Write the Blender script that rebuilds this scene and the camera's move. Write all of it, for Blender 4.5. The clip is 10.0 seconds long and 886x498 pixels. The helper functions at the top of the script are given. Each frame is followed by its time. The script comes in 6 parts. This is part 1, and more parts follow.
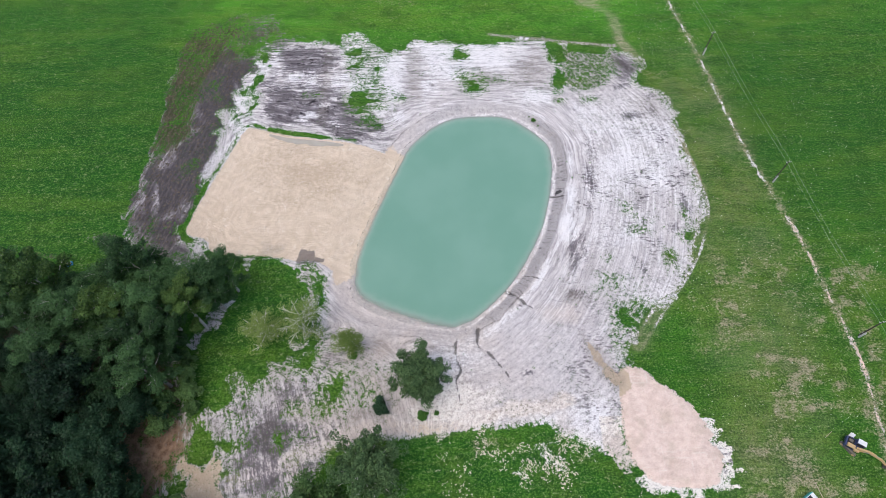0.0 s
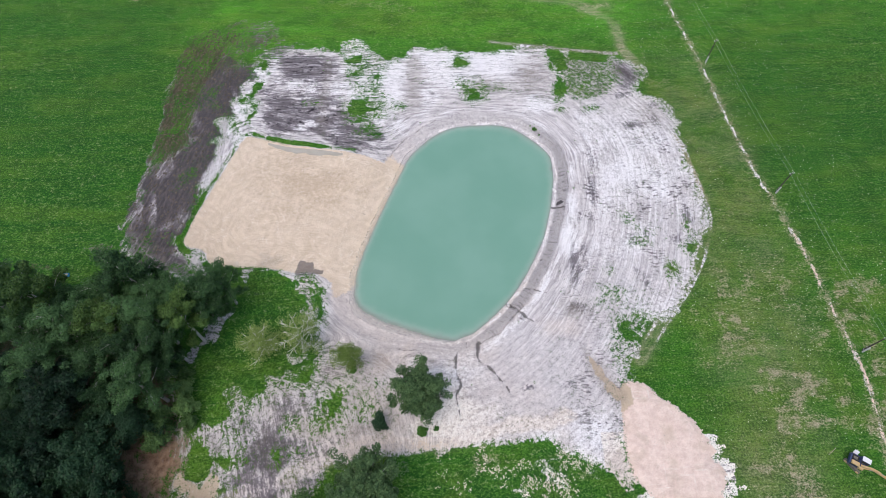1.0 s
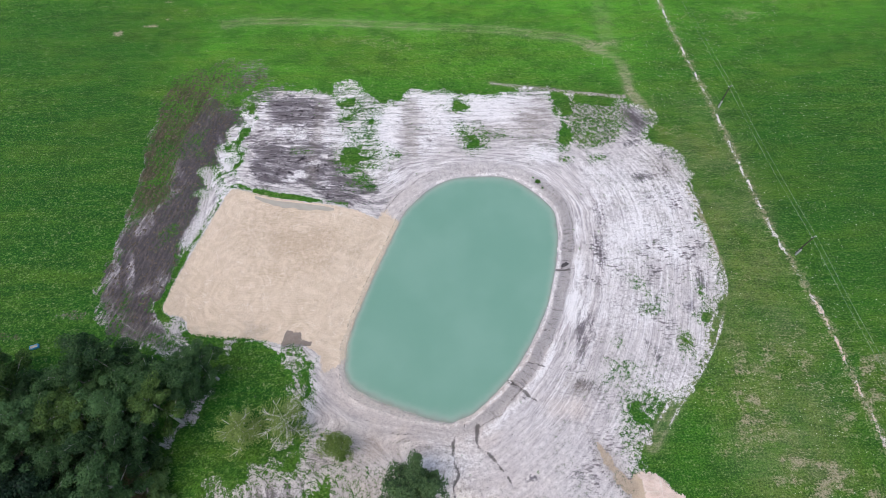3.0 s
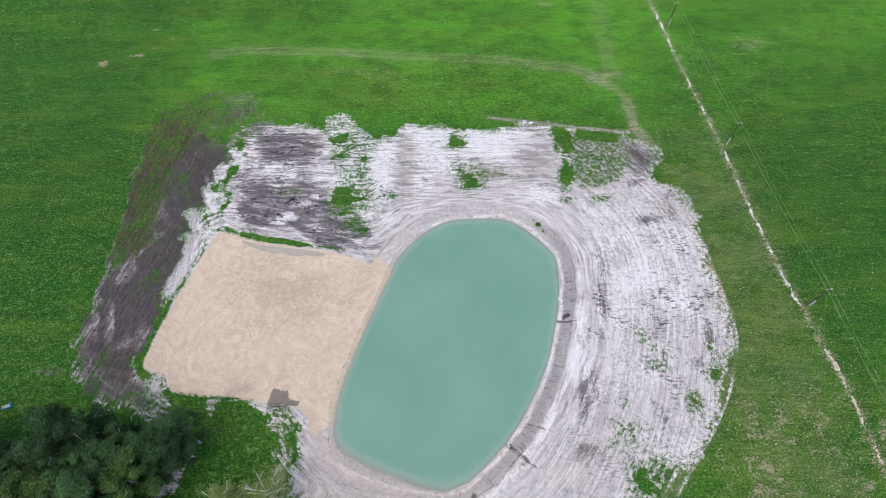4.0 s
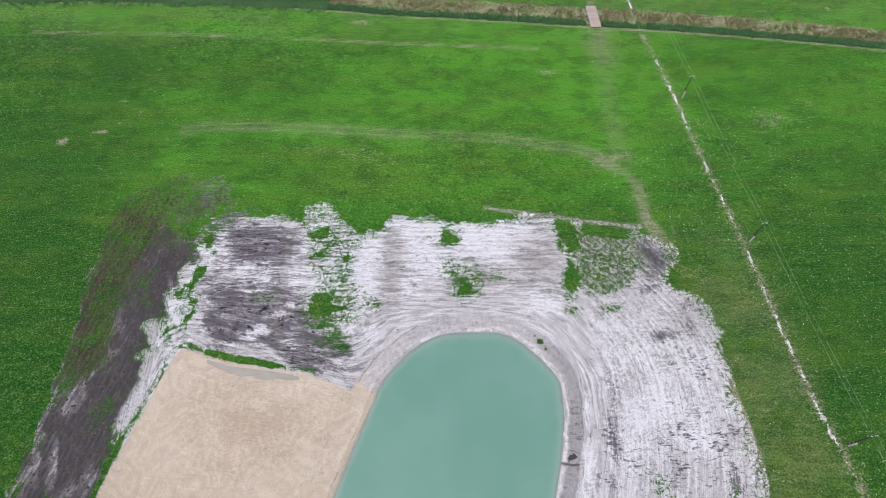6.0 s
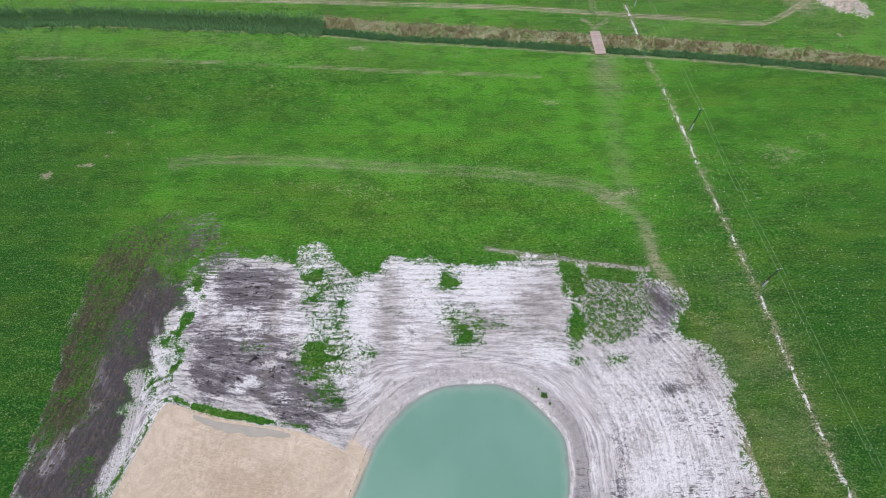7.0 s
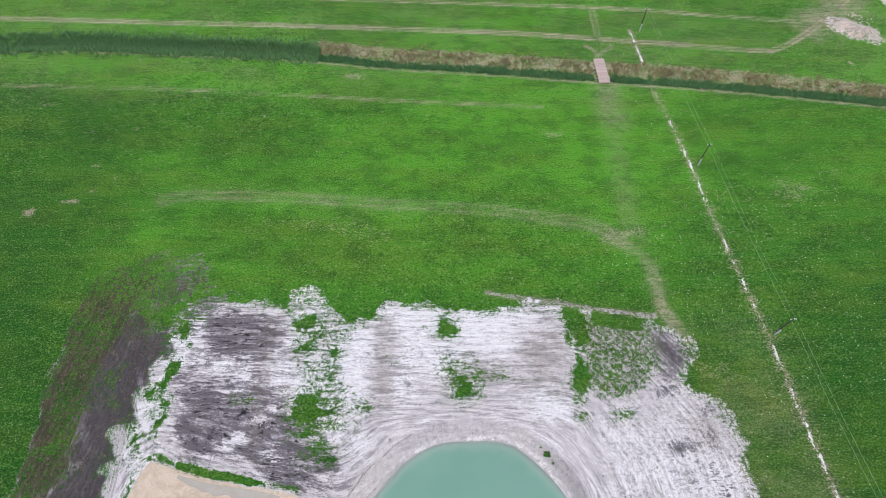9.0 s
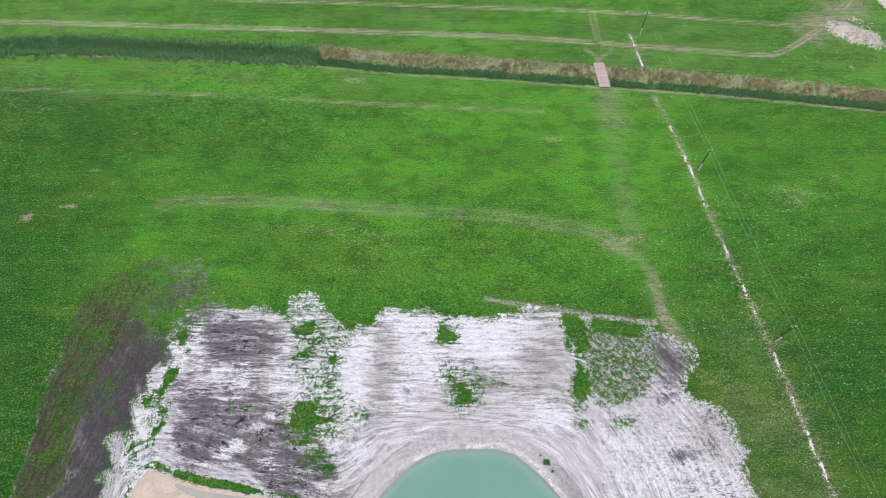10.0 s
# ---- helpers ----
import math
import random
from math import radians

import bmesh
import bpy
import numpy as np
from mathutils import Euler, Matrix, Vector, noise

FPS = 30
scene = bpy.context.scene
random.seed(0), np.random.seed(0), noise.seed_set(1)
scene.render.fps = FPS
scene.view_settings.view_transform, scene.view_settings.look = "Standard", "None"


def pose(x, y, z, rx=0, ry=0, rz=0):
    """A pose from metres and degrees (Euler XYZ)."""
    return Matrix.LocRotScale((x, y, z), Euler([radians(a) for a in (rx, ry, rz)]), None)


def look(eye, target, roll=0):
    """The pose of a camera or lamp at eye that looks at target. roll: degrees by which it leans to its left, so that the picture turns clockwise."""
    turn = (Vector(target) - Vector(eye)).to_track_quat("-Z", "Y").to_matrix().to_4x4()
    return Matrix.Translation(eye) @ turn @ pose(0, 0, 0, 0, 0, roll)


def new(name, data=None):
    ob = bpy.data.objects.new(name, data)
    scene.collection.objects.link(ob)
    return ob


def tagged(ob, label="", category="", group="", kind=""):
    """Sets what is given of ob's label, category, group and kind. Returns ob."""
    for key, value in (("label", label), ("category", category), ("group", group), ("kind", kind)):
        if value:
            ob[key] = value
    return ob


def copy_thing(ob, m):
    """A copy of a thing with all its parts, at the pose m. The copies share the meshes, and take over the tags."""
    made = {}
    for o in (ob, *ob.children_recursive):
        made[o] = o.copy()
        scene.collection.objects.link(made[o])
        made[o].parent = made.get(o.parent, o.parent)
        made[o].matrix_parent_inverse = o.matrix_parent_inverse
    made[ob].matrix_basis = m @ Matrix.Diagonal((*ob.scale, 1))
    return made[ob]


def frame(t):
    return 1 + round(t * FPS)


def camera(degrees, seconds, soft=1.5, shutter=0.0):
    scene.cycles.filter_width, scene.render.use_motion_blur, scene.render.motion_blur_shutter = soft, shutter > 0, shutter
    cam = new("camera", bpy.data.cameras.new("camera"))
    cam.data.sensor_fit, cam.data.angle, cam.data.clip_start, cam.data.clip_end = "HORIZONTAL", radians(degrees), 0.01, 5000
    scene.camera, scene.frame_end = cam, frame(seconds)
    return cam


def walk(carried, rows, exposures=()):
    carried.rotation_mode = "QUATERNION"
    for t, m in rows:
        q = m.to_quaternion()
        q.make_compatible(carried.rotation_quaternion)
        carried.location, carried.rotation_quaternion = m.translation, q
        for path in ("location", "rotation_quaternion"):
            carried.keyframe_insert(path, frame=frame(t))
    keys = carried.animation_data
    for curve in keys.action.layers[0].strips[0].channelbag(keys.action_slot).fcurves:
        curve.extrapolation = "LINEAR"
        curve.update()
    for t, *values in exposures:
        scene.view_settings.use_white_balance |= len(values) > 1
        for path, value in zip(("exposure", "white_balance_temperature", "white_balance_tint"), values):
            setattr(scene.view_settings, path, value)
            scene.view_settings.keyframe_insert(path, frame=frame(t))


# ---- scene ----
# camera: a drone that glides forward about 100 m above a meadow, looking steeply down
cam = camera(78.0, 10.0, soft=0.75)
PATH = [  # seconds, x, y, z, heading to the right, pitch, lean
    (0, 0.02, 0.05, 100.00, 0.059, -60.264, 1.079),
    (0.5, -0.01, 0.98, 100.33, 0.104, -60.297, 0.989),
    (1, -0.05, 2.84, 100.34, 0.150, -60.338, 0.906),
    (1.5, 0.02, 5.65, 100.34, 0.192, -60.388, 0.837),
    (2, 0.11, 9.31, 100.34, 0.222, -60.436, 0.785),
    (2.5, 0.32, 13.70, 100.42, 0.227, -60.470, 0.744),
    (4, 1.91, 29.74, 100.50, 0.049, -60.342, 0.826),
    (4.5, 2.58, 36.15, 100.36, 0.031, -60.260, 0.816),
    (5, 3.29, 42.78, 100.31, 0.030, -60.167, 0.794),
    (5.5, 3.81, 49.40, 100.31, 0.039, -60.071, 0.756),
    (7, 4.27, 65.53, 100.16, 0.171, -59.770, 0.524),
    (7.5, 4.33, 69.18, 100.20, 0.212, -59.725, 0.453),
    (8, 4.46, 71.99, 100.28, 0.252, -59.694, 0.391),
    (8.5, 4.58, 74.04, 100.33, 0.281, -59.678, 0.332),
    (9, 4.61, 75.53, 100.45, 0.306, -59.670, 0.285),
    (9.5, 4.68, 76.42, 100.55, 0.333, -59.663, 0.242),
    (10, 4.69, 76.78, 100.63, 0.351, -59.651, 0.192),
]
walk(cam, [(t, pose(x, y, z, 90 + pitch, 0, -yaw) @ pose(0, 0, 0, 0, 0, -roll)) for t, x, y, z, yaw, pitch, roll in PATH],
     [(0, 0.30), (2.5, 0.26), (5.0, 0.20), (7.5, 0.15), (10, 0.31)])

# ---- light: a bright overcast day ----
world = bpy.data.worlds.new("sky")
scene.world = world
world.use_nodes = True
sky = world.node_tree.nodes.new("ShaderNodeTexSky")
sky.sky_type, sky.sun_disc = "NISHITA", False
sky.sun_elevation, sky.sun_rotation = radians(70), radians(216)
sky.air_density, sky.dust_density = 1.0, 3.0
world.node_tree.links.new(sky.outputs[0], world.node_tree.nodes["Background"].inputs[0])
world.node_tree.nodes["Background"].inputs[1].default_value = 0.15
sun = new("sun", bpy.data.lights.new("sun", "SUN"))
sun.data.energy, sun.data.angle, sun.data.color = 1.0, radians(45), (1.0, 0.97, 0.93)
sun.matrix_world = look((-20, -28, 93), (0, 0, 0))


# ---- materials ----
class Nodes:
    """A node material with short calls for its nodes."""

    def __init__(self, name):
        self.mat = bpy.data.materials.new(name)
        self.mat.use_nodes = True
        self.tree = self.mat.node_tree
        self.bsdf = self.tree.nodes["Principled BSDF"]
        self.out = self.tree.nodes["Material Output"]
        self.bsdf.inputs["Roughness"].default_value = 0.9
        self.bsdf.inputs["Specular IOR Level"].default_value = 0.25
        self.place = self.tree.nodes.new("ShaderNodeTexCoord").outputs["Object"]

    def put(self, socket, value):
        if isinstance(value, bpy.types.NodeSocket):
            self.tree.links.new(value, socket)
        elif isinstance(value, tuple) and len(value) == 3 and socket.type == "RGBA":
            socket.default_value = (*value, 1)
        else:
            socket.default_value = value

    def attr(self, name):
        n = self.tree.nodes.new("ShaderNodeAttribute")
        n.attribute_name = name
        return n.outputs["Fac"]

    def noise(self, scale, detail=3.0, stretch=(1, 1, 1), rough=0.55, vec=None):
        m = self.tree.nodes.new("ShaderNodeMapping")
        self.put(m.inputs["Vector"], vec or self.place)
        m.inputs["Scale"].default_value = stretch
        n = self.tree.nodes.new("ShaderNodeTexNoise")
        self.put(n.inputs["Vector"], m.outputs[0])
        n.inputs["Scale"].default_value, n.inputs["Detail"].default_value, n.inputs["Roughness"].default_value = scale, detail, rough
        return n.outputs["Fac"]

    def math(self, op, a, b=0.0, c=0.0):
        n = self.tree.nodes.new("ShaderNodeMath")
        n.operation = op
        for s, v in zip(n.inputs, (a, b, c)):
            self.put(s, v)
        return n.outputs[0]

    def step(self, value, low, high, to_low=0.0, to_high=1.0):
        n = self.tree.nodes.new("ShaderNodeMapRange")
        n.interpolation_type = "SMOOTHSTEP"
        for s, v in zip(n.inputs, (value, low, high, to_low, to_high)):
            self.put(s, v)
        return n.outputs[0]

    def mix(self, fac, a, b, blend="MIX"):
        n = self.tree.nodes.new("ShaderNodeMix")
        n.data_type, n.blend_type = "RGBA", blend
        self.put(n.inputs[0], fac)
        self.put(n.inputs[6], a)
        self.put(n.inputs[7], b)
        return n.outputs[2]

    def ragged(self, field, fine, amount=0.5, soft=0.14):
        """A field with a fringed edge: its half level is broken up by a fine noise."""
        shifted = self.math("MULTIPLY_ADD", self.math("SUBTRACT", fine, 0.5), amount, field)
        return self.step(shifted, 0.5 - soft, 0.5 + soft)

    def bump(self, height, strength=0.5, distance=0.1):
        n = self.tree.nodes.new("ShaderNodeBump")
        n.inputs["Strength"].default_value, n.inputs["Distance"].default_value = strength, distance
        self.put(n.inputs["Height"], height)
        self.put(self.bsdf.inputs["Normal"], n.outputs[0])

    def random(self):
        return self.tree.nodes.new("ShaderNodeObjectInfo").outputs["Random"]

    def island(self):
        return self.tree.nodes.new("ShaderNodeNewGeometry").outputs["Random Per Island"]

    def set(self, **values):
        for key, value in values.items():
            self.put(self.bsdf.inputs[key.replace("_", " ")], value)
        return self


def ground_material():
    n = Nodes("meadow and bare soil")
    mid, wide = n.noise(0.7, 4), n.noise(0.04, 3)
    crisp = n.step(n.noise(4.5, 5, rough=0.75), 0.30, 0.70)
    band = n.noise(0.16, 5, (0.2, 1.0, 1.0), 0.65)
    tuft = n.step(n.noise(1.3, 6, rough=0.75), 0.30, 0.70)
    apart = n.tree.nodes.new("ShaderNodeSeparateXYZ")
    n.put(apart.inputs[0], n.place)

    def run_noise(attribute, slow, quick, low, high, detail=6):
        """Noise that is slow over the plan but quick along one attribute: furrows and rills."""
        joined = n.tree.nodes.new("ShaderNodeCombineXYZ")
        n.put(joined.inputs[0], n.math("MULTIPLY", apart.outputs[0], slow))
        n.put(joined.inputs[1], n.math("MULTIPLY", apart.outputs[1], slow))
        n.put(joined.inputs[2], n.math("MULTIPLY", n.attr(attribute), quick))
        return n.step(n.noise(1.0, detail, rough=0.75, vec=joined.outputs[0]), low, high)

    furrow = run_noise("across", 0.22, 1.5, 0.35, 0.65)
    ploughed = n.attr("ploughed")
    furrow = n.math("MULTIPLY_ADD", furrow, ploughed, n.math("MULTIPLY", tuft, n.math("SUBTRACT", 1.0, ploughed)))
    edge = n.math("MULTIPLY_ADD", furrow, 0.40, n.math("MULTIPLY_ADD", crisp, 0.36, n.math("MULTIPLY", tuft, 0.24)))
    torn = n.math("MULTIPLY_ADD", furrow, 0.2, n.math("MULTIPLY_ADD", crisp, 0.42, n.math("MULTIPLY", tuft, 0.38)))
    speckled = n.step(edge, 0.24, 0.76)
    # grass: drifts of colour, mown lines, and a fine mottle of blades
    grass = n.mix(n.step(wide, 0.38, 0.64), GRASS_DEEP, GRASS_FRESH)
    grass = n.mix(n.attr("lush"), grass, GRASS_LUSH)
    grass = n.mix(n.attr("deep"), grass, GRASS_RICH)
    grass = n.mix(n.step(band, 0.42, 0.70, 0.0, 0.5), grass, GRASS_YELLOW)
    grass = n.mix(n.math("MULTIPLY", n.attr("olive"), 0.7), grass, n.mix(n.step(mid, 0.35, 0.65), GRASS_OLIVE, GRASS_YELLOW))
    sway = n.tree.nodes.new("ShaderNodeVectorMath")
    sway.operation = "MULTIPLY_ADD"
    drift = n.tree.nodes.new("ShaderNodeCombineXYZ")
    n.put(drift.inputs[1], n.noise(0.012, 2))
    n.put(sway.inputs[0], drift.outputs[0])
    sway.inputs[1].default_value = (0, 14, 0)
    n.put(sway.inputs[2], n.place)
    swayed = sway.outputs[0]
    mown = n.step(n.noise(1.7, 3, (0.035, 1.0, 1.0), 0.65, vec=swayed), 0.36, 0.64)
    streaky = n.step(n.noise(0.9, 6, (0.55, 1.0, 1.0), 0.75), 0.34, 0.66)
    mottle = n.step(n.noise(0.22, 6, (0.6, 1.0, 1.0), 0.7), 0.36, 0.64)
    blade = n.step(n.noise(3.4, 4, (0.8, 1.0, 1.0), 0.75), 0.34, 0.66)
    grass = n.mix(n.step(mottle, 0.0, 0.7, 0.42, 0.0), grass, GRASS_SHADE)
    grass = n.mix(n.step(streaky, 0.45, 1.0, 0.0, 0.14), grass, GRASS_LIGHT)
    grass = n.mix(n.step(blade, 0.0, 0.5, 0.68, 0.0), grass, GRASS_SHADE)
    grass = n.mix(n.step(blade, 0.5, 1.0, 0.0, 0.48), grass, GRASS_LIGHT)
    grass = n.mix(n.step(mown, 0.55, 1.0, 0.0, 0.12), grass, GRASS_YELLOW)
    grass = n.mix(n.step(mown, 0.0, 0.4, 0.12, 0.0), grass, GRASS_SHADE)
    # worn tracks and dust, plus the far meadow's sheen, all in dry grass colour
    worn_and_sheen = n.math("MULTIPLY", n.attr("worn_and_sheen"), n.math("MULTIPLY_ADD", mown, 0.45, n.math("MULTIPLY_ADD", streaky, 0.45, n.math("MULTIPLY", blade, 0.45))))
    dry = n.mix(crisp, DRY_A, DRY_B)
    grass = n.mix(worn_and_sheen, grass, dry)
    dry_mask = n.ragged(n.attr("dry"), n.math("MULTIPLY_ADD", tuft, 0.3, n.math("MULTIPLY_ADD", streaky, 0.3, n.math("MULTIPLY", blade, 0.4))), 1.3, 0.36)
    grass = n.mix(n.math("MULTIPLY", dry_mask, 0.72), grass, dry)
    # silt
    silt = n.mix(furrow, SILT_GREY, SILT_PALE)
    silt = n.mix(n.attr("warm"), silt, n.mix(furrow, WARM_A, WARM_B))
    white = n.ragged(n.attr("white"), edge, 1.2, 0.34)
    silt = n.mix(white, silt, n.mix(n.math("MULTIPLY", n.attr("warm"), 0.7), n.mix(crisp, SILT_WHITE, SILT_BRIGHT), n.mix(crisp, SILT_CREAM, SILT_IVORY)))
    heavy = n.attr("dark")
    dark = n.step(n.math("MULTIPLY_ADD", n.math("SUBTRACT", 0.5, speckled), 0.6, heavy), 0.2, 0.78)
    grey_soil = n.mix(n.math("MULTIPLY_ADD", furrow, 0.6, n.math("MULTIPLY", crisp, 0.4)), SOIL_DUSK, SOIL_PALE)
    black_soil = n.mix(n.math("MULTIPLY_ADD", furrow, 0.35, n.math("MULTIPLY_ADD", tuft, 0.3, n.math("MULTIPLY", crisp, 0.35))), SOIL_DARK, SOIL_MID)
    black_soil = n.mix(n.step(n.noise(0.8, 5, (1.3, 0.5, 1.0), 0.75), 0.5, 0.66, 0.0, 0.8), black_soil, n.mix(crisp, SOIL_DUSK, CLOD_B))
    silt = n.mix(n.math("MULTIPLY", dark, 0.95), silt, n.mix(n.step(heavy, 0.72, 1.0), grey_soil, black_soil))
    silt = n.mix(n.math("MULTIPLY", n.step(furrow, 0.03, 0.25, 0.4, 0.0), n.math("MULTIPLY", n.step(mid, 0.38, 0.6), ploughed)), silt, SOIL_GREY)
    silt = n.mix(n.step(crisp, 0.02, 0.34, 0.5, 0.0), silt, SOIL_GREY)
    # tyre lines, and short dark dashes where turf shows through
    line = run_noise("across", 0.05, 2.6, 0.36, 0.64, 3)
    silt = n.mix(n.math("MULTIPLY", n.step(line, 0.72, 1.0, 0.0, 0.42), n.attr("driven")), silt, SILT_BRIGHT)
    silt = n.mix(n.math("MULTIPLY", n.step(line, 0.0, 0.22, 0.22, 0.0), n.attr("driven")), silt, SOIL_GREY)
    gaps = n.math("SUBTRACT", 1.0, run_noise("across", 0.7, 2.4, 0.38, 0.46, 2))
    silt = n.mix(n.math("MULTIPLY", n.math("MULTIPLY", gaps, n.attr("dash")), n.step(n.noise(0.3, 3), 0.4, 0.6, 0.35, 0.95)), silt, SOIL_DARK)
    speck = n.attr("speck")
    dash = n.math("MULTIPLY_ADD", n.step(n.noise(0.22, 3), 0.3, 0.7, -0.1, 0.1), 1.0, n.noise(1.25, 4, (0.62, 1.7, 1.0), 0.7))
    dash = n.math("MULTIPLY", n.step(dash, 0.55, 0.66), speck)
    silt = n.mix(n.math("MULTIPLY", dash, 0.75), silt, n.mix(tuft, SOIL_DUSK, SOIL_GREY))
    peep = n.math("MULTIPLY", n.step(n.noise(0.9, 4, (0.8, 1.4, 1.0), 0.75, vec=None), 0.62, 0.70), speck)
    silt = n.mix(n.math("MULTIPLY", peep, 0.7), silt, n.mix(crisp, TURF_OLIVE, GRASS_YELLOW))
    rows = n.step(n.noise(1.1, 5, (1.5, 0.3, 1.0), 0.7), 0.3, 0.7)
    brown_mask = n.ragged(n.attr("brown"), n.math("MULTIPLY_ADD", rows, 0.45, n.math("MULTIPLY_ADD", tuft, 0.25, n.math("MULTIPLY", crisp, 0.3))), 1.0, 0.34)
    turfy = n.mix(n.step(n.math("MULTIPLY_ADD", rows, 0.4, n.math("MULTIPLY", n.noise(0.35, 5, (1.0, 0.6, 1.0), 0.7), 0.9)), 0.5, 0.78), TURF_OLIVE, n.mix(crisp, CLOD_A, CLOD_B))
    reddish = n.mix(n.step(mid, 0.35, 0.65), n.mix(crisp, RED_A, RED_B), n.mix(tuft, RED_B, RED_C))
    clods = n.mix(n.attr("stain"), turfy, reddish)
    silt = n.mix(brown_mask, silt, clods)
    # dark rills down the steep bank, and cracks with their shade put into the colour
    bank = n.attr("bank")
    silt = n.mix(n.math("MULTIPLY", bank, 0.8), silt, n.mix(crisp, BANK_A, BANK_B))
    for slow, quick, low, high, strong in ((0.5, 1.9, 0.34, 0.46, 0.5), (0.25, 0.35, 0.30, 0.345, 0.85)):
        rill = n.math("MULTIPLY", n.math("SUBTRACT", 1.0, run_noise("round", slow, quick, low, high, 3)), bank)
        silt = n.mix(n.math("MULTIPLY", rill, strong), silt, SOIL_DARK)
    gap = n.math("MULTIPLY_ADD", n.math("SUBTRACT", crisp, 0.5), 0.3, n.attr("crack"))
    silt = n.mix(n.step(n.math("ABSOLUTE", gap), 0.08, 0.38, 0.85, 0.0), silt, CRACK_SHADE)
    # sand
    tan_mask = n.ragged(n.attr("tan"), n.math("MULTIPLY_ADD", tuft, 0.6, n.math("MULTIPLY", crisp, 0.4)), 0.7, 0.12)
    bent = n.tree.nodes.new("ShaderNodeTexNoise")
    n.put(bent.inputs["Vector"], n.place)
    bent.inputs["Scale"].default_value, bent.inputs["Detail"].default_value, bent.inputs["Distortion"].default_value = 0.15, 6, 4.5
    sand = n.mix(n.step(bent.outputs["Fac"], 0.3, 0.7), SAND_A, SAND_B)
    curl = n.tree.nodes.new("ShaderNodeTexNoise")
    n.put(curl.inputs["Vector"], n.place)
    curl.inputs["Scale"].default_value, curl.inputs["Detail"].default_value, curl.inputs["Distortion"].default_value = 0.11, 2.5, 2.2
    comb = n.math("FRACT", n.math("MULTIPLY", curl.outputs["Fac"], 17.0))
    thread = n.step(n.math("ABSOLUTE", n.math("SUBTRACT", comb, 0.5)), 0.02, 0.16, 1.0, 0.0)
    sand = n.mix(n.math("MULTIPLY", thread, n.step(n.noise(0.5, 4), 0.47, 0.62, 0.0, 0.5)), sand, SAND_LIGHT)
    groove = n.step(n.math("ABSOLUTE", n.math("SUBTRACT", comb, 0.18)), 0.0, 0.12, 0.35, 0.0)
    sand = n.mix(n.math("MULTIPLY", groove, n.step(n.noise(0.4, 4), 0.45, 0.62)), sand, SAND_STAIN)
    sand = n.mix(n.step(n.noise(2.4, 5, (1.0, 0.6, 1.0), 0.75), 0.56, 0.72, 0.0, 0.4), sand, SAND_LIGHT)
    sand = n.mix(n.math("MULTIPLY", n.ragged(n.attr("stain"), tuft, 0.7, 0.4), 0.65), sand, SAND_STAIN)
    scratch = n.step(n.noise(0.8, 6, (1.0, 1.3, 1.0), 0.75), 0.36, 0.64)
    pink = n.mix(n.math("MULTIPLY_ADD", scratch, 0.6, n.math("MULTIPLY", n.step(mid, 0.3, 0.7), 0.4)), PINK_A, PINK_B)
    pink = n.mix(n.math("MULTIPLY", thread, 0.2), pink, SAND_LIGHT)
    for stretch in ((2.6, 0.10, 1.0), (0.12, 2.4, 1.0)):
        scrape = n.math("MULTIPLY", n.step(n.noise(1.3, 2, stretch, 0.5), 0.62, 0.70), n.step(n.noise(0.16, 3), 0.42, 0.6))
        pink = n.mix(n.math("MULTIPLY", scrape, 0.55), pink, SAND_LIGHT)
    pink = n.mix(n.step(n.noise(0.3, 4), 0.5, 0.68, 0.0, 0.35), pink, SAND_STAIN)
    sand = n.mix(n.attr("pink"), sand, pink)
    sand = n.mix(n.step(crisp, 0.05, 0.35, 0.25, 0.0), sand, SAND_STAIN)
    silt = n.mix(tan_mask, silt, sand)
    silt = n.mix(n.math("MULTIPLY", n.attr("dull"), n.step(edge, 0.2, 0.8, 0.85, 0.45)), silt, n.mix(crisp, DULL_A, DULL_B))
    bare = n.ragged(n.attr("bare"), n.step(torn, 0.24, 0.76), 1.15, 0.24)
    colour = n.mix(bare, grass, silt)
    wet = n.ragged(n.attr("wet"), n.math("MULTIPLY_ADD", tuft, 0.6, n.math("MULTIPLY", n.step(mid, 0.35, 0.65), 0.4)), 1.0, 0.14)
    colour = n.mix(n.math("MULTIPLY", wet, 0.72), colour, WET)
    n.set(Base_Color=colour, Roughness=n.step(wet, 0, 1, 0.95, 0.6))
    n.bsdf.inputs["Specular IOR Level"].default_value = 0.18
    relief = n.math("MULTIPLY_ADD", furrow, n.math("MULTIPLY", bare, ploughed), n.math("MULTIPLY", tuft, 0.7))
    n.bump(n.math("MULTIPLY_ADD", crisp, 0.5, relief), 0.5, 0.22)
    return n.mat


GRASS_DEEP, GRASS_FRESH, GRASS_YELLOW = (0.023, 0.110, 0.009), (0.038, 0.150, 0.011), (0.110, 0.190, 0.020)
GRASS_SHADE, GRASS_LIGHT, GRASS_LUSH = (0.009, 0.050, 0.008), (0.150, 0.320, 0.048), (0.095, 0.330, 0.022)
DRY_A, DRY_B = (0.30, 0.225, 0.145), (0.60, 0.50, 0.40)
SILT_GREY, SILT_PALE = (0.44, 0.40, 0.405), (0.76, 0.712, 0.690)
WARM_A, WARM_B = (0.53, 0.44, 0.385), (0.76, 0.66, 0.585)
SILT_CREAM, SILT_IVORY = (0.78, 0.70, 0.60), (0.93, 0.87, 0.78)
SILT_WHITE, SILT_BRIGHT = (0.77, 0.735, 0.730), (0.92, 0.895, 0.888)
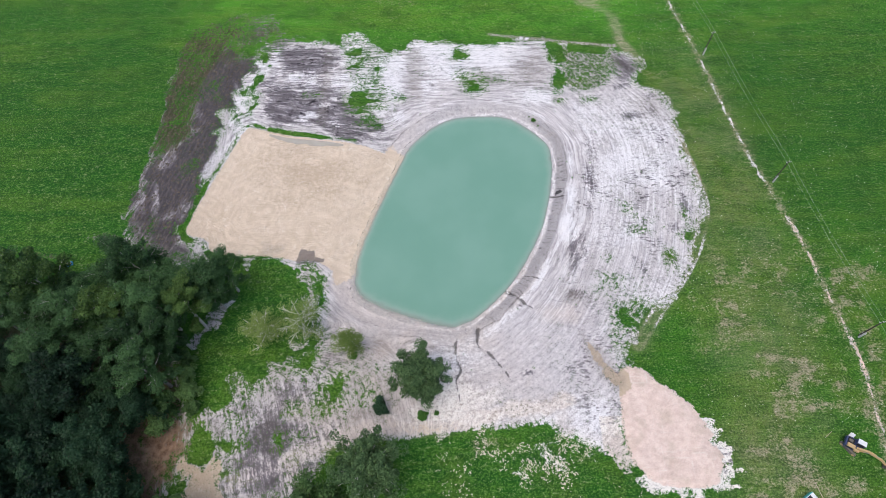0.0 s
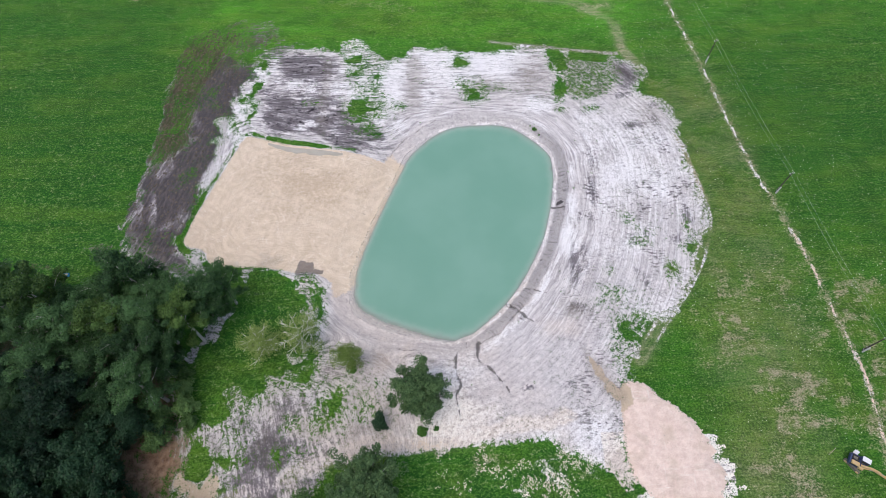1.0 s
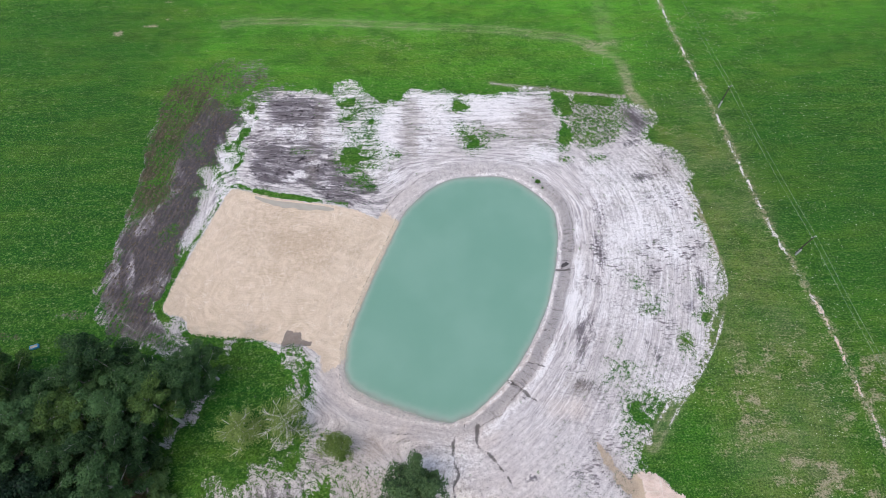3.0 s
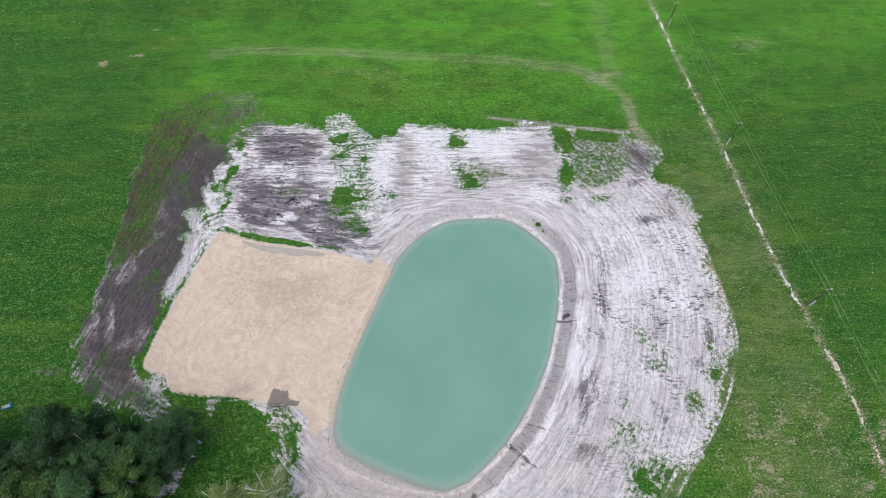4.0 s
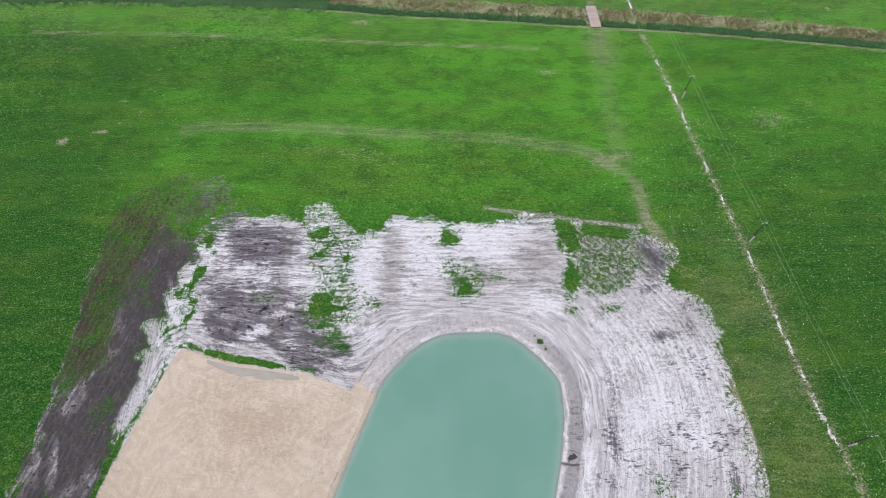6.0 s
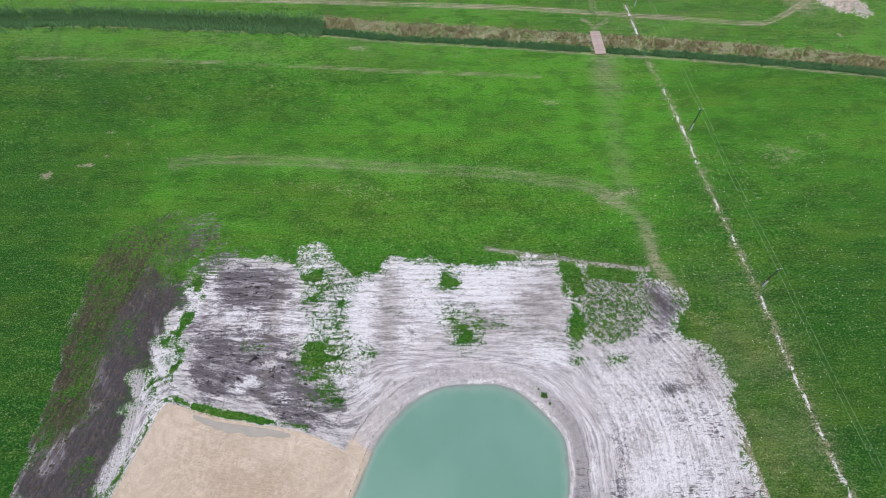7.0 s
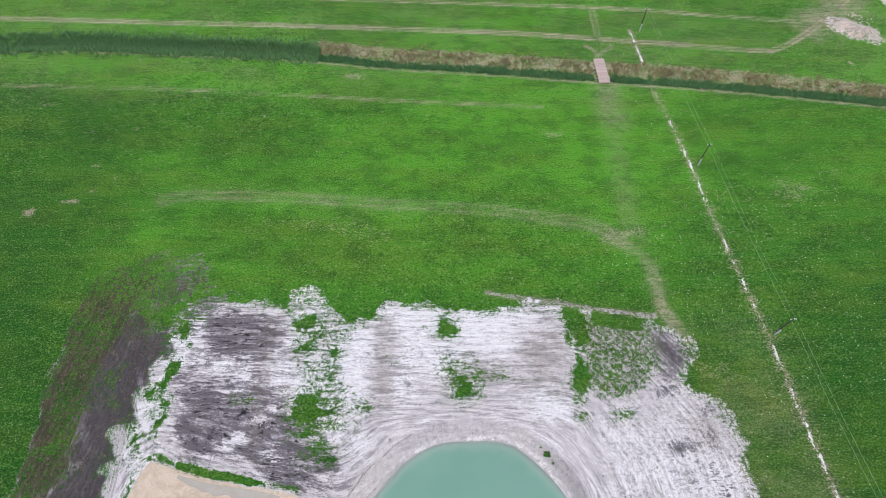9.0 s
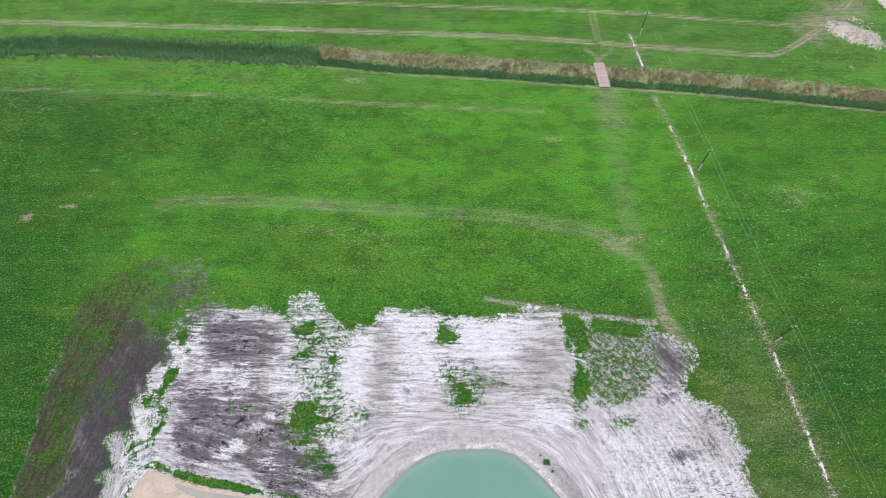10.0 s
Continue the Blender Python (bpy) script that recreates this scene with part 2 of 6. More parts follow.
SOIL_MID, SOIL_DUSK, SOIL_PALE, GRASS_OLIVE = (0.078, 0.067, 0.072), (0.095, 0.080, 0.090), (0.27, 0.240, 0.260), (0.115, 0.150, 0.022)
SOIL_DARK, SOIL_GREY, CRACK_SHADE = (0.020, 0.017, 0.020), (0.20, 0.172, 0.18), (0.095, 0.082, 0.078)
CLOD_A, CLOD_B, RED_A, RED_B = (0.028, 0.026, 0.019), (0.150, 0.118, 0.080), (0.11, 0.062, 0.036), (0.30, 0.18, 0.11)
GRASS_RICH = (0.012, 0.085, 0.009)
TURF_OLIVE, RED_C = (0.046, 0.056, 0.022), (0.42, 0.28, 0.185)
BANK_A, BANK_B = (0.27, 0.245, 0.245), (0.43, 0.40, 0.395)
SAND_A, SAND_B, SAND_LIGHT, SAND_STAIN = (0.63, 0.505, 0.375), (0.74, 0.61, 0.475), (0.84, 0.76, 0.68), (0.48, 0.365, 0.255)
DULL_A, DULL_B = (0.145, 0.122, 0.100), (0.315, 0.270, 0.225)
PINK_A, PINK_B = (0.68, 0.51, 0.43), (0.85, 0.69, 0.60)
WET = (0.10, 0.085, 0.09)


def plain(name, colour, other=None, scale=4.0, rough=0.8, metal=0.0, bump=0.0, spread=0.0, island=False):
    """A surface with grain at two scales, and a spread of tone from piece to piece."""
    n = Nodes(name)
    other = other or tuple(c * 0.75 for c in colour)
    grain = n.math("MULTIPLY_ADD", n.noise(scale, 4), 0.6, n.math("MULTIPLY", n.noise(scale * 7, 2), 0.4))
    base = n.mix(n.step(grain, 0.3, 0.7), other, colour)
    if spread:
        pick = n.island() if island else n.random()
        base = n.mix(1.0, base, n.mix(pick, (1 - spread,) * 3, (1 + spread,) * 3), "MULTIPLY")
    n.set(Base_Color=base, Roughness=rough, Metallic=metal)
    if bump:
        n.bump(grain, bump, 0.05)
    return n.mat


def leaf_material(name, dark, light):
    n = Nodes(name)
    pick = n.math("MULTIPLY_ADD", n.island(), 0.5, n.math("MULTIPLY", n.random(), 0.5))
    pick = n.math("MULTIPLY_ADD", n.noise(0.45, 2), 0.4, n.math("MULTIPLY", pick, 0.8))
    colour = n.mix(n.step(pick, 0.2, 0.95), dark, light)
    n.set(Base_Color=colour, Roughness=0.55)
    thin = n.tree.nodes.new("ShaderNodeBsdfTranslucent")
    n.put(thin.inputs[0], n.mix(0.5, colour, light))
    both = n.tree.nodes.new("ShaderNodeMixShader")
    both.inputs[0].default_value = 0.28
    n.put(both.inputs[1], n.bsdf.outputs[0])
    n.put(both.inputs[2], thin.outputs[0])
    n.put(n.out.inputs[0], both.outputs[0])
    return n.mat


def water_material():
    """Milky turquoise water that clears towards its rim."""
    n = Nodes("milky water")
    colour = n.mix(n.step(n.noise(0.05, 3), 0.35, 0.65), (0.165, 0.325, 0.245), (0.190, 0.350, 0.270))
    shallow = n.attr("shallow")
    edge = n.math("MULTIPLY_ADD", n.math("SUBTRACT", n.noise(0.5, 4), 0.5), 0.35, shallow)
    colour = n.mix(n.step(edge, 0.1, 0.9), colour, (0.36, 0.42, 0.36))
    n.set(Base_Color=colour, Roughness=0.12, IOR=1.33)
    n.bsdf.inputs["Specular IOR Level"].default_value = 0.5
    n.bump(n.noise(1.2, 3), 0.04, 0.05)
    clear = n.tree.nodes.new("ShaderNodeBsdfTransparent")
    both = n.tree.nodes.new("ShaderNodeMixShader")
    n.put(both.inputs[0], n.step(edge, 0.35, 1.05, 0.0, 0.9))
    n.put(both.inputs[1], n.bsdf.outputs[0])
    n.put(both.inputs[2], clear.outputs[0])
    n.put(n.out.inputs[0], both.outputs[0])
    return n.mat


GROUND = ground_material()
WATER = water_material()
PUDDLE = plain("shallow grey water", (0.46, 0.42, 0.36), (0.40, 0.36, 0.30), 0.6, 0.15)
BARK = plain("grey brown bark", (0.16, 0.13, 0.10), (0.07, 0.055, 0.045), 3.0, 0.9, bump=0.4)
BIRCH_BARK = plain("pale birch bark", (0.62, 0.60, 0.56), (0.30, 0.28, 0.26), 2.0, 0.8, bump=0.2)
DEAD_BARK = plain("silvery bare twigs", (0.72, 0.69, 0.64), (0.55, 0.52, 0.47), 3.0, 0.9)
LEAF_BIRCH = leaf_material("birch leaves", (0.009, 0.034, 0.013), (0.092, 0.190, 0.064))
LEAF_OLIVE = leaf_material("yellowish birch leaves", (0.018, 0.054, 0.012), (0.150, 0.255, 0.062))
LEAF_DARK = leaf_material("dark broad leaves", (0.003, 0.016, 0.008), (0.032, 0.082, 0.036))
LEAF_MID = leaf_material("mid green broad leaves", (0.006, 0.028, 0.011), (0.050, 0.115, 0.043))
LEAF_FRESH = leaf_material("green willow leaves", (0.020, 0.060, 0.016), (0.180, 0.305, 0.095))
LEAF_WILLOW = leaf_material("grey green willow leaves", (0.014, 0.046, 0.016), (0.165, 0.270, 0.105))
LEAF_SPARSE = leaf_material("thin yellow green leaves", (0.10, 0.17, 0.030), (0.33, 0.42, 0.13))
REED = leaf_material("reed blades", (0.060, 0.165, 0.062), (0.200, 0.370, 0.150))
SEDGE = leaf_material("dry sedge", (0.10, 0.095, 0.040), (0.34, 0.28, 0.15))
WEED = leaf_material("weeds", (0.035, 0.120, 0.018), (0.110, 0.250, 0.045))
PETAL = plain("pale flower heads", (0.74, 0.74, 0.62), (0.60, 0.62, 0.48), 5.0)
STONE = plain("pale rubble", (0.62, 0.54, 0.46), (0.42, 0.36, 0.30), 3.0, spread=0.25, island=True)
SHORE = plain("washed silt", (0.82, 0.79, 0.78), (0.66, 0.63, 0.62), 3.0, spread=0.12, island=True)
SILT_CLOD = plain("cream silt crumbs", (0.74, 0.66, 0.55), (0.50, 0.43, 0.33), 3.0, spread=0.15, island=True)
CLOD = plain("dark clods", (0.155, 0.128, 0.092), (0.055, 0.045, 0.034), 3.0, spread=0.35, island=True)
WOOD_DECK = plain("weathered pinkish boards", (0.56, 0.44, 0.38), (0.44, 0.34, 0.30), 2.5, spread=0.12, bump=0.2)
WOOD_BEAM = plain("timber beams", (0.40, 0.31, 0.24), (0.28, 0.21, 0.16), 3.0, bump=0.2)
WOOD_POLE = plain("tarred pole wood", (0.085, 0.075, 0.065), (0.05, 0.045, 0.04), 4.0, bump=0.2)
CONCRETE = plain("pale concrete", (0.56, 0.56, 0.54), (0.42, 0.42, 0.40), 3.0, bump=0.15)
STEEL = plain("galvanised steel", (0.42, 0.43, 0.44), None, 6.0, 0.45, 0.8)
PORCELAIN = plain("white porcelain", (0.80, 0.80, 0.78), (0.72, 0.72, 0.70), 6.0, 0.25)
WIRE = plain("weathered aluminium wire", (0.50, 0.55, 0.50), None, 6.0, 0.5, 0.4)
YELLOW = plain("dusty yellow paint", (0.58, 0.39, 0.16), (0.50, 0.37, 0.23), 1.8, 0.55, spread=0.06)
BLUE = plain("dark blue paint", (0.035, 0.05, 0.14), (0.06, 0.07, 0.12), 2.0, 0.45)
WHITE_PAINT = plain("white paint", (0.78, 0.78, 0.78), (0.66, 0.66, 0.67), 2.0, 0.45)
TRACK_STEEL = plain("muddy track steel", (0.22, 0.19, 0.16), (0.11, 0.10, 0.09), 3.0, 0.7, 0.2)
DARK_RUBBER = plain("black rubber and grease", (0.035, 0.035, 0.038), None, 4.0, 0.7)
CAB_GLASS = plain("dark cab glass", (0.03, 0.04, 0.05), None, 2.0, 0.08)
TROUGH_BLUE = plain("light blue plastic", (0.10, 0.42, 0.70), (0.08, 0.34, 0.60), 3.0, 0.4)
TEAL = plain("teal plastic edge", (0.10, 0.50, 0.50), None, 3.0, 0.4)


# ---- the plan: outlines and lines on the ground, in metres ----
def smooth_line(points, closed=False, per=8):
    """A Catmull-Rom curve through a few points."""
    p, out = np.array(points, float), []
    count = len(p) if closed else len(p) - 1
    for i in range(count):
        a, b, c, d = (p[(i + k) % len(p)] if closed else p[min(max(i + k, 0), len(p) - 1)] for k in (-1, 0, 1, 2))
        for t in np.linspace(0, 1, per, endpoint=False):
            out.append(0.5 * (2 * b + (c - a) * t + (2 * a - 5 * b + 4 * c - d) * t**2 + (3 * b - a - 3 * c + d) * t**3))
    if not closed:
        out.append(p[-1])
    return np.array(out)


POND_RIM = [(9.2, 95.4), (2.9, 94.7), (-3.0, 91.5), (-7.8, 86.5), (-10.2, 80.9), (-14.4, 69.9), (-18.2, 58.3), (-19.2, 51.6), (-18.0, 46.4), (-10.7, 42.3), (-0.1, 39.7), (3.2, 40.1), (7.2, 42.2), (14.5, 49.5), (20.9, 60.2), (23.5, 67.4), (25.4, 75.2), (26.1, 81.7), (25.0, 86.9), (17.5, 94.3)]
SAND_RIM = [(-46.7, 91.8), (-42.1, 90.9), (-33.7, 88.8), (-21.4, 86.7), (-15.3, 84.5), (-11.2, 81.3), (-12.4, 74.5), (-15.0, 69.2), (-16.9, 63.3), (-18.8, 57.7), (-20.1, 53.7), (-22.6, 52.7), (-26.4, 54.9), (-30.5, 55.0), (-35.9, 56.1), (-48.0, 57.3), (-50.4, 60.5), (-55.3, 62.5), (-54.4, 67.9), (-52.9, 73.2), (-50.9, 79.5), (-48.7, 85.8)]
SPOIL_RIM = [(33.0, 30.8), (37.2, 30.7), (38.8, 28.5), (42.4, 26.1), (45.2, 21.9), (46.8, 19.7), (45.7, 18.2), (45.6, 16.7), (47.2, 16.0), (46.9, 13.2), (46.4, 11.4), (43.8, 10.2), (40.0, 10.2), (36.2, 10.6), (33.6, 12.2), (31.9, 14.9), (31.3, 18.4), (31.5, 22.7), (32.0, 27.8)]
SITE_EAST = [(-50.0, 119.6), (-46.7, 124.0), (-39.1, 124.6), (-37.5, 122.4), (-27.0, 120.6), (-24.8, 123.0), (-20.7, 123.6), (-18.0, 121.6), (-11.0, 116.7), (-7.8, 117.8), (-5.7, 120.4), (0.0, 120.9), (6.7, 120.2), (18.0, 120.6), (23.7, 121.0), (30.3, 119.2), (40.0, 118.0), (45.6, 117.4), (50.5, 114.4), (51.0, 110.4), (48.6, 105.0), (51.9, 102.6), (53.7, 99.8), (55.0, 96.8), (56.1, 91.4), (56.5, 84.4), (56.7, 76.8), (56.1, 69.0), (54.9, 61.7), (52.3, 54.8), (48.1, 48.3), (42.9, 42.8), (37.4, 37.6), (35.1, 33.7), (32.3, 29.9)]
SITE_WEST = [(31.7, 23.7), (30.9, 14.4), (27.7, 15.4), (24.6, 17.4), (20.9, 19.2), (16.1, 20.8), (11.1, 21.0), (6.0, 19.9), (1.0, 19.8), (-3.0, 18.9), (-8.9, 18.0), (-14.9, 18.7), (-18.8, 17.9), (-22.4, 14.2), (-26.6, 9.0), (-33.7, 6.6), (-38.2, 8.4), (-41.4, 17.4), (-45.2, 23.0), (-45.0, 26.5), (-41.5, 31.8), (-37.1, 33.5), (-33.5, 35.5), (-27.0, 36.6), (-24.2, 41.5), (-23.8, 47.0), (-27.0, 52.6), (-29.2, 54.3), (-40.0, 56.2), (-48.0, 56.6), (-55.5, 61.0), (-55.0, 66.0), (-55.5, 71.0), (-54.7, 75.5), (-55.5, 81.0), (-54.4, 86.0), (-52.3, 91.5), (-53.6, 96.0), (-53.0, 101.0), (-51.4, 106.0), (-50.6, 110.0), (-48.9, 113.6)]
DITCH = [(-300.0, 204.0), (-150.0, 202.0), (-115.0, 200.7), (-92.0, 200.8), (-64.0, 198.6), (-28.5, 195.6), (-7.2, 192.6), (19.0, 190.1), (44.7, 187.2), (59.3, 185.7), (80.7, 183.1), (101.5, 180.0), (117.5, 177.4), (160.0, 170.0), (300.0, 150.0)]
TRENCH = [(57.4, 203.7), (57.9, 197.9), (58.4, 191.3), (58.9, 182.8), (60.1, 175.8), (61.3, 168.2), (63.0, 155.1), (64.4, 141.7), (65.9, 130.3), (67.0, 121.9), (67.9, 114.2), (69.8, 93.8), (71.5, 78.9), (73.4, 69.4), (75.7, 57.0), (76.6, 46.4), (77.3, 39.1), (77.9, 31.2), (77.1, 23.8), (76.4, 17.0), (74.0, 2.0), (70.0, -20.0)]
TRACKS = {  # wheel tracks in the meadow: half width, strength, line
    "far": (1.1, 1.5, [(-200.0, 214.0), (-119.2, 211.4), (-70.7, 208.8), (-23.2, 206.3), (23.7, 203.2), (54.3, 199.8), (69.4, 198.0), (90.0, 195.4), (95.5, 195.9), (102.1, 199.5), (110.6, 206.0), (120.1, 214.5), (130.0, 224.0)]),
    "back": (0.9, 1.0, [(-60.0, 220.4), (-24.3, 218.7), (24.6, 215.6), (56.7, 213.2), (87.8, 209.2), (109.6, 206.8)]),
    "bridge": (1.3, 0.4, [(48.1, 214.0), (48.1, 209.9), (48.1, 199.2), (47.3, 192.8)]),
    "fork": (0.7, 1.1, [(44.2, 197.8), (45.6, 196.6), (46.6, 194.6), (46.8, 192.6)]),
    "prong": (0.7, 1.1, [(51.2, 197.4), (49.4, 196.0), (47.6, 194.4), (47.2, 192.4)]),
    "lane": (2.4, 0.26, [(47.5, 182.0), (46.4, 174.6), (46.6, 163.6), (46.2, 151.9), (45.8, 142.6), (46.7, 135.4)]),
    "turn": (1.4, 1.0, [(41.3, 136.4), (45.2, 134.0), (48.0, 129.9), (48.7, 124.7), (48.6, 120.3), (49.9, 117.3), (51.9, 113.9)]),
    "cross": (1.8, 0.36, [(-58.1, 147.7), (-52.5, 148.8), (-43.7, 148.9), (-23.2, 147.6), (-5.4, 145.9), (13.4, 144.5), (25.7, 142.5), (37.7, 139.8), (44.3, 135.4)]),
    "faint": (0.7, 0.4, [(-108.7, 184.8), (-64.6, 182.5), (-34.0, 180.2), (-6.5, 177.8), (30.0, 175.4)]),
    "ridge": (0.8, 0.3, [(13.6, 124.0), (18.1, 123.1), (27.1, 121.7), (34.8, 120.2), (45.7, 118.5), (46.9, 118.7)]),
    "edge": (0.5, 1.3, [(55.2, 91.8), (56.5, 87.3), (57.2, 83.1), (57.9, 77.6), (58.2, 73.5)]),
    "arc": (1.6, 0.4, [(57.8, 72.0), (57.3, 66.0), (55.8, 61.6), (53.1, 56.1), (49.5, 50.8), (46.0, 46.5), (42.9, 42.8), (40.0, 39.3), (37.0, 35.3)]),
    "path": (1.6, 0.6, [(-37.5, 11.8), (-30.2, 14.4), (-24.6, 17.0), (-18.9, 19.3), (-13.0, 21.1), (-3.0, 20.9), (7.2, 22.7), (15.4, 24.0), (21.7, 24.9)]),
}
# patches: x, y, half width, half depth, strength
GREEN = [(-22.2, 118.0, 2.2, 2.4, 1), (-21.6, 113.5, 2.4, 2.6, 1), (-17.2, 111.6, 2.4, 1.1, 1), (-21.4, 109.6, 2.2, 2.2, 0.9), (-17.6, 105.6, 2.6, 2.8, 0.9), (-19.4, 101.0, 4.4, 2.4, 1.1), (-12.1, 101.4, 3.2, 1.5, 0.95), (-16.0, 98.6, 4.0, 1.6, 0.8), (-17.8, 93.3, 3.2, 1.9, 1), (-20.4, 96.2, 2.6, 1.0, 0.8), (-32.3, 102.7, 2.6, 0.9, 0.65), (5.2, 116.6, 3.0, 1.8, 1.1), (7.8, 105.4, 3.2, 3.6, 0.95), (-4.2, 109.3, 1.4, 0.8, 0.7), (15.0, 107.5, 3.0, 1.6, 0.5), (36.5, 99.4, 2.0, 1.4, 0.7), (30.0, 98.8, 1.4, 0.9, 0.8)]
GREEN_WEST = [(34.3, 54.5, 1.3, 1.5, 0.9), (34.2, 48.6, 2.8, 2.2, 0.75), (31.8, 46.8, 1.8, 2.2, 0.6), (36.4, 40.2, 4.6, 5.0, 1.0), (33.4, 36.0, 2.0, 3.0, 0.7), (47.2, 53.5, 1.4, 2.6, 0.8), (51.3, 59.6, 2.2, 1.2, 0.8), (52.6, 64.4, 1.0, 2.6, 0.8), (44.2, 63.8, 2.0, 1.4, 0.5), (40.3, 66.8, 1.8, 1.6, 0.5), (41.6, 60.8, 2.4, 1.2, 0.45), (-21.0, 26.4, 2.6, 4.2, 0.62), (-27.5, 24.4, 1.8, 1.2, 0.5), (-29.7, 18.6, 0.9, 1.5, 0.95), (-38.1, 18.2, 2.6, 1.2, 0.9), (-38.4, 13.4, 1.8, 1.0, 0.9), (-41.6, 17.2, 2.2, 2.6, 0.8), (-33.7, 31.6, 2.4, 2.2, 0.45), (-25.3, 33.3, 1.2, 1.8, 0.5), (-58.4, 64.6, 1.8, 2.6, 1)]
DARK = [(47.4, 93.5, 2.6, 1.2, 1), (46.0, 103.8, 2.4, 1.2, 1), (52.8, 99.8, 1.4, 1.3, 0.95), (51.6, 95.0, 1.5, 2.4, 0.7), (53.2, 67.1, 1.0, 1.8, 1.1), (35.0, 82.0, 1.1, 4.2, 0.6), (33.8, 74.6, 1.0, 4.6, 0.85), (32.8, 67.6, 0.9, 2.0, 0.7), (41.3, 51.2, 1.0, 1.8, 1), (39.7, 54.0, 0.8, 1.4, 0.9), (43.6, 63.0, 1.3, 1.2, 0.6), (49.7, 61.2, 1.0, 1.4, 0.7), (26.8, 46.2, 2.2, 1.3, 0.85), (15.5, 30.3, 1.2, 0.7, 0.7), (23.0, 30.8, 1.3, 0.6, 0.6), (27.6, 55.0, 1.1, 4.4, 0.7), (29.6, 57.5, 0.8, 3.6, 0.55), (-15.0, 88.4, 4.0, 1.8, 0.5)]
DARK_WEST = [(-53.0, 114.0, 3.4, 4.4, 1), (-55.2, 99.5, 2.8, 5.2, 0.9), (-58.0, 88.0, 4.6, 5.0, 0.9), (-62.6, 83.6, 3.6, 3.0, 0.9), (-57.6, 78.0, 2.8, 5.0, 0.8), (-64.8, 76.4, 3.4, 4.6, 0.8), (-65.0, 69.6, 2.8, 3.4, 1), (-45.2, 122.4, 6.0, 2.2, 0.8), (-40.0, 121.6, 4.0, 2.6, 0.6), (-56.8, 105.6, 3.0, 5.0, 0.7)]
DARK_SOUTH = [(-37.5, 23.6, 3.6, 1.3, 0.9), (-42.5, 22.7, 2.0, 1.2, 0.8), (-25.8, 18.2, 2.4, 1.2, 0.8), (-23.9, 15.2, 1.8, 1.2, 0.9), (-33.6, 11.0, 4.6, 1.2, 1), (-29.4, 15.4, 1.6, 0.8, 0.7), (-37.1, 27.1, 4.0, 1.4, 0.55), (-32.1, 28.1, 3.0, 2.2, 0.5), (-38.0, 20.2, 2.4, 0.9, 0.6), (-27.6, 50.5, 2.2, 2.4, 0.6), (-26.4, 47.0, 1.2, 2.2, 0.6), (-24.5, 44.2, 0.8, 1.8, 0.6)]
PALE_SPOTS = [(-37.2, 108.6, 2.6, 2.2, 1), (-32.9, 107.6, 2.0, 2.6, 1), (-31.6, 96.2, 1.8, 1.4, 0.9), (-33.6, 94.6, 1.6, 1.0, 0.7), (-26.0, 92.8, 1.6, 2.0, 0.7), (-37.0, 92.6, 3.4, 0.9, 0.5), (-41.6, 111.6, 1.6, 2.2, 0.8), (-38.0, 122.9, 1.8, 1.0, 0.9), (-47.2, 123.6, 1.4, 0.9, 0.7), (-25.2, 107.0, 2.6, 4.6, 0.85), (-24.8, 113.6, 1.6, 4.0, 0.75), (-28.6, 99.0, 2.2, 1.0, 0.4)]
SIDE_STREAKS = [(-63.2, 71.6, 2.2, 4.6, 1), (-57.0, 67.4, 1.4, 2.2, 0.8), (-60.4, 79.0, 2.4, 2.2, 0.5), (-66.0, 62.8, 1.8, 2.2, 0.8), (-52.4, 106.4, 1.6, 2.4, 0.7)]
WHITE = [(-0.7, 117.9, 4.6, 3.4, 1.1), (1.9, 111.3, 5.8, 3.0, 0.95), (-3.4, 105.0, 2.4, 4.0, 0.6), (14.0, 115.0, 8.6, 4.4, 1.05), (17.0, 119.0, 6.0, 1.6, 0.9), (-12.6, 112.4, 4.0, 4.0, 1.15), (-12.4, 106.0, 3.2, 3.4, 1), (-20.0, 106.8, 4.0, 3.0, 0.9), (-22.6, 115.0, 3.0, 5.0, 0.75), (25.0, 101.6, 2.6, 2.6, 1.1)]
WHITE_EAST = [(44.7, 88.0, 9.4, 7.0, 1), (48.0, 78.7, 8.5, 9.0, 0.95), (39.4, 76.5, 5.0, 9.4, 0.7), (27.0, 62.8, 1.9, 4.6, 1.2), (28.6, 70.0, 1.2, 6.0, 0.9), (39.8, 62.0, 7.3, 4.3, 0.5), (-0.3, 31.1, 4.9, 5.6, 0.8), (25.4, 21.0, 4.5, 4.4, 1), (8.1, 22.4, 14.2, 1.4, 0.85), (41.3, 45.9, 5.6, 3.2, 0.5), (-10.4, 94.6, 2.0, 2.4, 0.9), (-15.0, 97.0, 3.4, 1.4, 0.6)]
BROWN = [(-86.8, 57.6, 8.4, 1.2, 0.8), (-73.1, 61.8, 4.9, 1.4, 0.6), (-49.3, 17.5, 4.2, 4.5, 0.9)]
TAN = [(-6.0, 20.5, 9.0, 1.2, 0.4), (-24.7, 37.8, 1.1, 0.9, 0.3)]
WET_SPOTS = [(-28.5, 56.3, 1.7, 1.4, 1), (-26.9, 55.2, 1.2, 0.8, 0.9), (-29.7, 55.0, 0.9, 0.7, 0.7), (-25.4, 55.0, 0.7, 0.5, 0.7)]
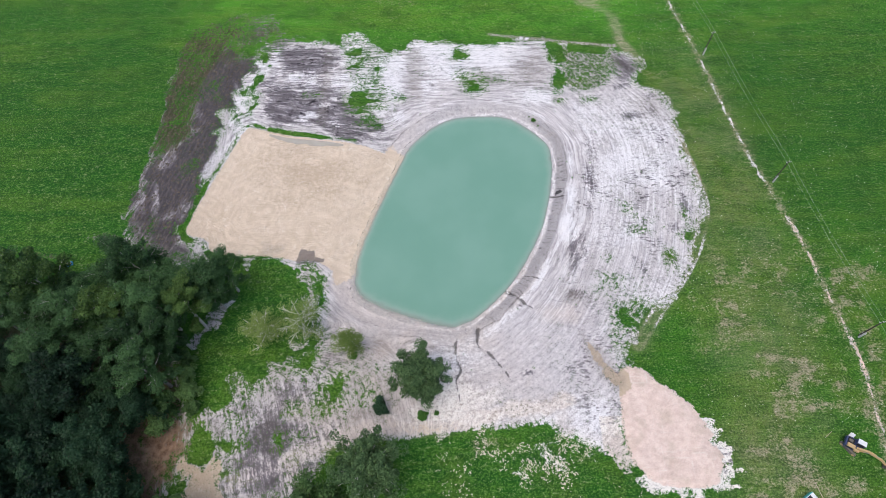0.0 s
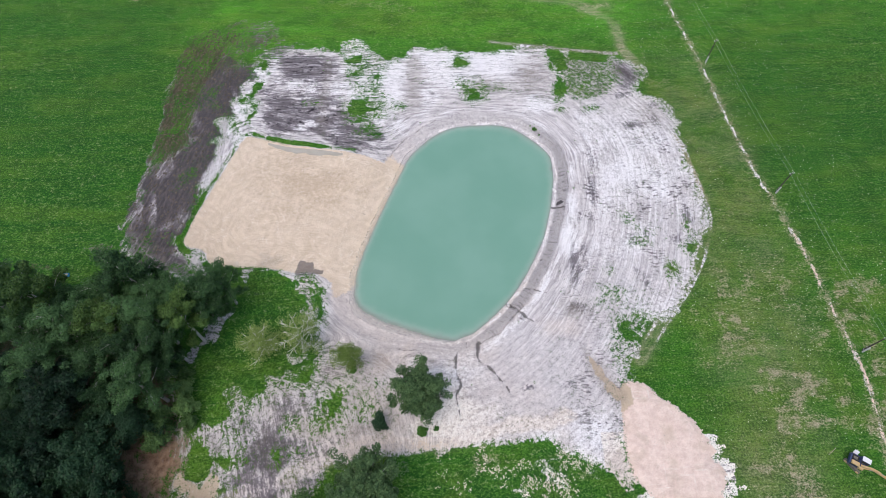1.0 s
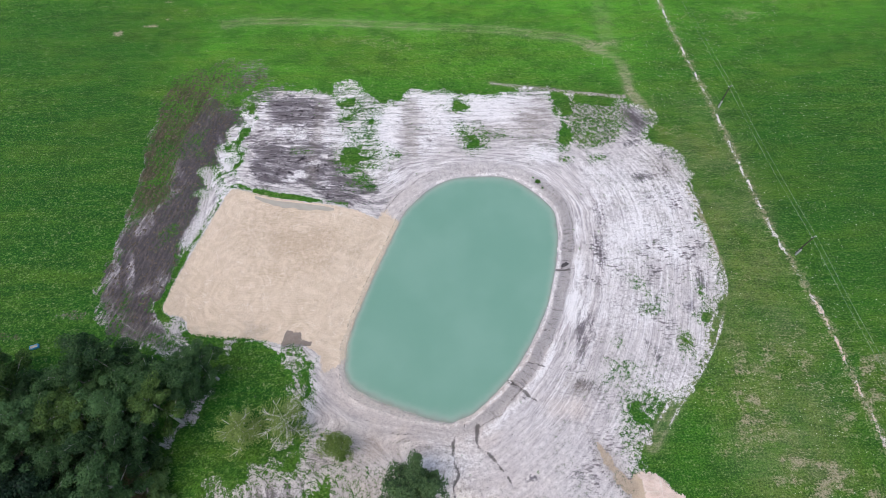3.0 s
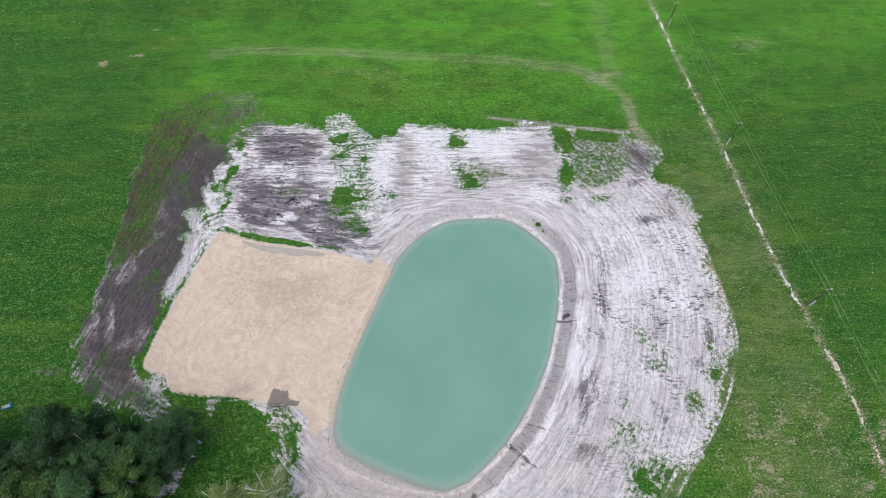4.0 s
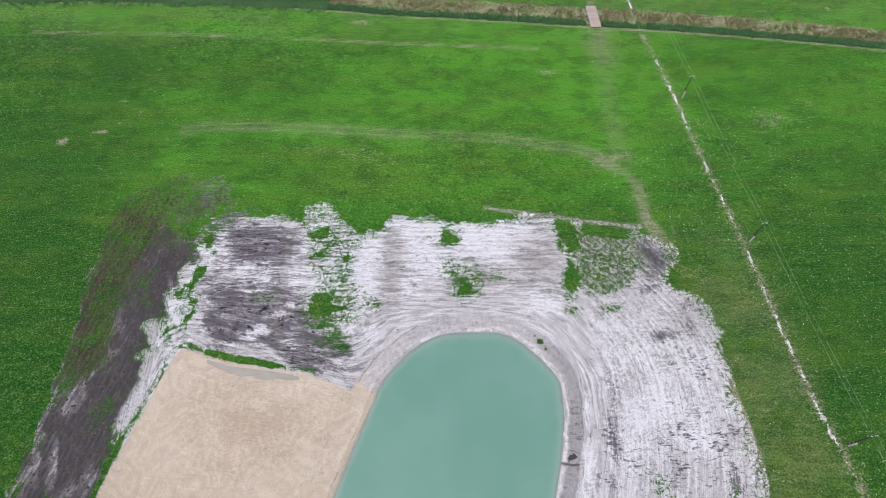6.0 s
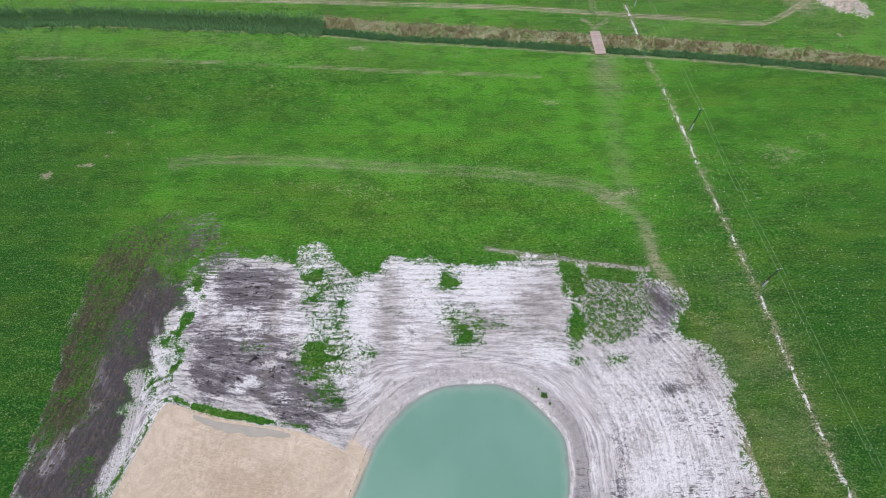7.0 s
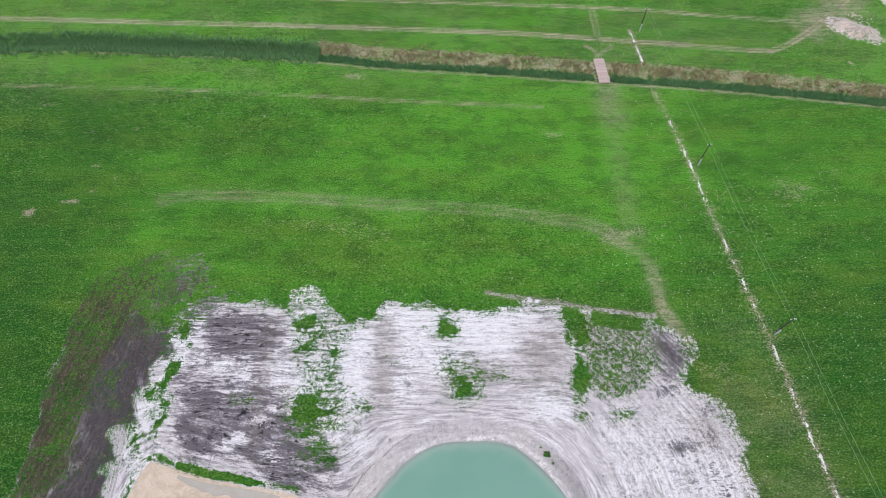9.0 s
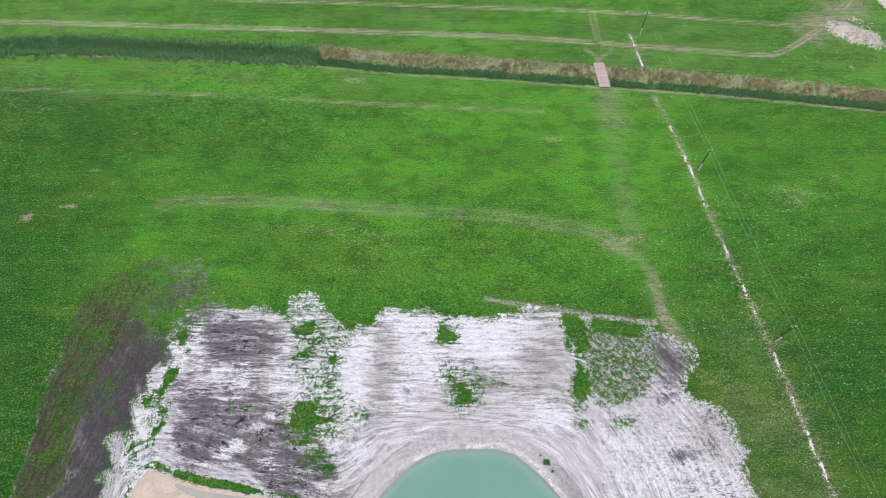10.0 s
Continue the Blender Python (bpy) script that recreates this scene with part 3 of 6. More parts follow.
DRY_MEADOW = [(-78.8, 147.6, 2.8, 0.8, 0.95), (-74.5, 150.3, 1.0, 0.7, 0.7), (-70.4, 152.3, 0.8, 1.8, 0.6), (-87.1, 144.7, 1.6, 1.2, 0.7), (-95.0, 177.5, 3.4, 0.8, 0.6), (-87.3, 175.1, 1.6, 1.4, 0.6), (-69.8, 169.3, 2.0, 1.0, 0.55), (-80.3, 168.5, 1.6, 0.9, 0.5), (-69.5, 161.7, 1.2, 1.2, 0.5), (-76.3, 157.7, 2.0, 0.6, 0.5), (-64.5, 188.2, 1.0, 2.2, 0.55), (-56.5, 188.6, 3.2, 1.4, 0.55)]
DRY_NORTH = [(-19.5, 186.7, 5.4, 1.4, 0.6), (-40.6, 173.1, 3.6, 0.9, 0.55), (-24.4, 171.6, 3.0, 0.9, 0.45), (-24.7, 161.8, 0.8, 3.4, 0.45), (-7.1, 155.7, 1.2, 3.0, 0.45), (32.0, 166.2, 4.0, 1.6, 0.5), (43.4, 136.9, 5.0, 2.6, 0.65), (88.1, 149.9, 9.0, 6.0, 0.5), (72.0, 148.5, 6.0, 4.0, 0.45), (114.0, 190.5, 1.3, 1.0, 1)]
DRY_EAST = [(55.5, 105.6, 4.3, 4.3, 0.45), (-17.7, 140.4, 24.7, 5.9, 0.35), (67.2, 45.4, 12.3, 7.4, 0.36), (58.8, 19.3, 4.4, 6.0, 0.5), (60.8, 13.4, 3.0, 4.4, 0.55), (59.7, 17.4, 1.0, 0.7, 1.3), (54.0, 15.6, 3.0, 1.2, 0.6), (67.8, 23.5, 6.4, 1.6, 0.7), (74.6, 21.6, 3.0, 2.4, 0.6), (72.9, 39.2, 3.8, 3.2, 0.6), (80.0, 42.4, 6.0, 1.6, 0.6), (68.1, 9.9, 2.4, 1.6, 0.6), (55.9, 37.2, 8.7, 6.9, 0.42), (13.7, 16.3, 9.8, 2.8, 0.5), (60.6, 72.0, 3.8, 9.3, 0.4), (62.7, 85.1, 7.9, 13.8, 0.3)]
OLIVE = [(55.0, 107.4, 5.4, 6.0, 1), (59.0, 97.0, 5.0, 8.0, 0.9), (62.0, 84.0, 5.0, 9.0, 0.7), (63.0, 66.0, 6.0, 12.0, 0.7), (57.0, 46.0, 9.0, 10.0, 0.6), (64.0, 30.0, 10.0, 8.0, 0.6), (60.0, 17.0, 9.0, 8.0, 0.7), (54.0, 112.5, 3.0, 2.0, 0.9), (-12.0, 18.4, 2.0, 8.0, 0.5), (-62.0, 126.0, 8.0, 9.0, 0.5)]
STAINS = [(-50.4, 18.5, 6.0, 6.7, 1), (-30.5, 77.4, 9.1, 3.6, 0.8), (-25.6, 73.3, 5.1, 2.2, 0.6), (-18.1, 75.5, 1.8, 1.3, 0.7), (-37.0, 82.5, 6.6, 3.4, 0.4), (-34.2, 71.2, 7.6, 1.8, 0.4)]
WARM = [(-7.2, 37.4, 12.0, 3.9, 0.8), (-16.5, 47.2, 4.6, 6.3, 0.6), (-2.9, 24.4, 9.2, 3.6, 0.9), (-19.0, 20.8, 7.0, 3.9, 0.7), (-9.2, 28.7, 8.4, 4.2, 0.6), (6.5, 28.3, 8.3, 6.3, 0.35), (-16.0, 38.7, 5.5, 3.5, 0.7), (-23.3, 23.8, 6.1, 3.0, 0.5), (14.3, 23.1, 6.1, 2.4, 0.5), (-28.1, 13.4, 7.7, 3.6, 0.5), (22.2, 42.1, 3.3, 1.7, 0.6)]
DUST = [(113.0, 206.5, 6.0, 5.0, 0.8), (120.0, 213.0, 7.0, 6.0, 0.6), (108.0, 203.0, 4.0, 3.4, 0.6), (47.2, 178.0, 3.4, 7.0, 0.42)]
DARK_NORTH = [(-42.6, 122.0), (-36.2, 121.7), (-28.1, 119.8), (-25.8, 114.5), (-27.5, 110.8), (-31.8, 109.6), (-36.5, 111.6), (-39.9, 112.8), (-42.6, 117.0)]
DARK_MIDDLE = [(-43.2, 104.6), (-35.2, 105.2), (-25.8, 104.6), (-23.7, 100.5), (-17.5, 95.4), (-13.6, 92.4), (-14.4, 88.6), (-20.0, 87.4), (-25.4, 88.4), (-32.5, 90.2), (-41.5, 92.6), (-42.2, 98.7)]
GREEN_EAST = [(29.7, 119.4), (32.8, 118.0), (31.8, 110.6), (32.4, 104.1), (29.0, 102.1), (29.0, 109.5)]
GREEN_MIX = [(33.0, 118.4), (44.0, 117.0), (44.4, 110.0), (42.4, 105.1), (36.4, 101.8), (32.6, 103.1)]
GREEN_MIDDLE = [(-22.9, 121.6), (-17.5, 120.2), (-12.4, 117.5), (-15.8, 110.7), (-13.2, 105.6), (-10.9, 100.3), (-16.6, 98.4), (-23.2, 99.3), (-22.6, 103.0), (-22.0, 106.3), (-24.0, 112.5)]
NORTH_WEST = [(-50.0, 121.0), (-46.7, 124.8), (-39.0, 125.4), (-37.5, 122.8), (-41.5, 120.6), (-43.5, 117.0), (-47.0, 116.0)]
STRIP = [(-49.9, 117.7), (-42.9, 118.8), (-42.9, 113.5), (-44.6, 109.1), (-45.7, 104.8), (-46.2, 100.8), (-45.7, 96.8), (-46.4, 93.5), (-49.9, 92.2), (-52.8, 93.6), (-51.5, 97.9), (-51.4, 102.8), (-49.6, 105.9), (-48.6, 110.2)]
CORNER = [(45.0, 116.4), (50.5, 114.9), (51.6, 111.6), (49.6, 108.6), (48.4, 105.2), (45.4, 106.6), (44.6, 110.4)]
WASHED = [(50.0, 115.0), (54.0, 112.6), (52.6, 110.2), (50.0, 110.6)]
FAN = [(-67.6, 67.0), (-66.0, 63.6), (-62.6, 60.2), (-58.4, 57.6), (-53.6, 55.6), (-48.6, 54.0)]
MEADOW = [(-46.2, 56.4), (-37.0, 55.6), (-30.5, 54.4), (-27.8, 49.5), (-26.2, 44.0), (-25.6, 39.5), (-31.0, 37.4), (-37.1, 34.5), (-41.6, 32.5), (-44.8, 27.5), (-48.9, 31.8), (-46.5, 38.0), (-42.5, 45.8), (-44.5, 51.0)]
THIN_TURF = [(-44.6, 28.3), (-41.0, 33.0), (-35.0, 36.0), (-27.0, 38.0), (-23.0, 36.0), (-26.0, 32.6), (-33.0, 31.0), (-38.0, 27.6), (-43.0, 25.0)]
NORTH_RIM = [(-41.5, 91.0), (-35.0, 89.8), (-28.5, 88.6)]
SPOIL_TONGUES = [[(44.6, 19.3), (48.4, 19.2)], [(44.6, 16.8), (49.4, 16.5)], [(45.6, 13.0), (50.2, 12.9)], [(45.0, 10.4), (49.0, 10.0)], [(41.8, 10.6), (42.2, 8.4)], [(38.4, 11.0), (39.2, 8.8)]]
CLAY = [(26.0, 38.6), (27.6, 35.6), (29.0, 32.6), (30.4, 30.4), (31.6, 28.6)]
RED_SOIL = [(-50.7, 18.6, 4.0, 5.2, 1), (-48.7, 14.2, 2.5, 2.0, 0.9), (-52.7, 15.0, 2.6, 2.0, 0.9)]
ORANGE_SOIL = [(-45.0, 15.2), (-39.8, 15.2), (-38.4, 10.0), (-39.0, 7.0), (-43.0, 8.6), (-44.6, 11.4)]
DULL = [(-38.3, 26.2, 8.4, 6.4, 0.35), (-27.5, 49.3, 2.0, 4.1, 0.6), (26.6, 45.9, 2.3, 1.5, 0.8), (51.9, 96.7, 3.2, 3.9, 0.6), (24.1, 110.4, 4.3, 5.4, 0.5), (14.9, 107.0, 5.8, 1.9, 0.5), (-45.6, 41.7, 2.0, 3.8, 0.5)]
WHITE_STRIP = [(-46.2, 95.4), (-48.0, 91.6), (-50.2, 87.4), (-52.6, 82.0), (-54.0, 77.6)]
SOIL_STRIP = [(-48.4, 37.3), (-46.4, 40.4), (-44.2, 44.0), (-42.8, 46.5)]
GULLIES = [  # width, line from the bank outwards
    (1.1, [(2.8, 38.4), (2.1, 35.5), (2.2, 33.3), (2.9, 31.1), (2.1, 29.3), (2.3, 27.4), (2.7, 25.3)]), (1.3, [(6.6, 39.4), (6.4, 36.0), (8.4, 34.3), (9.9, 32.6), (11.1, 30.9), (12.2, 29.1)]),
    (0.7, [(8.4, 41.2), (10.3, 39.4), (12.4, 37.9), (14.2, 36.2)]), (1.2, [(12.6, 47.9), (14.7, 45.9), (16.8, 44.0), (18.9, 42.7), (20.4, 41.3)]), (0.7, [(16.6, 51.2), (19.1, 50.0), (20.8, 49.4)]),
    (0.7, [(13.0, 45.5), (15.1, 44.0), (16.3, 43.0)]), (0.6, [(22.2, 62.0), (23.8, 61.4), (25.4, 60.4)]), (0.6, [(24.4, 70.6), (26.2, 70.2), (28.0, 70.4)]), (0.5, [(4.2, 40.0), (4.2, 37.6), (4.8, 35.8)]), (0.5, [(20.4, 57.6), (22.4, 56.6), (24.4, 56.4)])]


# ---- the ground: one sheet out to the horizon ----
def spaced(near, far, fine, coarse, end):
    """Coordinates that lie close together on the site, wider in the meadow, and widest towards the horizon."""
    mid = list(np.arange(near[0], near[1] + 1e-6, fine))
    low, high = list(np.arange(near[0] - coarse, far[0], -coarse))[::-1], list(np.arange(mid[-1] + coarse, far[1], coarse))
    line, gap = low + mid + high, coarse
    while line[-1] < end:
        gap *= 1.35
        line, grown = [line[0] - gap] + line + [line[-1] + gap], gap
    return np.array(line)


GX = spaced((-74, 60), (-140, 150), 0.29, 0.6, 3800)
GY = spaced((6, 132), (-60, 236), 0.29, 0.6, 3800)
NX, NY = len(GX), len(GY)
X, Y = (a.ravel() for a in np.meshgrid(GX, GY))
rng = np.random.RandomState(7)
TABLE = rng.rand(256, 256)


def lattice(x, y, size, seed=0):
    """Smooth random values between 0 and 1, with lumps of the given size."""
    x, y = x / size + 17.3 * seed, y / size + 31.7 * seed
    i, j = np.floor(x).astype(int), np.floor(y).astype(int)
    u, v = x - i, y - j
    u, v = u * u * (3 - 2 * u), v * v * (3 - 2 * v)
    a, b, c, d = TABLE[j % 256, i % 256], TABLE[j % 256, (i + 1) % 256], TABLE[(j + 1) % 256, i % 256], TABLE[(j + 1) % 256, (i + 1) % 256]
    return (a * (1 - u) + b * u) * (1 - v) + (c * (1 - u) + d * u) * v


def cloud(x, y, size, seed=0, octaves=3):
    total, weight = 0, 0
    for k in range(octaves):
        total = total + lattice(x, y, size / 2**k, seed + 5 * k) / 2**k
        weight += 1 / 2**k
    return total / weight


def away(line, closed, reach, x=X, y=Y):
    """Distance from a line (negative within a closed one), and the run along it; beyond its reach the distance is just large."""
    lo, hi = line.min(0) - reach, line.max(0) + reach
    near = np.flatnonzero((x > lo[0]) & (x < hi[0]) & (y > lo[1]) & (y < hi[1]))
    px, py = x[near], y[near]
    best, run, within, gone = np.full(len(near), 1e9), np.zeros(len(near)), np.zeros(len(near), bool), 0.0
    ends = np.roll(line, -1, 0) if closed else line[1:]
    for (ax, ay), (bx, by) in zip(line, ends):
        dx, dy = bx - ax, by - ay
        size = math.hypot(dx, dy) + 1e-9
        t = np.clip(((px - ax) * dx + (py - ay) * dy) / size**2, 0, 1)
        d = np.hypot(px - ax - t * dx, py - ay - t * dy)
        nearer = d < best
        best, run = np.where(nearer, d, best), np.where(nearer, gone + t * size, run)
        if closed:
            within ^= ((ay > py) != (by > py)) & (px < dx * (py - ay) / (dy + 1e-12) + ax)
        gone += size
    dist, along = np.full(len(x), reach * 1.0 + 50), np.zeros(len(x))
    dist[near], along[near] = np.where(within, -best, best), run
    return dist, along


def ease(v, a, b):
    t = np.clip((v - a) / (b - a), 0, 1)
    return t * t * (3 - 2 * t)


def patches(rows, blur=0.35, seed=3):
    """The level of a set of soft-edged patches: a half at their wavering rims, above that within."""
    level = np.zeros(len(X))
    wave = (cloud(X, Y, 5.0, seed) - 0.5) * 1.2 + (cloud(X, Y, 1.6, seed + 1) - 0.5) * 0.5
    for x, y, rx, ry, strength in rows:
        near = np.flatnonzero((abs(X - x) < rx * 2.2) & (abs(Y - y) < ry * 2.2))
        r = (np.abs((X[near] - x) / rx) ** 3 + np.abs((Y[near] - y) / ry) ** 3) ** (1 / 3) + wave[near]
        level[near] = np.maximum(level[near], strength * (1 - ease(r, 1 - blur, 1 + blur)))
    return level


pond_line, sand_line, spoil_line = smooth_line(POND_RIM, True), smooth_line(SAND_RIM, True, 5), smooth_line(SPOIL_RIM, True, 5)
site_line = smooth_line(SITE_EAST + SITE_WEST, True, 4)
ditch_line, trench_line = smooth_line(DITCH), smooth_line(TRENCH)
to_pond, round_pond = away(pond_line, True, 70)
to_pond = to_pond + np.where(np.abs(to_pond) < 12, 0.8 * (cloud(X, Y, 3.0, 101, 3) - 0.5), 0)
to_sand, _ = away(sand_line, True, 60)
to_spoil, _ = away(spoil_line, True, 6)
to_site, _ = away(site_line, True, 12)
to_ditch, along_ditch = away(ditch_line, False, 9)
to_trench, along_trench = away(trench_line, False, 6)

# the furrows run round the pond and the sand
joint = -3.0 * np.log(np.exp(-np.clip(to_pond, -20, 130) / 3.0) + np.exp(-np.clip(to_sand, -20, 130) / 3.0))
lumps, broad = cloud(X, Y, 2.2, 8, 4), cloud(X, Y, 9.0, 9)
level_rows = ease(Y, 93, 103) * (1 - ease(X, 22, 40)) * (1 - ease(-X, 46, 56))
uphill = (1 - ease(Y, 30, 42)) * (1 - ease(X, -8, 8))
joint = joint * (1 - uphill) + (X * 0.95 + Y * 0.3) * uphill
west_strip = ease(-X, 51, 56) * (Y > 54)
joint = joint * (1 - west_strip) + (X * 0.95 - 0.25 * Y) * west_strip
across = joint * (1 - level_rows) + (Y - 91.0 + 0.03 * X) * level_rows + 0.5 * (cloud(X, Y, 7.0, 2) - 0.5)
south = 1 - ease(Y, 28, 44)
ploughed = np.clip(1 - 0.3 * south - 0.45 * ease(X, 26, 36) * (1 - south), 0, 1) * (1 - 0.4 * ease(X, -4, 4) * (1 - ease(Y, 44, 60)))

# what lies where: levels broken up at many scales, drawn out from west to east in the north
drawn = cloud(X * 0.38, Y * 1.15, 6.0, 51, 5) * ease(Y, 84, 96) + cloud(X, Y, 6.0, 51, 5) * (1 - ease(Y, 84, 96))
F = np.clip(0.5 + 2.1 * (0.6 * drawn + 0.4 * cloud(X, Y, 4.0, 52, 5) - 0.5), 0, 1)
F2 = np.clip(0.5 + 2.1 * (0.6 * cloud(X * 0.5, Y * 1.1, 7.0, 61, 5) + 0.4 * cloud(X, Y, 3.5, 62, 5) - 0.5), 0, 1)
F3 = np.clip(0.5 + 2.4 * (cloud(X, Y, 3.0, 91, 4) - 0.5), 0, 1)


def region(points, soft, waver=0.0, noise_field=F, closed=True, half=0.0):
    """How much a place belongs to a region with a wavering soft rim; an open line counts with its half width."""
    d = away(smooth_line(points, closed, 5), closed, soft + waver + half + 2)[0] - half
    return 1 - ease(d + 2 * waver * (noise_field - 0.5), -soft, soft)


site = region(SITE_EAST + SITE_WEST, 2.2, 2.2)
bare = site * (1.25 + 0.3 * (F - 0.5)) - 0.05
washed = np.maximum(patches(WHITE, 0.9, 7), patches(WHITE_EAST, 0.9, 7))
white = np.clip(0.42 * washed + 0.55 * washed * F + 0.5 * (broad - 0.42) + 0.18 * ease(Y, 92, 100) - 0.25 * south * (1 - ease(X, -5, 8)), 0, 1)
dark = patches(DARK, 0.9, 4) * (0.5 + 0.6 * F2)
dull = np.clip(south * (1 - ease(X, -14, -4)) * (0.35 + 0.8 * F), 0, 0.85)

# the two fields of grey soil in the north-west, streaked with white
for line, level in ((DARK_NORTH, 0.98), (DARK_MIDDLE, 0.96)):
    m = region(line, 3.4, 2.6, F2)
    dark = np.maximum(dark, np.clip(m * (level - 0.35 + 0.5 * (F - 0.5) + 0.25 * (F3 - 0.5) + 0.3 * m), 0, 0.82))
    white = white * (1 - 0.8 * m) + 0.18 * m * F
m = region([(-43.5, 113.0), (-26.0, 113.0), (-25.5, 103.0), (-43.5, 103.0)], 2.0, 2.4, F2)
dark, white = np.maximum(dark, m * (0.30 + 0.7 * (F - 0.5))), white * (1 - 0.45 * m)
m = region(NORTH_WEST, 1.6, 1.8, F2)
dark, white = np.maximum(dark, m * (0.75 + 0.5 * (F3 - 0.5))), white * (1 - 0.85 * m)
pale = patches(PALE_SPOTS, 0.9, 92) * (0.2 + 0.9 * F)
dark, white = dark * (1 - 0.75 * np.clip(pale, 0, 1)), np.maximum(white, np.clip(pale, 0, 0.95))
# wheel lanes that cross the white ground from south to north
lanes = 0.55 * (1 - ease(np.abs(X + 6.3 + 0.03 * (Y - 108)), 0.6, 2.6)) * ease(Y, 96, 102) * (1 - ease(Y, 116, 120))
lanes = np.maximum(lanes, 0.35 * (1 - ease(np.abs(X + 29.0), 0.5, 2.0)) * ease(Y, 90, 95) * (1 - ease(Y, 116, 121)))
lanes = np.maximum(lanes, 0.55 * (1 - ease(np.abs(X - 23.0 - 1.5 * np.sin(Y * 0.2)), 1.0, 5.0)) * ease(Y, 101, 106) * (1 - ease(Y, 112, 117)))
dull, white = np.maximum(dull, lanes * (0.45 + 0.9 * F3)), white * (1 - 0.6 * lanes)

# turf that comes through: crisp blotches
green = np.maximum(patches(GREEN, 1.0), patches(GREEN_WEST, 1.0, 5)) * (0.38 + 0.8 * F3)
column = region(GREEN_EAST, 1.6, 1.6, F2)
mixed = region(GREEN_MIX, 2.2, 2.0, F2)
green = np.maximum(green, np.maximum(column * (0.75 + 0.4 * F3), mixed * (0.52 + 0.5 * F2)))
green = np.maximum(green, region(NORTH_WEST, 1.6, 1.8, F2) * (0.3 + 0.7 * (F3 - 0.3)))
middle = region(GREEN_MIDDLE, 1.8, 1.8, F2)
green = np.maximum(green, middle * np.clip(0.2 + 0.8 * F2, 0, 0.85))
strip = region(STRIP, 1.2, 1.4, F3)
green = np.maximum(green, strip * np.clip(0.42 + 3.2 * (cloud(X * 1.1, Y * 0.8, 3.0, 93, 4) - 0.5), 0, 1.0))
dark = np.maximum(dark, 0.7 * strip * ease(F2, 0.52, 0.85))
white = np.maximum(white * (1 - strip), strip * (0.72 + 0.4 * (F3 - 0.5)))
bare -= 1.15 * green
dull, dark = np.maximum(dull, mixed * (0.35 + 0.4 * F3)), np.maximum(dark, 0.62 * mixed)
white *= 1 - 0.75 * mixed

# the turned strip in the west: dark soil within, clods and torn turf along its outer rim
xo = np.interp(Y, (54, 58, 61.5, 66, 71.5, 77, 86, 94, 106, 117, 122.7, 127.7, 130.7, 135, 138.4), (-62, -65, -67.4, -68.4, -69.1, -69.9, -69.0, -68.4, -69.6, -69.0, -69.3, -68.6, -63.7, -59.0, -51.4))
xi = np.interp(Y, (54, 60.5, 66, 71, 75.5, 81, 86, 91.5, 96, 101, 106, 110, 113.6, 119.4, 123, 127.5, 138), (-51, -57, -55.1, -55.5, -54.7, -55.5, -54.4, -52.5, -53.6, -52.6, -51.4, -50.6, -48.7, -48.6, -46.0, -42.0, -42.0))
u = (X - xo + 1.6 * (F3 - 0.5)) / np.maximum(xi - xo, 2.0)
span = ease(Y + 3 * (F3 - 0.5), 54.5, 58) * (1 - ease(Y + 4 * (F2 - 0.5), 124, 139))
band = ease(u, -0.04, 0.10) * (1 - ease(u + 0.2 * (F3 - 0.5), 0.86, 1.14)) * span
torn = cloud((X - xo) * 0.8, Y * 0.35, 2.6, 94, 5)
torn = np.clip(0.5 + 2.6 * (torn - 0.5), 0, 1)
upper = ease(Y, 106, 122)
core = ease(u + 0.25 * (F2 - 0.5), 0.30, 0.62) * (1 - 0.75 * upper) * (1 - 0.3 * ease(Y, 64, 58))
core = np.maximum(core, ease(u, 0.12, 0.3) * (1 - ease(Y, 76, 88)) * 0.85)
outer = (1 - ease(u, 0.35, 0.62)) * ease(Y, 78, 92)
level = 0.54 + 0.26 * (1 - upper) + 0.42 * torn + 0.30 * core - 0.16 * upper - 0.2 * (1 - torn) * upper
level = level - 1.0 * np.clip(4.5 * (cloud(X, Y, 5.5, 95, 4) - 0.5) + 0.05, 0, 0.85) * (0.75 - 0.1 * core)
spots = patches(DARK_WEST, 0.9, 6)
level = np.maximum(level, spots * (0.3 + 0.6 * torn))
bare = np.where(band > 0.02, np.maximum(bare * (1 - band), band * level), bare)
dark = np.where(band > 0.01, np.maximum(dark * (1 - band), np.clip(0.80 + 0.22 * core + 0.3 * spots * core - 0.1 * outer + 0.35 * (F3 - 0.5), 0, 1.1) * np.where(u > 0.6, np.clip(band * 1.6, 0, 1), 1)), dark)
white, dull = white * (1 - np.where(u > 0.6, band, np.clip(band * 4, 0, 1))), dull * (1 - band)
brown = np.maximum(patches(BROWN, 0.8, 11) * 1.3 - 0.3, band * np.clip(1.0 * outer + 0.5 * upper, 0, 0.9))
streaks = 0.6 * patches(SIDE_STREAKS, 0.9, 96) * np.clip(2.4 * (cloud(X * 1.6 + Y * 0.5, Y * 0.2 - X * 0.1, 2.0, 97, 3) - 0.42), 0, 1)
dark, white, bare = dark * (1 - 0.7 * streaks), np.maximum(white, 0.25 * streaks), np.maximum(bare, streaks)
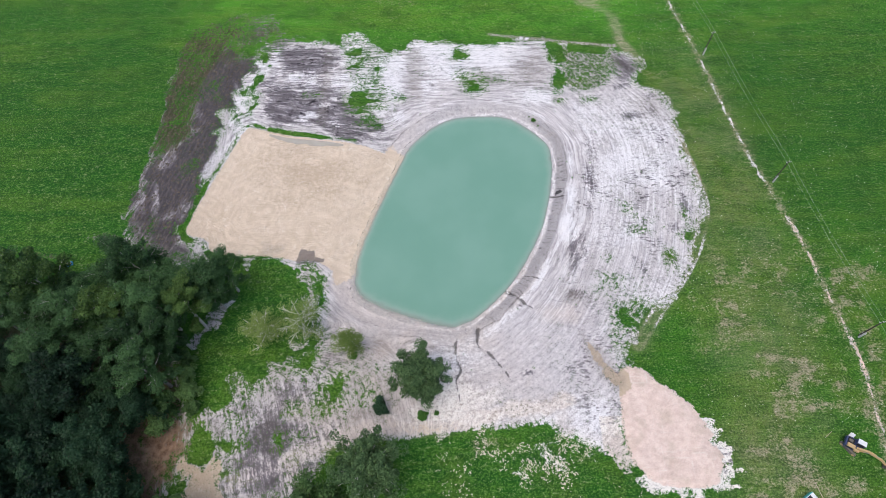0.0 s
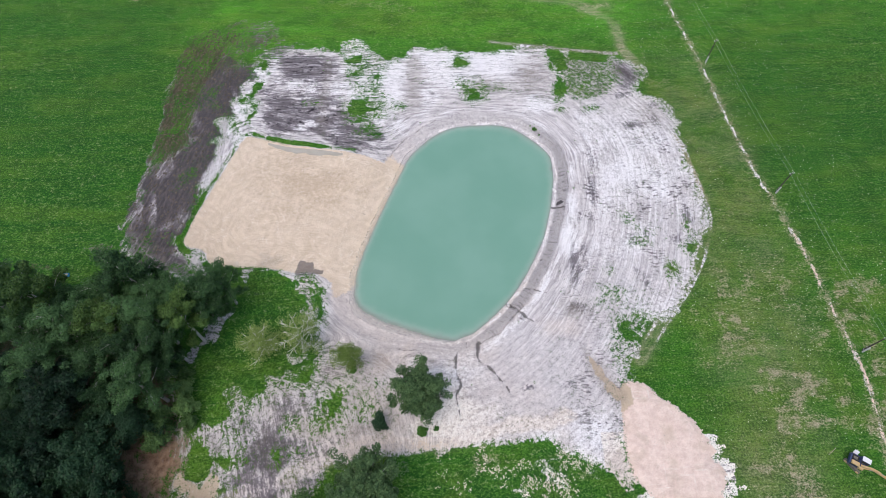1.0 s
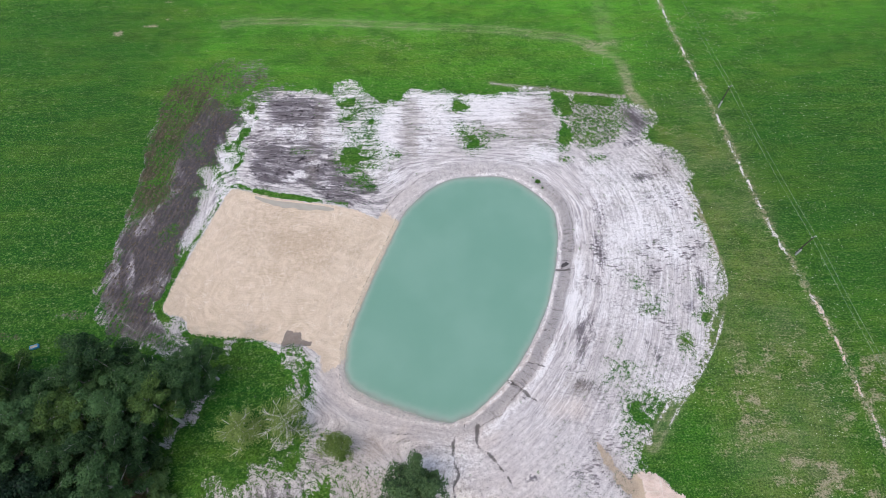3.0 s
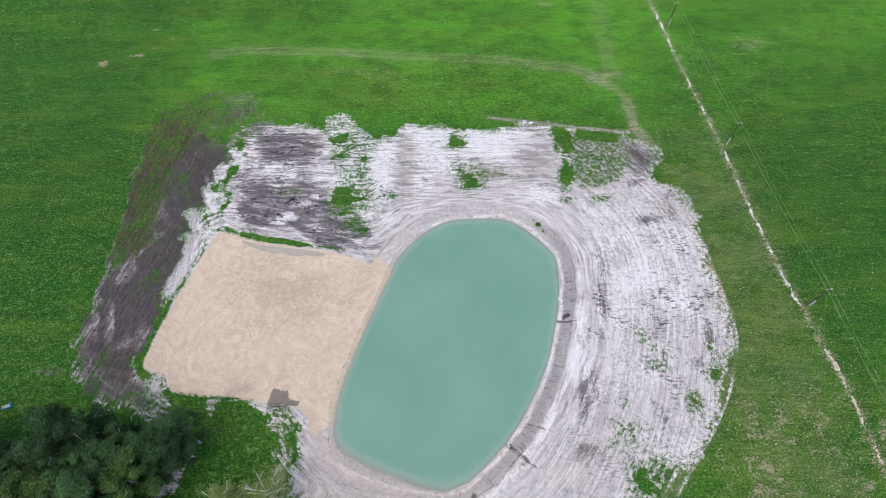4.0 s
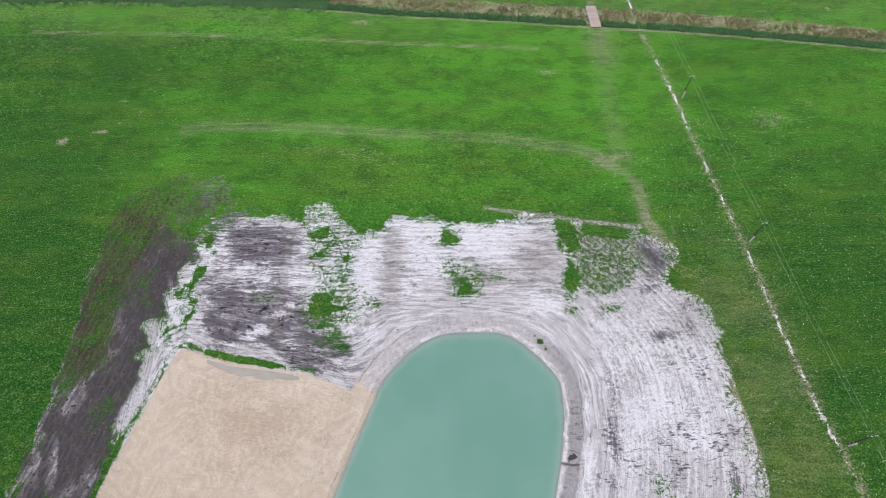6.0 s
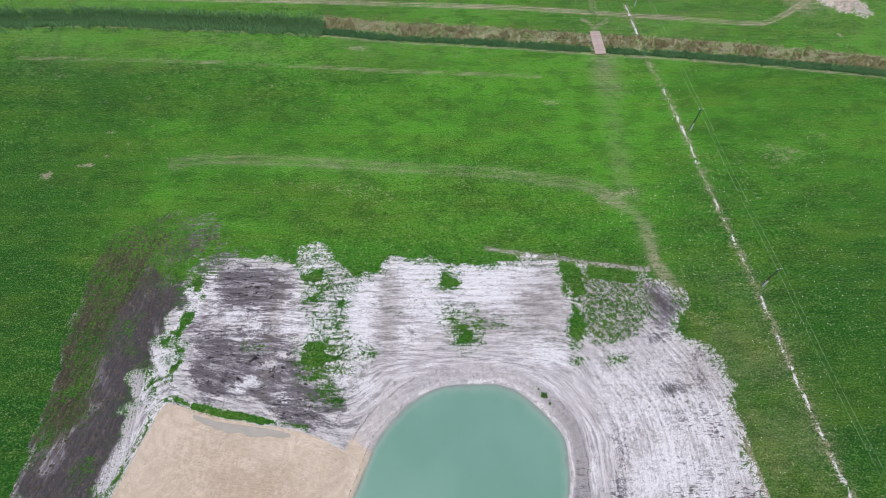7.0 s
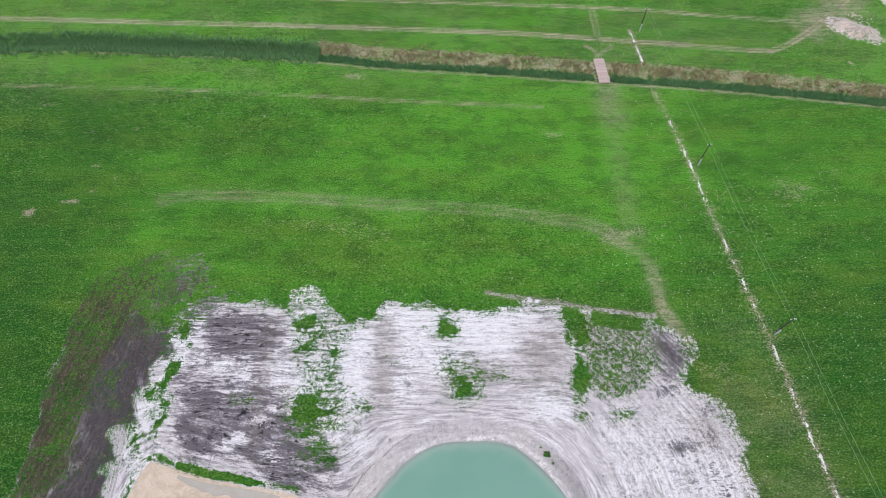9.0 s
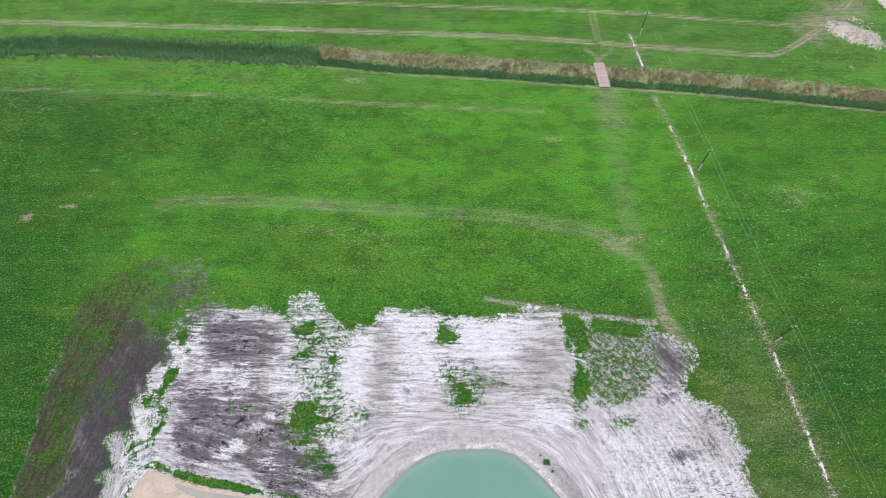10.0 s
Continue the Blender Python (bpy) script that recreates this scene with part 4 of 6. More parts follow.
# the curve of wheel marks at the corner of the sand
fan = region(FAN, 2.4, 1.2, F3, False, 1.9) * ease(to_sand, 0.1, 0.8)
rut = np.clip(0.5 + 2.2 * (cloud(away(smooth_line(FAN, False, 6), False, 8)[0] * 1.7, Y * 0.15, 1.4, 98, 3) - 0.5), 0, 1)
bare, brown = np.maximum(bare, fan * (0.45 + 0.6 * rut)), brown * (1 - fan)
dark, dull, white = dark * (1 - fan) + fan * (0.95 - 0.38 * rut), np.maximum(dull, fan * 0.15), white * (1 - fan)
# a strip of white silt beside the grass rim of the sand
beside = region(WHITE_STRIP, 0.9, 0.7, F3, False, 0.9)
bare, white, dark = np.maximum(bare, 1.05 * beside), white * (1 - beside) + 0.42 * beside, dark * (1 - beside) + beside * 0.4 * F2

# the meadow between the wood and the pond, and the turned ground south of it
meadow = region(MEADOW, 2.6, 4.0, F3)
bare -= meadow * (0.75 + 0.6 * (1 - F))
slope_in = region(THIN_TURF, 3.0, 2.5, F2)
bare -= slope_in * (0.42 + 0.5 * (1 - F))
bare -= (0.0 + 0.5 * (1 - F) ** 1.5) * south * (1 - ease(X, -14, -6))
dark = np.maximum(dark, patches(DARK_SOUTH, 1.0, 99) * (0.45 + 0.7 * F2))
dark = np.maximum(dark, south * (1 - ease(X, -22, -14)) * np.clip(0.46 + 1.2 * (F2 - 0.5), 0, 0.9))
dull *= 1 - np.clip(1.2 * dark, 0, 1) * south
tan = np.clip(0.5 - to_sand / 1.0 + 0.5 * (lumps - 0.5), 0, 1)
spoil = np.clip(0.5 - to_spoil / 1.0 + 2.2 * (cloud(X * 0.35, Y * 1.5, 2.0, 63) - 0.5) * ease(X, 34, 42), 0, 1)
tan = np.maximum(tan, 0.95 * (1 - ease(to_sand + 2.0 * (lumps - 0.5), 1.5, 4.5)) * (1 - ease(to_pond, 2.5, 4.5)))
margin = (1 - ease(np.abs(to_sand - 0.8), 0.2, 0.9)) * (to_pond > 6) * (0.1 + 1.4 * cloud(X, Y, 4.0, 33))
bare -= np.where((X < -20) & (Y > 57), margin, 0)
bare -= np.where((X < -28) & (Y > 84), 0.9 * region(NORTH_RIM, 0.6, 0.5, F3, False, 0.5), 0)
rim = (to_spoil > -1.8) & (to_spoil < 2.0) & (Y < np.interp(X, (26, 36, 41, 45), (11.0, 12.5, 16.0, 21.5)))
white = np.where(rim, np.maximum(white, 0.9), white)
bare = np.maximum(bare, rim * (1.0 - 0.36 * np.abs(to_spoil) + 3.2 * (cloud(X * 0.4, Y * 1.5, 2.0, 64) - 0.5)))
for tongue in SPOIL_TONGUES:
    m = region(tongue, 0.5, 0.9, cloud(X * 0.4, Y * 1.4, 1.6, 76, 3), False, 0.35)
    bare, white = np.maximum(bare, 1.2 * m), np.maximum(white, 0.95 * m)
pink, near_spoil = (to_spoil < 3) * 1.0, (to_spoil < 4) * (Y < 22) * 1.0
clay = away(smooth_line(CLAY, False, 6), False, 6)[0] - 0.75 * ease(37 - Y, 0, 3) + 1.6 * (lumps - 0.5) + 0.6 * ease(Y, 35, 38)
tan = np.maximum(np.maximum(tan, spoil), patches(TAN, 0.9, 12) * (0.5 + 0.9 * F))
tan, bare = np.maximum(tan, 0.75 * (1 - ease(clay, -0.4, 0.9))), np.maximum(bare, 1.1 * (1 - ease(clay, 0.6, 1.8)))
dull = np.maximum(dull, 0.55 * (1 - ease(clay, 0.2, 1.6)))
# the clay's shadow side, painted as a darker line along its west
dark = np.maximum(dark, 0.25 * (1 - ease(np.abs(clay - 1.0), 0.1, 1.0)) * (X < np.interp(Y, (28, 38), (32, 27))))
white = white * ease(clay, 0.8, 2.4)
pink = pink * (clay > 2)
bare = np.maximum(bare, np.maximum(tan * 1.7 - 0.4, brown * (0.1 + 0.55 * F)))
lane_of_soil = region(SOIL_STRIP, 0.9, 1.3, F3, False, 0.7)
bare, dark = np.maximum(bare, lane_of_soil * (0.55 + 0.6 * F3)), np.maximum(dark, lane_of_soil * (0.2 + 0.5 * F2))
warm = np.maximum(patches(WARM, 0.9, 31) * (0.5 + 0.8 * lumps), 0.6 * (1 - ease(Y, 48, 62) * (0.45 + 0.55 * ease(X, -10, 0))) * (1 - ease(to_pond, 2.4, 4.5)))
warm = np.maximum(warm, near_spoil)
dull_spots = patches(DULL, 0.9, 65) * (0.5 + 0.7 * F)
dull, white = np.maximum(dull, dull_spots), white * (1 - np.clip(dull_spots, 0, 1))
m = region([(-29.5, 54.0), (-27.0, 49.0), (-26.0, 44.0), (-25.6, 40.0)], 2.4, 2.0, F3, False, 1.2) * ease(to_sand, 0.3, 1.2)
bare, dark = np.maximum(bare, m * (0.25 + 0.8 * F3)), np.maximum(dark, m * (0.35 + 0.5 * F2))
bare = np.maximum(bare, 0.6 * meadow * ease(cloud(X, Y, 5.0, 77, 4), 0.56, 0.74))
dull, dark, white = np.maximum(dull, 0.45 * meadow), np.maximum(dark, 0.4 * meadow), white * (1 - meadow)
# soil washed over the north-east corner, and the brownish meadow beside it
corner = region(CORNER, 2.2, 1.6, F2)
bare, dark = np.maximum(bare, corner * (0.45 + 0.6 * F3)), np.maximum(dark, corner * (0.80 + 0.4 * (F3 - 0.5)))
white *= 1 - corner
white *= 1 - ease(Y, 121, 124) * (X < -36)
white = np.where((u < 0.6) & (X < -48) & (Y > 50), 0.0, white)
dark = np.maximum(dark, 0.85 * ease(Y, 120, 123) * (1 - ease(X, -38, -35)))
dark = np.maximum(dark, np.where((u < 0.25) & (X < -55) & (Y > 56) & (Y < 140), 0.8, 0))
olive = np.clip(1.15 * patches(OLIVE, 1.0, 66) * (0.6 + 0.6 * F2), 0, 1)
olive = np.maximum(olive, 0.65 * (1 - ease(np.abs(X - np.interp(Y, (0, 60, 100, 114), (56, 63, 60, 54))), 3, 14)) * (1 - ease(np.abs(Y - 55), 42, 62)) * (0.5 + 0.7 * F2))
olive = np.maximum(olive, 0.5 * mixed)
olive = np.clip(olive * (0.35 + 1.3 * ease(cloud(X, Y, 9.0, 72, 4), 0.36, 0.62)), 0, 1)
olive = np.maximum(olive, 0.45 * south * (1 - ease(X, -18, -10)) * (1 - 0.7 * meadow))
olive = np.maximum(olive, 0.35 * np.maximum(meadow, 1 - ease(Y, 14, 18)) * (X < 30) * ease(cloud(X, Y, 6.0, 73, 4), 0.42, 0.64))
olive = np.maximum(olive, 0.5 * (1 - ease(np.hypot((X + 14) / 48, (Y - 135) / 9), 0.6, 1.2)) * F2)
bare = np.maximum(bare, region(WASHED, 1.2, 1.0, F3) * (0.2 + 0.6 * F3))
stain = np.maximum(patches(STAINS, 0.9, 21), 1.0 * (clay < 2.5))
dry = np.maximum(np.maximum(patches(DRY_MEADOW, 1.0, 13), patches(DRY_NORTH, 1.0, 13)), patches(DRY_EAST, 1.0, 13)) * (0.5 + 0.95 * ease(cloud(X * 0.6, Y * 1.2, 4.0, 78, 5), 0.34, 0.66)) * 1.0 - 0.3
tired = (1 - ease(np.abs(X - np.interp(Y, (0, 60, 110, 130), (55, 63, 62, 58))), 4, 15)) * (1 - ease(np.abs(Y - 58), 45, 68))
worn_and_sheen = np.maximum(patches(DUST, 1.0, 41), 0.22 * tired * F2)
# the far meadow's pale sheen, put into the colour at this level
worn_and_sheen = np.maximum(worn_and_sheen, 0.14 * F2 * ease(Y, 170, 192))
thatch = ease(X, 44, 54) * (1 - ease(Y, 46, 62)) * ease(cloud(X, Y * 0.8, 5.0, 79, 5), 0.44, 0.62) * ease(np.hypot((X - 70) / 9, (Y - 15) / 7), 0.7, 1.15)
olive = np.maximum(olive, 0.75 * thatch)
dry = np.maximum(dry, thatch * (0.12 + 0.42 * ease(cloud(X * 0.7, Y, 1.8, 83, 4), 0.4, 0.65)))
for key, (half, strength, line) in TRACKS.items():
    d, run = away(smooth_line(line), False, half * 4)
    d = d + (1.4 * (cloud(X, Y, 4.0, 82) - 0.5) if key in ("turn", "lane") else 0)
    ruts = (0.3 if key in ("far", "back") else 0.6) * np.exp(-((d / half) ** 2)) + (0.15 if key in ("turn", "lane") else 0.75) * np.exp(-(((d - half * 0.55) / (half * 0.25)) ** 2))
    worn_and_sheen = np.maximum(worn_and_sheen, np.clip(ruts * (0.2 + 1.3 * cloud(X, Y, 7.0, 14)) * strength, 0, 1))
wet = np.maximum(patches(WET_SPOTS, 0.25, 15), 0)
# clear pairs of wheel ruts along the east of the site, and the driven path south of the pond
for key, gauge in (("arc", 0.95), ("edge", 0.55)):
    d, run = away(smooth_line(TRACKS[key][2]), False, 6)
    rut = 0.72 * np.exp(-(((d - gauge) / 0.34) ** 2)) * ease(cloud(run, d, 6.0, 81), 0.28, 0.5)
    rut *= ease(run, 0, 4) * (1 - ease(run, run.max() - 9, run.max() - 1))
    bare, white, dark = np.maximum(bare, 0.85 * rut), np.maximum(white, 0.6 * rut), dark * (1 - rut)
d, run = away(smooth_line(TRACKS["path"][2]), False, 7)
driven = (1 - ease(d + 3.2 * (lumps - 0.5), 0.4, 2.2)) * (0.45 + 0.55 * ease(X, -26, -14))
bare, warm = np.maximum(bare, driven * (0.75 + 0.6 * F)), np.maximum(warm, driven)
dark, dull = dark * (1 - 0.9 * driven), dull * (1 - 0.9 * driven)
white = np.maximum(white, 0.42 * driven * ease(X, -16, -4))
ruts = ease(X, 8, 22) * (1 - 0.7 * ease(Y, 88, 100)) * (1 - south)
ridge = 1 - ease(away(smooth_line(TRACKS["ridge"][2]), False, 4)[0] + 0.7 * (lumps - 0.5), 0.2, 0.7)
ridge *= 0.45 + 0.4 * ease(X, 22, 30)
bare, dull, white, dark = np.maximum(bare, 0.95 * ridge), np.maximum(dull, 1.0 * (ridge > 0.05)), white * (ridge < 0.05), dark * (1 - ridge)
heaps = patches([(22.1, 122.3, 0.8, 0.7, 1), (23.9, 122.0, 0.7, 0.6, 1)], 0.4, 67)
bare, white, dull = np.maximum(bare, heaps), np.maximum(white, 0.7 * heaps), dull * (1 - heaps)
cream = 1 - ease(np.hypot((X - 1) / 8, (Y - 25) / 7) + 0.6 * (F - 0.5), 0.4, 1.2)
white, warm, dull, dark = np.maximum(white, 0.62 * cream), np.maximum(warm, cream), dull * (1 - cream), dark * (1 - 0.8 * cream)
bare -= 0.95 * (1 - ease(Y + 3.5 * (F - 0.5) + 0.35 * np.maximum(X - 17, 0), 17.0, 20.5)) * ease(X, -17, -10) * (1 - ease(X, 27, 31)) * ease(to_spoil, 1.0, 2.6)
fleck = 1 - ease(np.hypot((X - 15) / 14, (Y - 15.5) / 5.5) + 0.6 * (F - 0.5), 0.4, 1.2)
bare, white, warm = np.maximum(bare, 0.3 * fleck * np.clip(0.5 + 3.0 * (cloud(X * 0.8, Y, 2.2, 69, 4) - 0.5), 0, 1)), np.maximum(white, 0.7 * fleck), np.maximum(warm, fleck)
speck = np.clip(ease(X, 16, 34) * (1 - 0.6 * ease(Y, 84, 100)) + 0.25 * south, 0, 1) * ease(to_pond, 3.5, 6)
speck *= 0.45 + 0.9 * ease(cloud(X, Y, 11.0, 68, 2), 0.35, 0.65)
dash = np.clip(ease(Y, 85, 90) * (1 - ease(X, 24, 36)) * (1 - ease(-X, 46, 50)) * (0.35 + 0.9 * dark) * ease(to_pond, 6, 12), 0, 1)
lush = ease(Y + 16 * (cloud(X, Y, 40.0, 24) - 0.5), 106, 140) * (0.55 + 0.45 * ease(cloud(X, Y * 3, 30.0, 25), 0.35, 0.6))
deep = 0.85 * ease(-X + 12 * (broad - 0.5), 52, 80) * (1 - ease(Y, 140, 172))
deep = np.maximum(deep, 0.72 * ease(X, 62, 76) * (1 - ease(Y, 118, 150)) * ease(Y, 50, 80))
deep = np.maximum(deep, 0.5 * ease(X, 50, 58) * ease(Y, 108, 114) * (1 - ease(Y, 136, 156)))
deep = np.maximum(deep, 0.5 * (1 - ease(np.abs(Y + 0.06 * X - 168), 6, 14)) * (1 - ease(X, -50, 10)) * (0.5 + F2))
deep = np.maximum(deep, 0.6 * np.maximum(meadow, (1 - ease(Y, 14, 20)) * (X < 34)))
# less lush in the far north, part of the sheen put into the colour
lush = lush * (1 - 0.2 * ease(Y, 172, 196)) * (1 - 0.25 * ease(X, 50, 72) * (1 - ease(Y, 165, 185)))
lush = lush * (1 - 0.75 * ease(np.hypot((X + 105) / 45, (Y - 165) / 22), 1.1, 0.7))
# the filled cable trench
broken = cloud(along_trench, along_trench * 0 + 5, 4.0, 16)
north = ease(Y, 60, 85)
broken = broken * (1 - 0.45 * north) + 0.45 * north * cloud(along_trench, along_trench * 0 + 2, 1.5, 19, 2)
broken = broken - 0.5 * ease(Y, 170, 173) * (1 - ease(Y, 188, 191))
trench = (1 - ease(to_trench + 0.7 * (lumps - 0.5), 0.02, 0.5 - 0.16 * north)) * ease(broken + 0.14 * (1 - ease(Y, 45, 75)), 0.38, 0.6)
bare, tan, pink = np.maximum(bare, trench * 1.1), np.maximum(tan, trench * 0.8 * (1 - north)), np.maximum(pink, (to_trench < 3) * 1.0)
white = np.where(to_trench < 2, np.maximum(white, 0.9 * north * trench), white)
dry = np.maximum(dry, 0.5 * np.exp(-((to_trench / 1.2) ** 2)) * (0.4 + lumps))
# the bank round the pond, darker and cut by rills where it is steep
steep = ease(X, -12, 0) * 1.0
ploughed = ploughed * (0.45 + 0.55 * ease(to_pond, 2.6, 4.0))
rills = lattice(round_pond, round_pond * 0, 0.7, 17) * lattice(round_pond, to_pond, 2.5, 18)
bank = (to_pond > -0.3) & (to_pond < 3.2)
slope = (0.12 + 0.88 * steep * ease(X + 0.6 * Y, 20, 48)) * ease(to_pond, 0.5, 1.0) * (1 - ease(to_pond, 2.6, 3.5)) * ease(to_sand, 1.0, 5.0) * (1 - 0.7 * ease(Y - 0.5 * X, 74, 88))
dark = dark * (1 - 0.6 * (1 - ease(to_pond, 2.5, 4.0))) + slope * 0.2 * ease(X + 0.6 * Y, 30, 62)
white = white * (1 - 0.4 * (1 - ease(to_pond, 2.5, 4.0)))
white = np.maximum(white, 0.3 * steep * (1 - ease(np.abs(to_pond - 0.45), 0.1, 0.45)) * (0.3 + 1.2 * lumps))
white = np.maximum(white, 0.7 * steep * (1 - ease(np.abs(to_pond - 3.9), 0.3, 1.2)) * F)
bare = np.where(to_pond < 3.6, np.maximum(bare, 1.4), bare)
crest = np.abs(to_pond - 2.9 + 0.9 * (cloud(round_pond, to_pond, 3.0, 37) - 0.5)) + 0.5 * ease(cloud(round_pond, round_pond * 0, 6.0, 38), 0.6, 0.4)
crack = np.minimum(3.0, crest + 0.16)

# heights
Z = 0.5 * (cloud(X, Y, 60.0, 20, 2) - 0.5) + 0.10 * (cloud(X, Y, 3.0, 21) - 0.5)
flat = 1 - ease(to_pond, 2.0, 9.0)
Z = Z * (1 - 0.8 * flat)
Z += np.clip(bare, 0, 1) * (0.07 * np.sin(across * 2 * math.pi / 1.1) * ploughed * ease(to_sand, 0, 1.5) + 0.08 * (lumps - 0.5)) * (to_pond > 1)
Z += np.clip(brown, 0, 1) * 0.22 * (cloud(X, Y, 0.9, 22, 2) - 0.4)
wide_bank = 2.6 + 3.0 * (1 - steep)
rise = ease(to_pond / wide_bank, 0.08, 1.0)
Z = np.where(to_pond < 8, np.where(to_pond < 0, -1.0 + 0.32 * np.maximum(to_pond, -6), -1.0 + rise * 1.0) + Z * rise, Z)
Z -= bank * steep * (to_pond > 0.4) * 0.28 * ease(rills, 0.35, 0.6)
Z += 0.10 * (1 - ease(to_trench, 0.2, 1.1)) * (0.4 + lumps)
Z += 0.35 * (1 - ease(to_spoil, -1.5, 0.6))
Z += 0.25 * ridge
ditch_depth = (1 - ease(to_ditch, 0.8, 3.6)) * 0.9
Z -= ditch_depth
for k, (wide_gap, line) in enumerate(GULLIES):
    d, run = away(smooth_line(line, False, 6), False, 3)
    taper = 0.8 * np.clip(1.1 - run / max(run.max(), 1e-6), 0.25, 0.9)
    d = d + 0.9 * (cloud(X, Y, 1.4, 39) - 0.5)
    Z -= 0.4 * wide_gap * taper * (1 - ease(d, 0.02, 0.55 * wide_gap))
    crack = np.minimum(crack, np.maximum(d, 0) / (wide_gap * taper))
mound = np.hypot(((X - 119.5) * 0.8 - (Y - 203.6) * 0.6) / 7.6, ((X - 119.5) * 0.6 + (Y - 203.6) * 0.8) / 4.0) + 0.7 * (cloud(X, Y, 3.0, 23) - 0.5)
Z += 1.3 * (1 - ease(mound, 0.1, 1.0)) * (0.7 + 0.6 * lumps)
heap = 1 - ease(mound, 0.55, 1.3)
bare, tan, pink = np.maximum(bare, heap * (0.3 + 1.2 * lumps)), np.maximum(tan, heap * (1.5 * lumps - 0.45)), np.maximum(pink, heap)
# the ditch: dry stalks on its sides
beyond = Y - np.interp(X, ditch_line[:, 0], ditch_line[:, 1])
dry = np.maximum(dry, 0.72 * ease(beyond, 0.0, 1.2) * (1 - ease(beyond + 2.0 * (lumps - 0.5), 4.2, 5.6)) * ease(X, -32, -28) * (0.55 + 0.6 * lumps))
dry = np.maximum(dry, 0.5 * (1 - ease(to_ditch, 2.2, 4.2)) * (X > -30) * (0.6 + 0.6 * lumps))
worn_and_sheen = np.maximum(worn_and_sheen, 0.75 * (1 - ease(np.abs(to_ditch - 3.5), 0.15, 0.6)) * (Y < np.interp(X, ditch_line[:, 0], ditch_line[:, 1])))
# a pale unpaved road beyond the mound
lane_far = away(smooth_line([(140.0, 190.0), (136.5, 208.0), (134.4, 219.0), (131.5, 234.0), (126.0, 262.0)]), False, 8)[0] + 0.8 * (lumps - 0.5)
bare, warm = np.maximum(bare, 1.3 * (1 - ease(lane_far, 1.6, 3.0))), np.maximum(warm, 1.0 * (lane_far < 5))
white = np.maximum(white, 0.5 * (1 - ease(lane_far, 1.0, 2.4)))
# the wood's floor
floor = (1 - ease(np.hypot((X + 75) / 29, (Y - 18) / 30), 0.85, 1.05))
brown = np.maximum(brown, heap * 0.2)
stain, warm, dull = np.maximum(stain, heap * 0.6), np.maximum(warm, (mound < 1.8) * 1.0), np.maximum(dull, 0.35 * (mound < 1.8))
bare, brown = np.maximum(bare, floor * (0.6 + 0.7 * lumps)), np.maximum(brown, floor * 0.95)
red = patches(RED_SOIL, 0.8, 71)
brown, dull = np.maximum(brown, red), dull * (1 - np.maximum(floor, red))
dark = dark * (1 - red)
bare = np.maximum(bare, 1.3 * patches(RED_SOIL, 0.7, 71) * (0.15 + 1.1 * F))
orange = region(ORANGE_SOIL, 1.2, 1.8, F3)
bare, tan, brown, stain = np.maximum(bare, 1.1 * orange), np.maximum(tan, 0.85 * orange), brown * (1 - orange), np.maximum(stain, orange * (0.5 + 0.5 * F3))
dark, dull, warm = dark * (1 - orange), dull * (1 - orange), np.maximum(warm, orange)

# closed turf away from all bare ground
bare = bare - 0.8 * (1 - ease(bare, 0.02, 0.3))


def sheet(name, z, fields):
    mesh = bpy.data.meshes.new(name)
    index = np.arange(NX * NY, dtype=np.int32).reshape(NY, NX)
    quads = np.stack([index[:-1, :-1], index[:-1, 1:], index[1:, 1:], index[1:, :-1]], -1).reshape(-1, 4)
    mesh.vertices.add(NX * NY)
    mesh.vertices.foreach_set("co", np.stack([X, Y, z], -1).astype(np.float32).ravel())
    mesh.loops.add(quads.size)
    mesh.loops.foreach_set("vertex_index", quads.ravel())
    mesh.polygons.add(len(quads))
    mesh.polygons.foreach_set("loop_start", np.arange(0, quads.size, 4, dtype=np.int32))
    mesh.update(calc_edges=True)
    mesh.shade_smooth()
    for key, value in fields.items():
        mesh.attributes.new(key, "FLOAT", "POINT").data.foreach_set("value", np.asarray(value, np.float32))
    mesh.materials.append(GROUND)
    return new(name, mesh)


tagged(sheet("ground", Z, dict(bare=bare, white=white, dark=dark, brown=brown, tan=tan, pink=pink, dry=dry, wet=wet, across=across, ploughed=ploughed, stain=stain, lush=lush, worn_and_sheen=worn_and_sheen, warm=warm, bank=slope, round=round_pond, crack=crack, dull=dull, speck=speck, driven=ruts, deep=deep, olive=olive, dash=dash)),
       "green meadow with white silt, dark soil and tan sand round a pond", "ground", kind="structure")


def height(x, y):
    """The ground's height at a place."""
    i, j = min(max(np.searchsorted(GX, x) - 1, 0), NX - 2), min(max(np.searchsorted(GY, y) - 1, 0), NY - 2)
    u, v = (x - GX[i]) / (GX[i + 1] - GX[i]), (y - GY[j]) / (GY[j + 1] - GY[j])
    h = Z.reshape(NY, NX)
    return float((h[j, i] * (1 - u) + h[j, i + 1] * u) * (1 - v) + (h[j + 1, i] * (1 - u) + h[j + 1, i + 1] * u) * v)


def heights(x, y):
    i, j = np.clip(np.searchsorted(GX, x) - 1, 0, NX - 2), np.clip(np.searchsorted(GY, y) - 1, 0, NY - 2)
    u, v = (x - GX[i]) / (GX[i + 1] - GX[i]), (y - GY[j]) / (GY[j + 1] - GY[j])
    h = Z.reshape(NY, NX)
    return (h[j, i] * (1 - u) + h[j, i + 1] * u) * (1 - v) + (h[j + 1, i] * (1 - u) + h[j + 1, i + 1] * u) * v


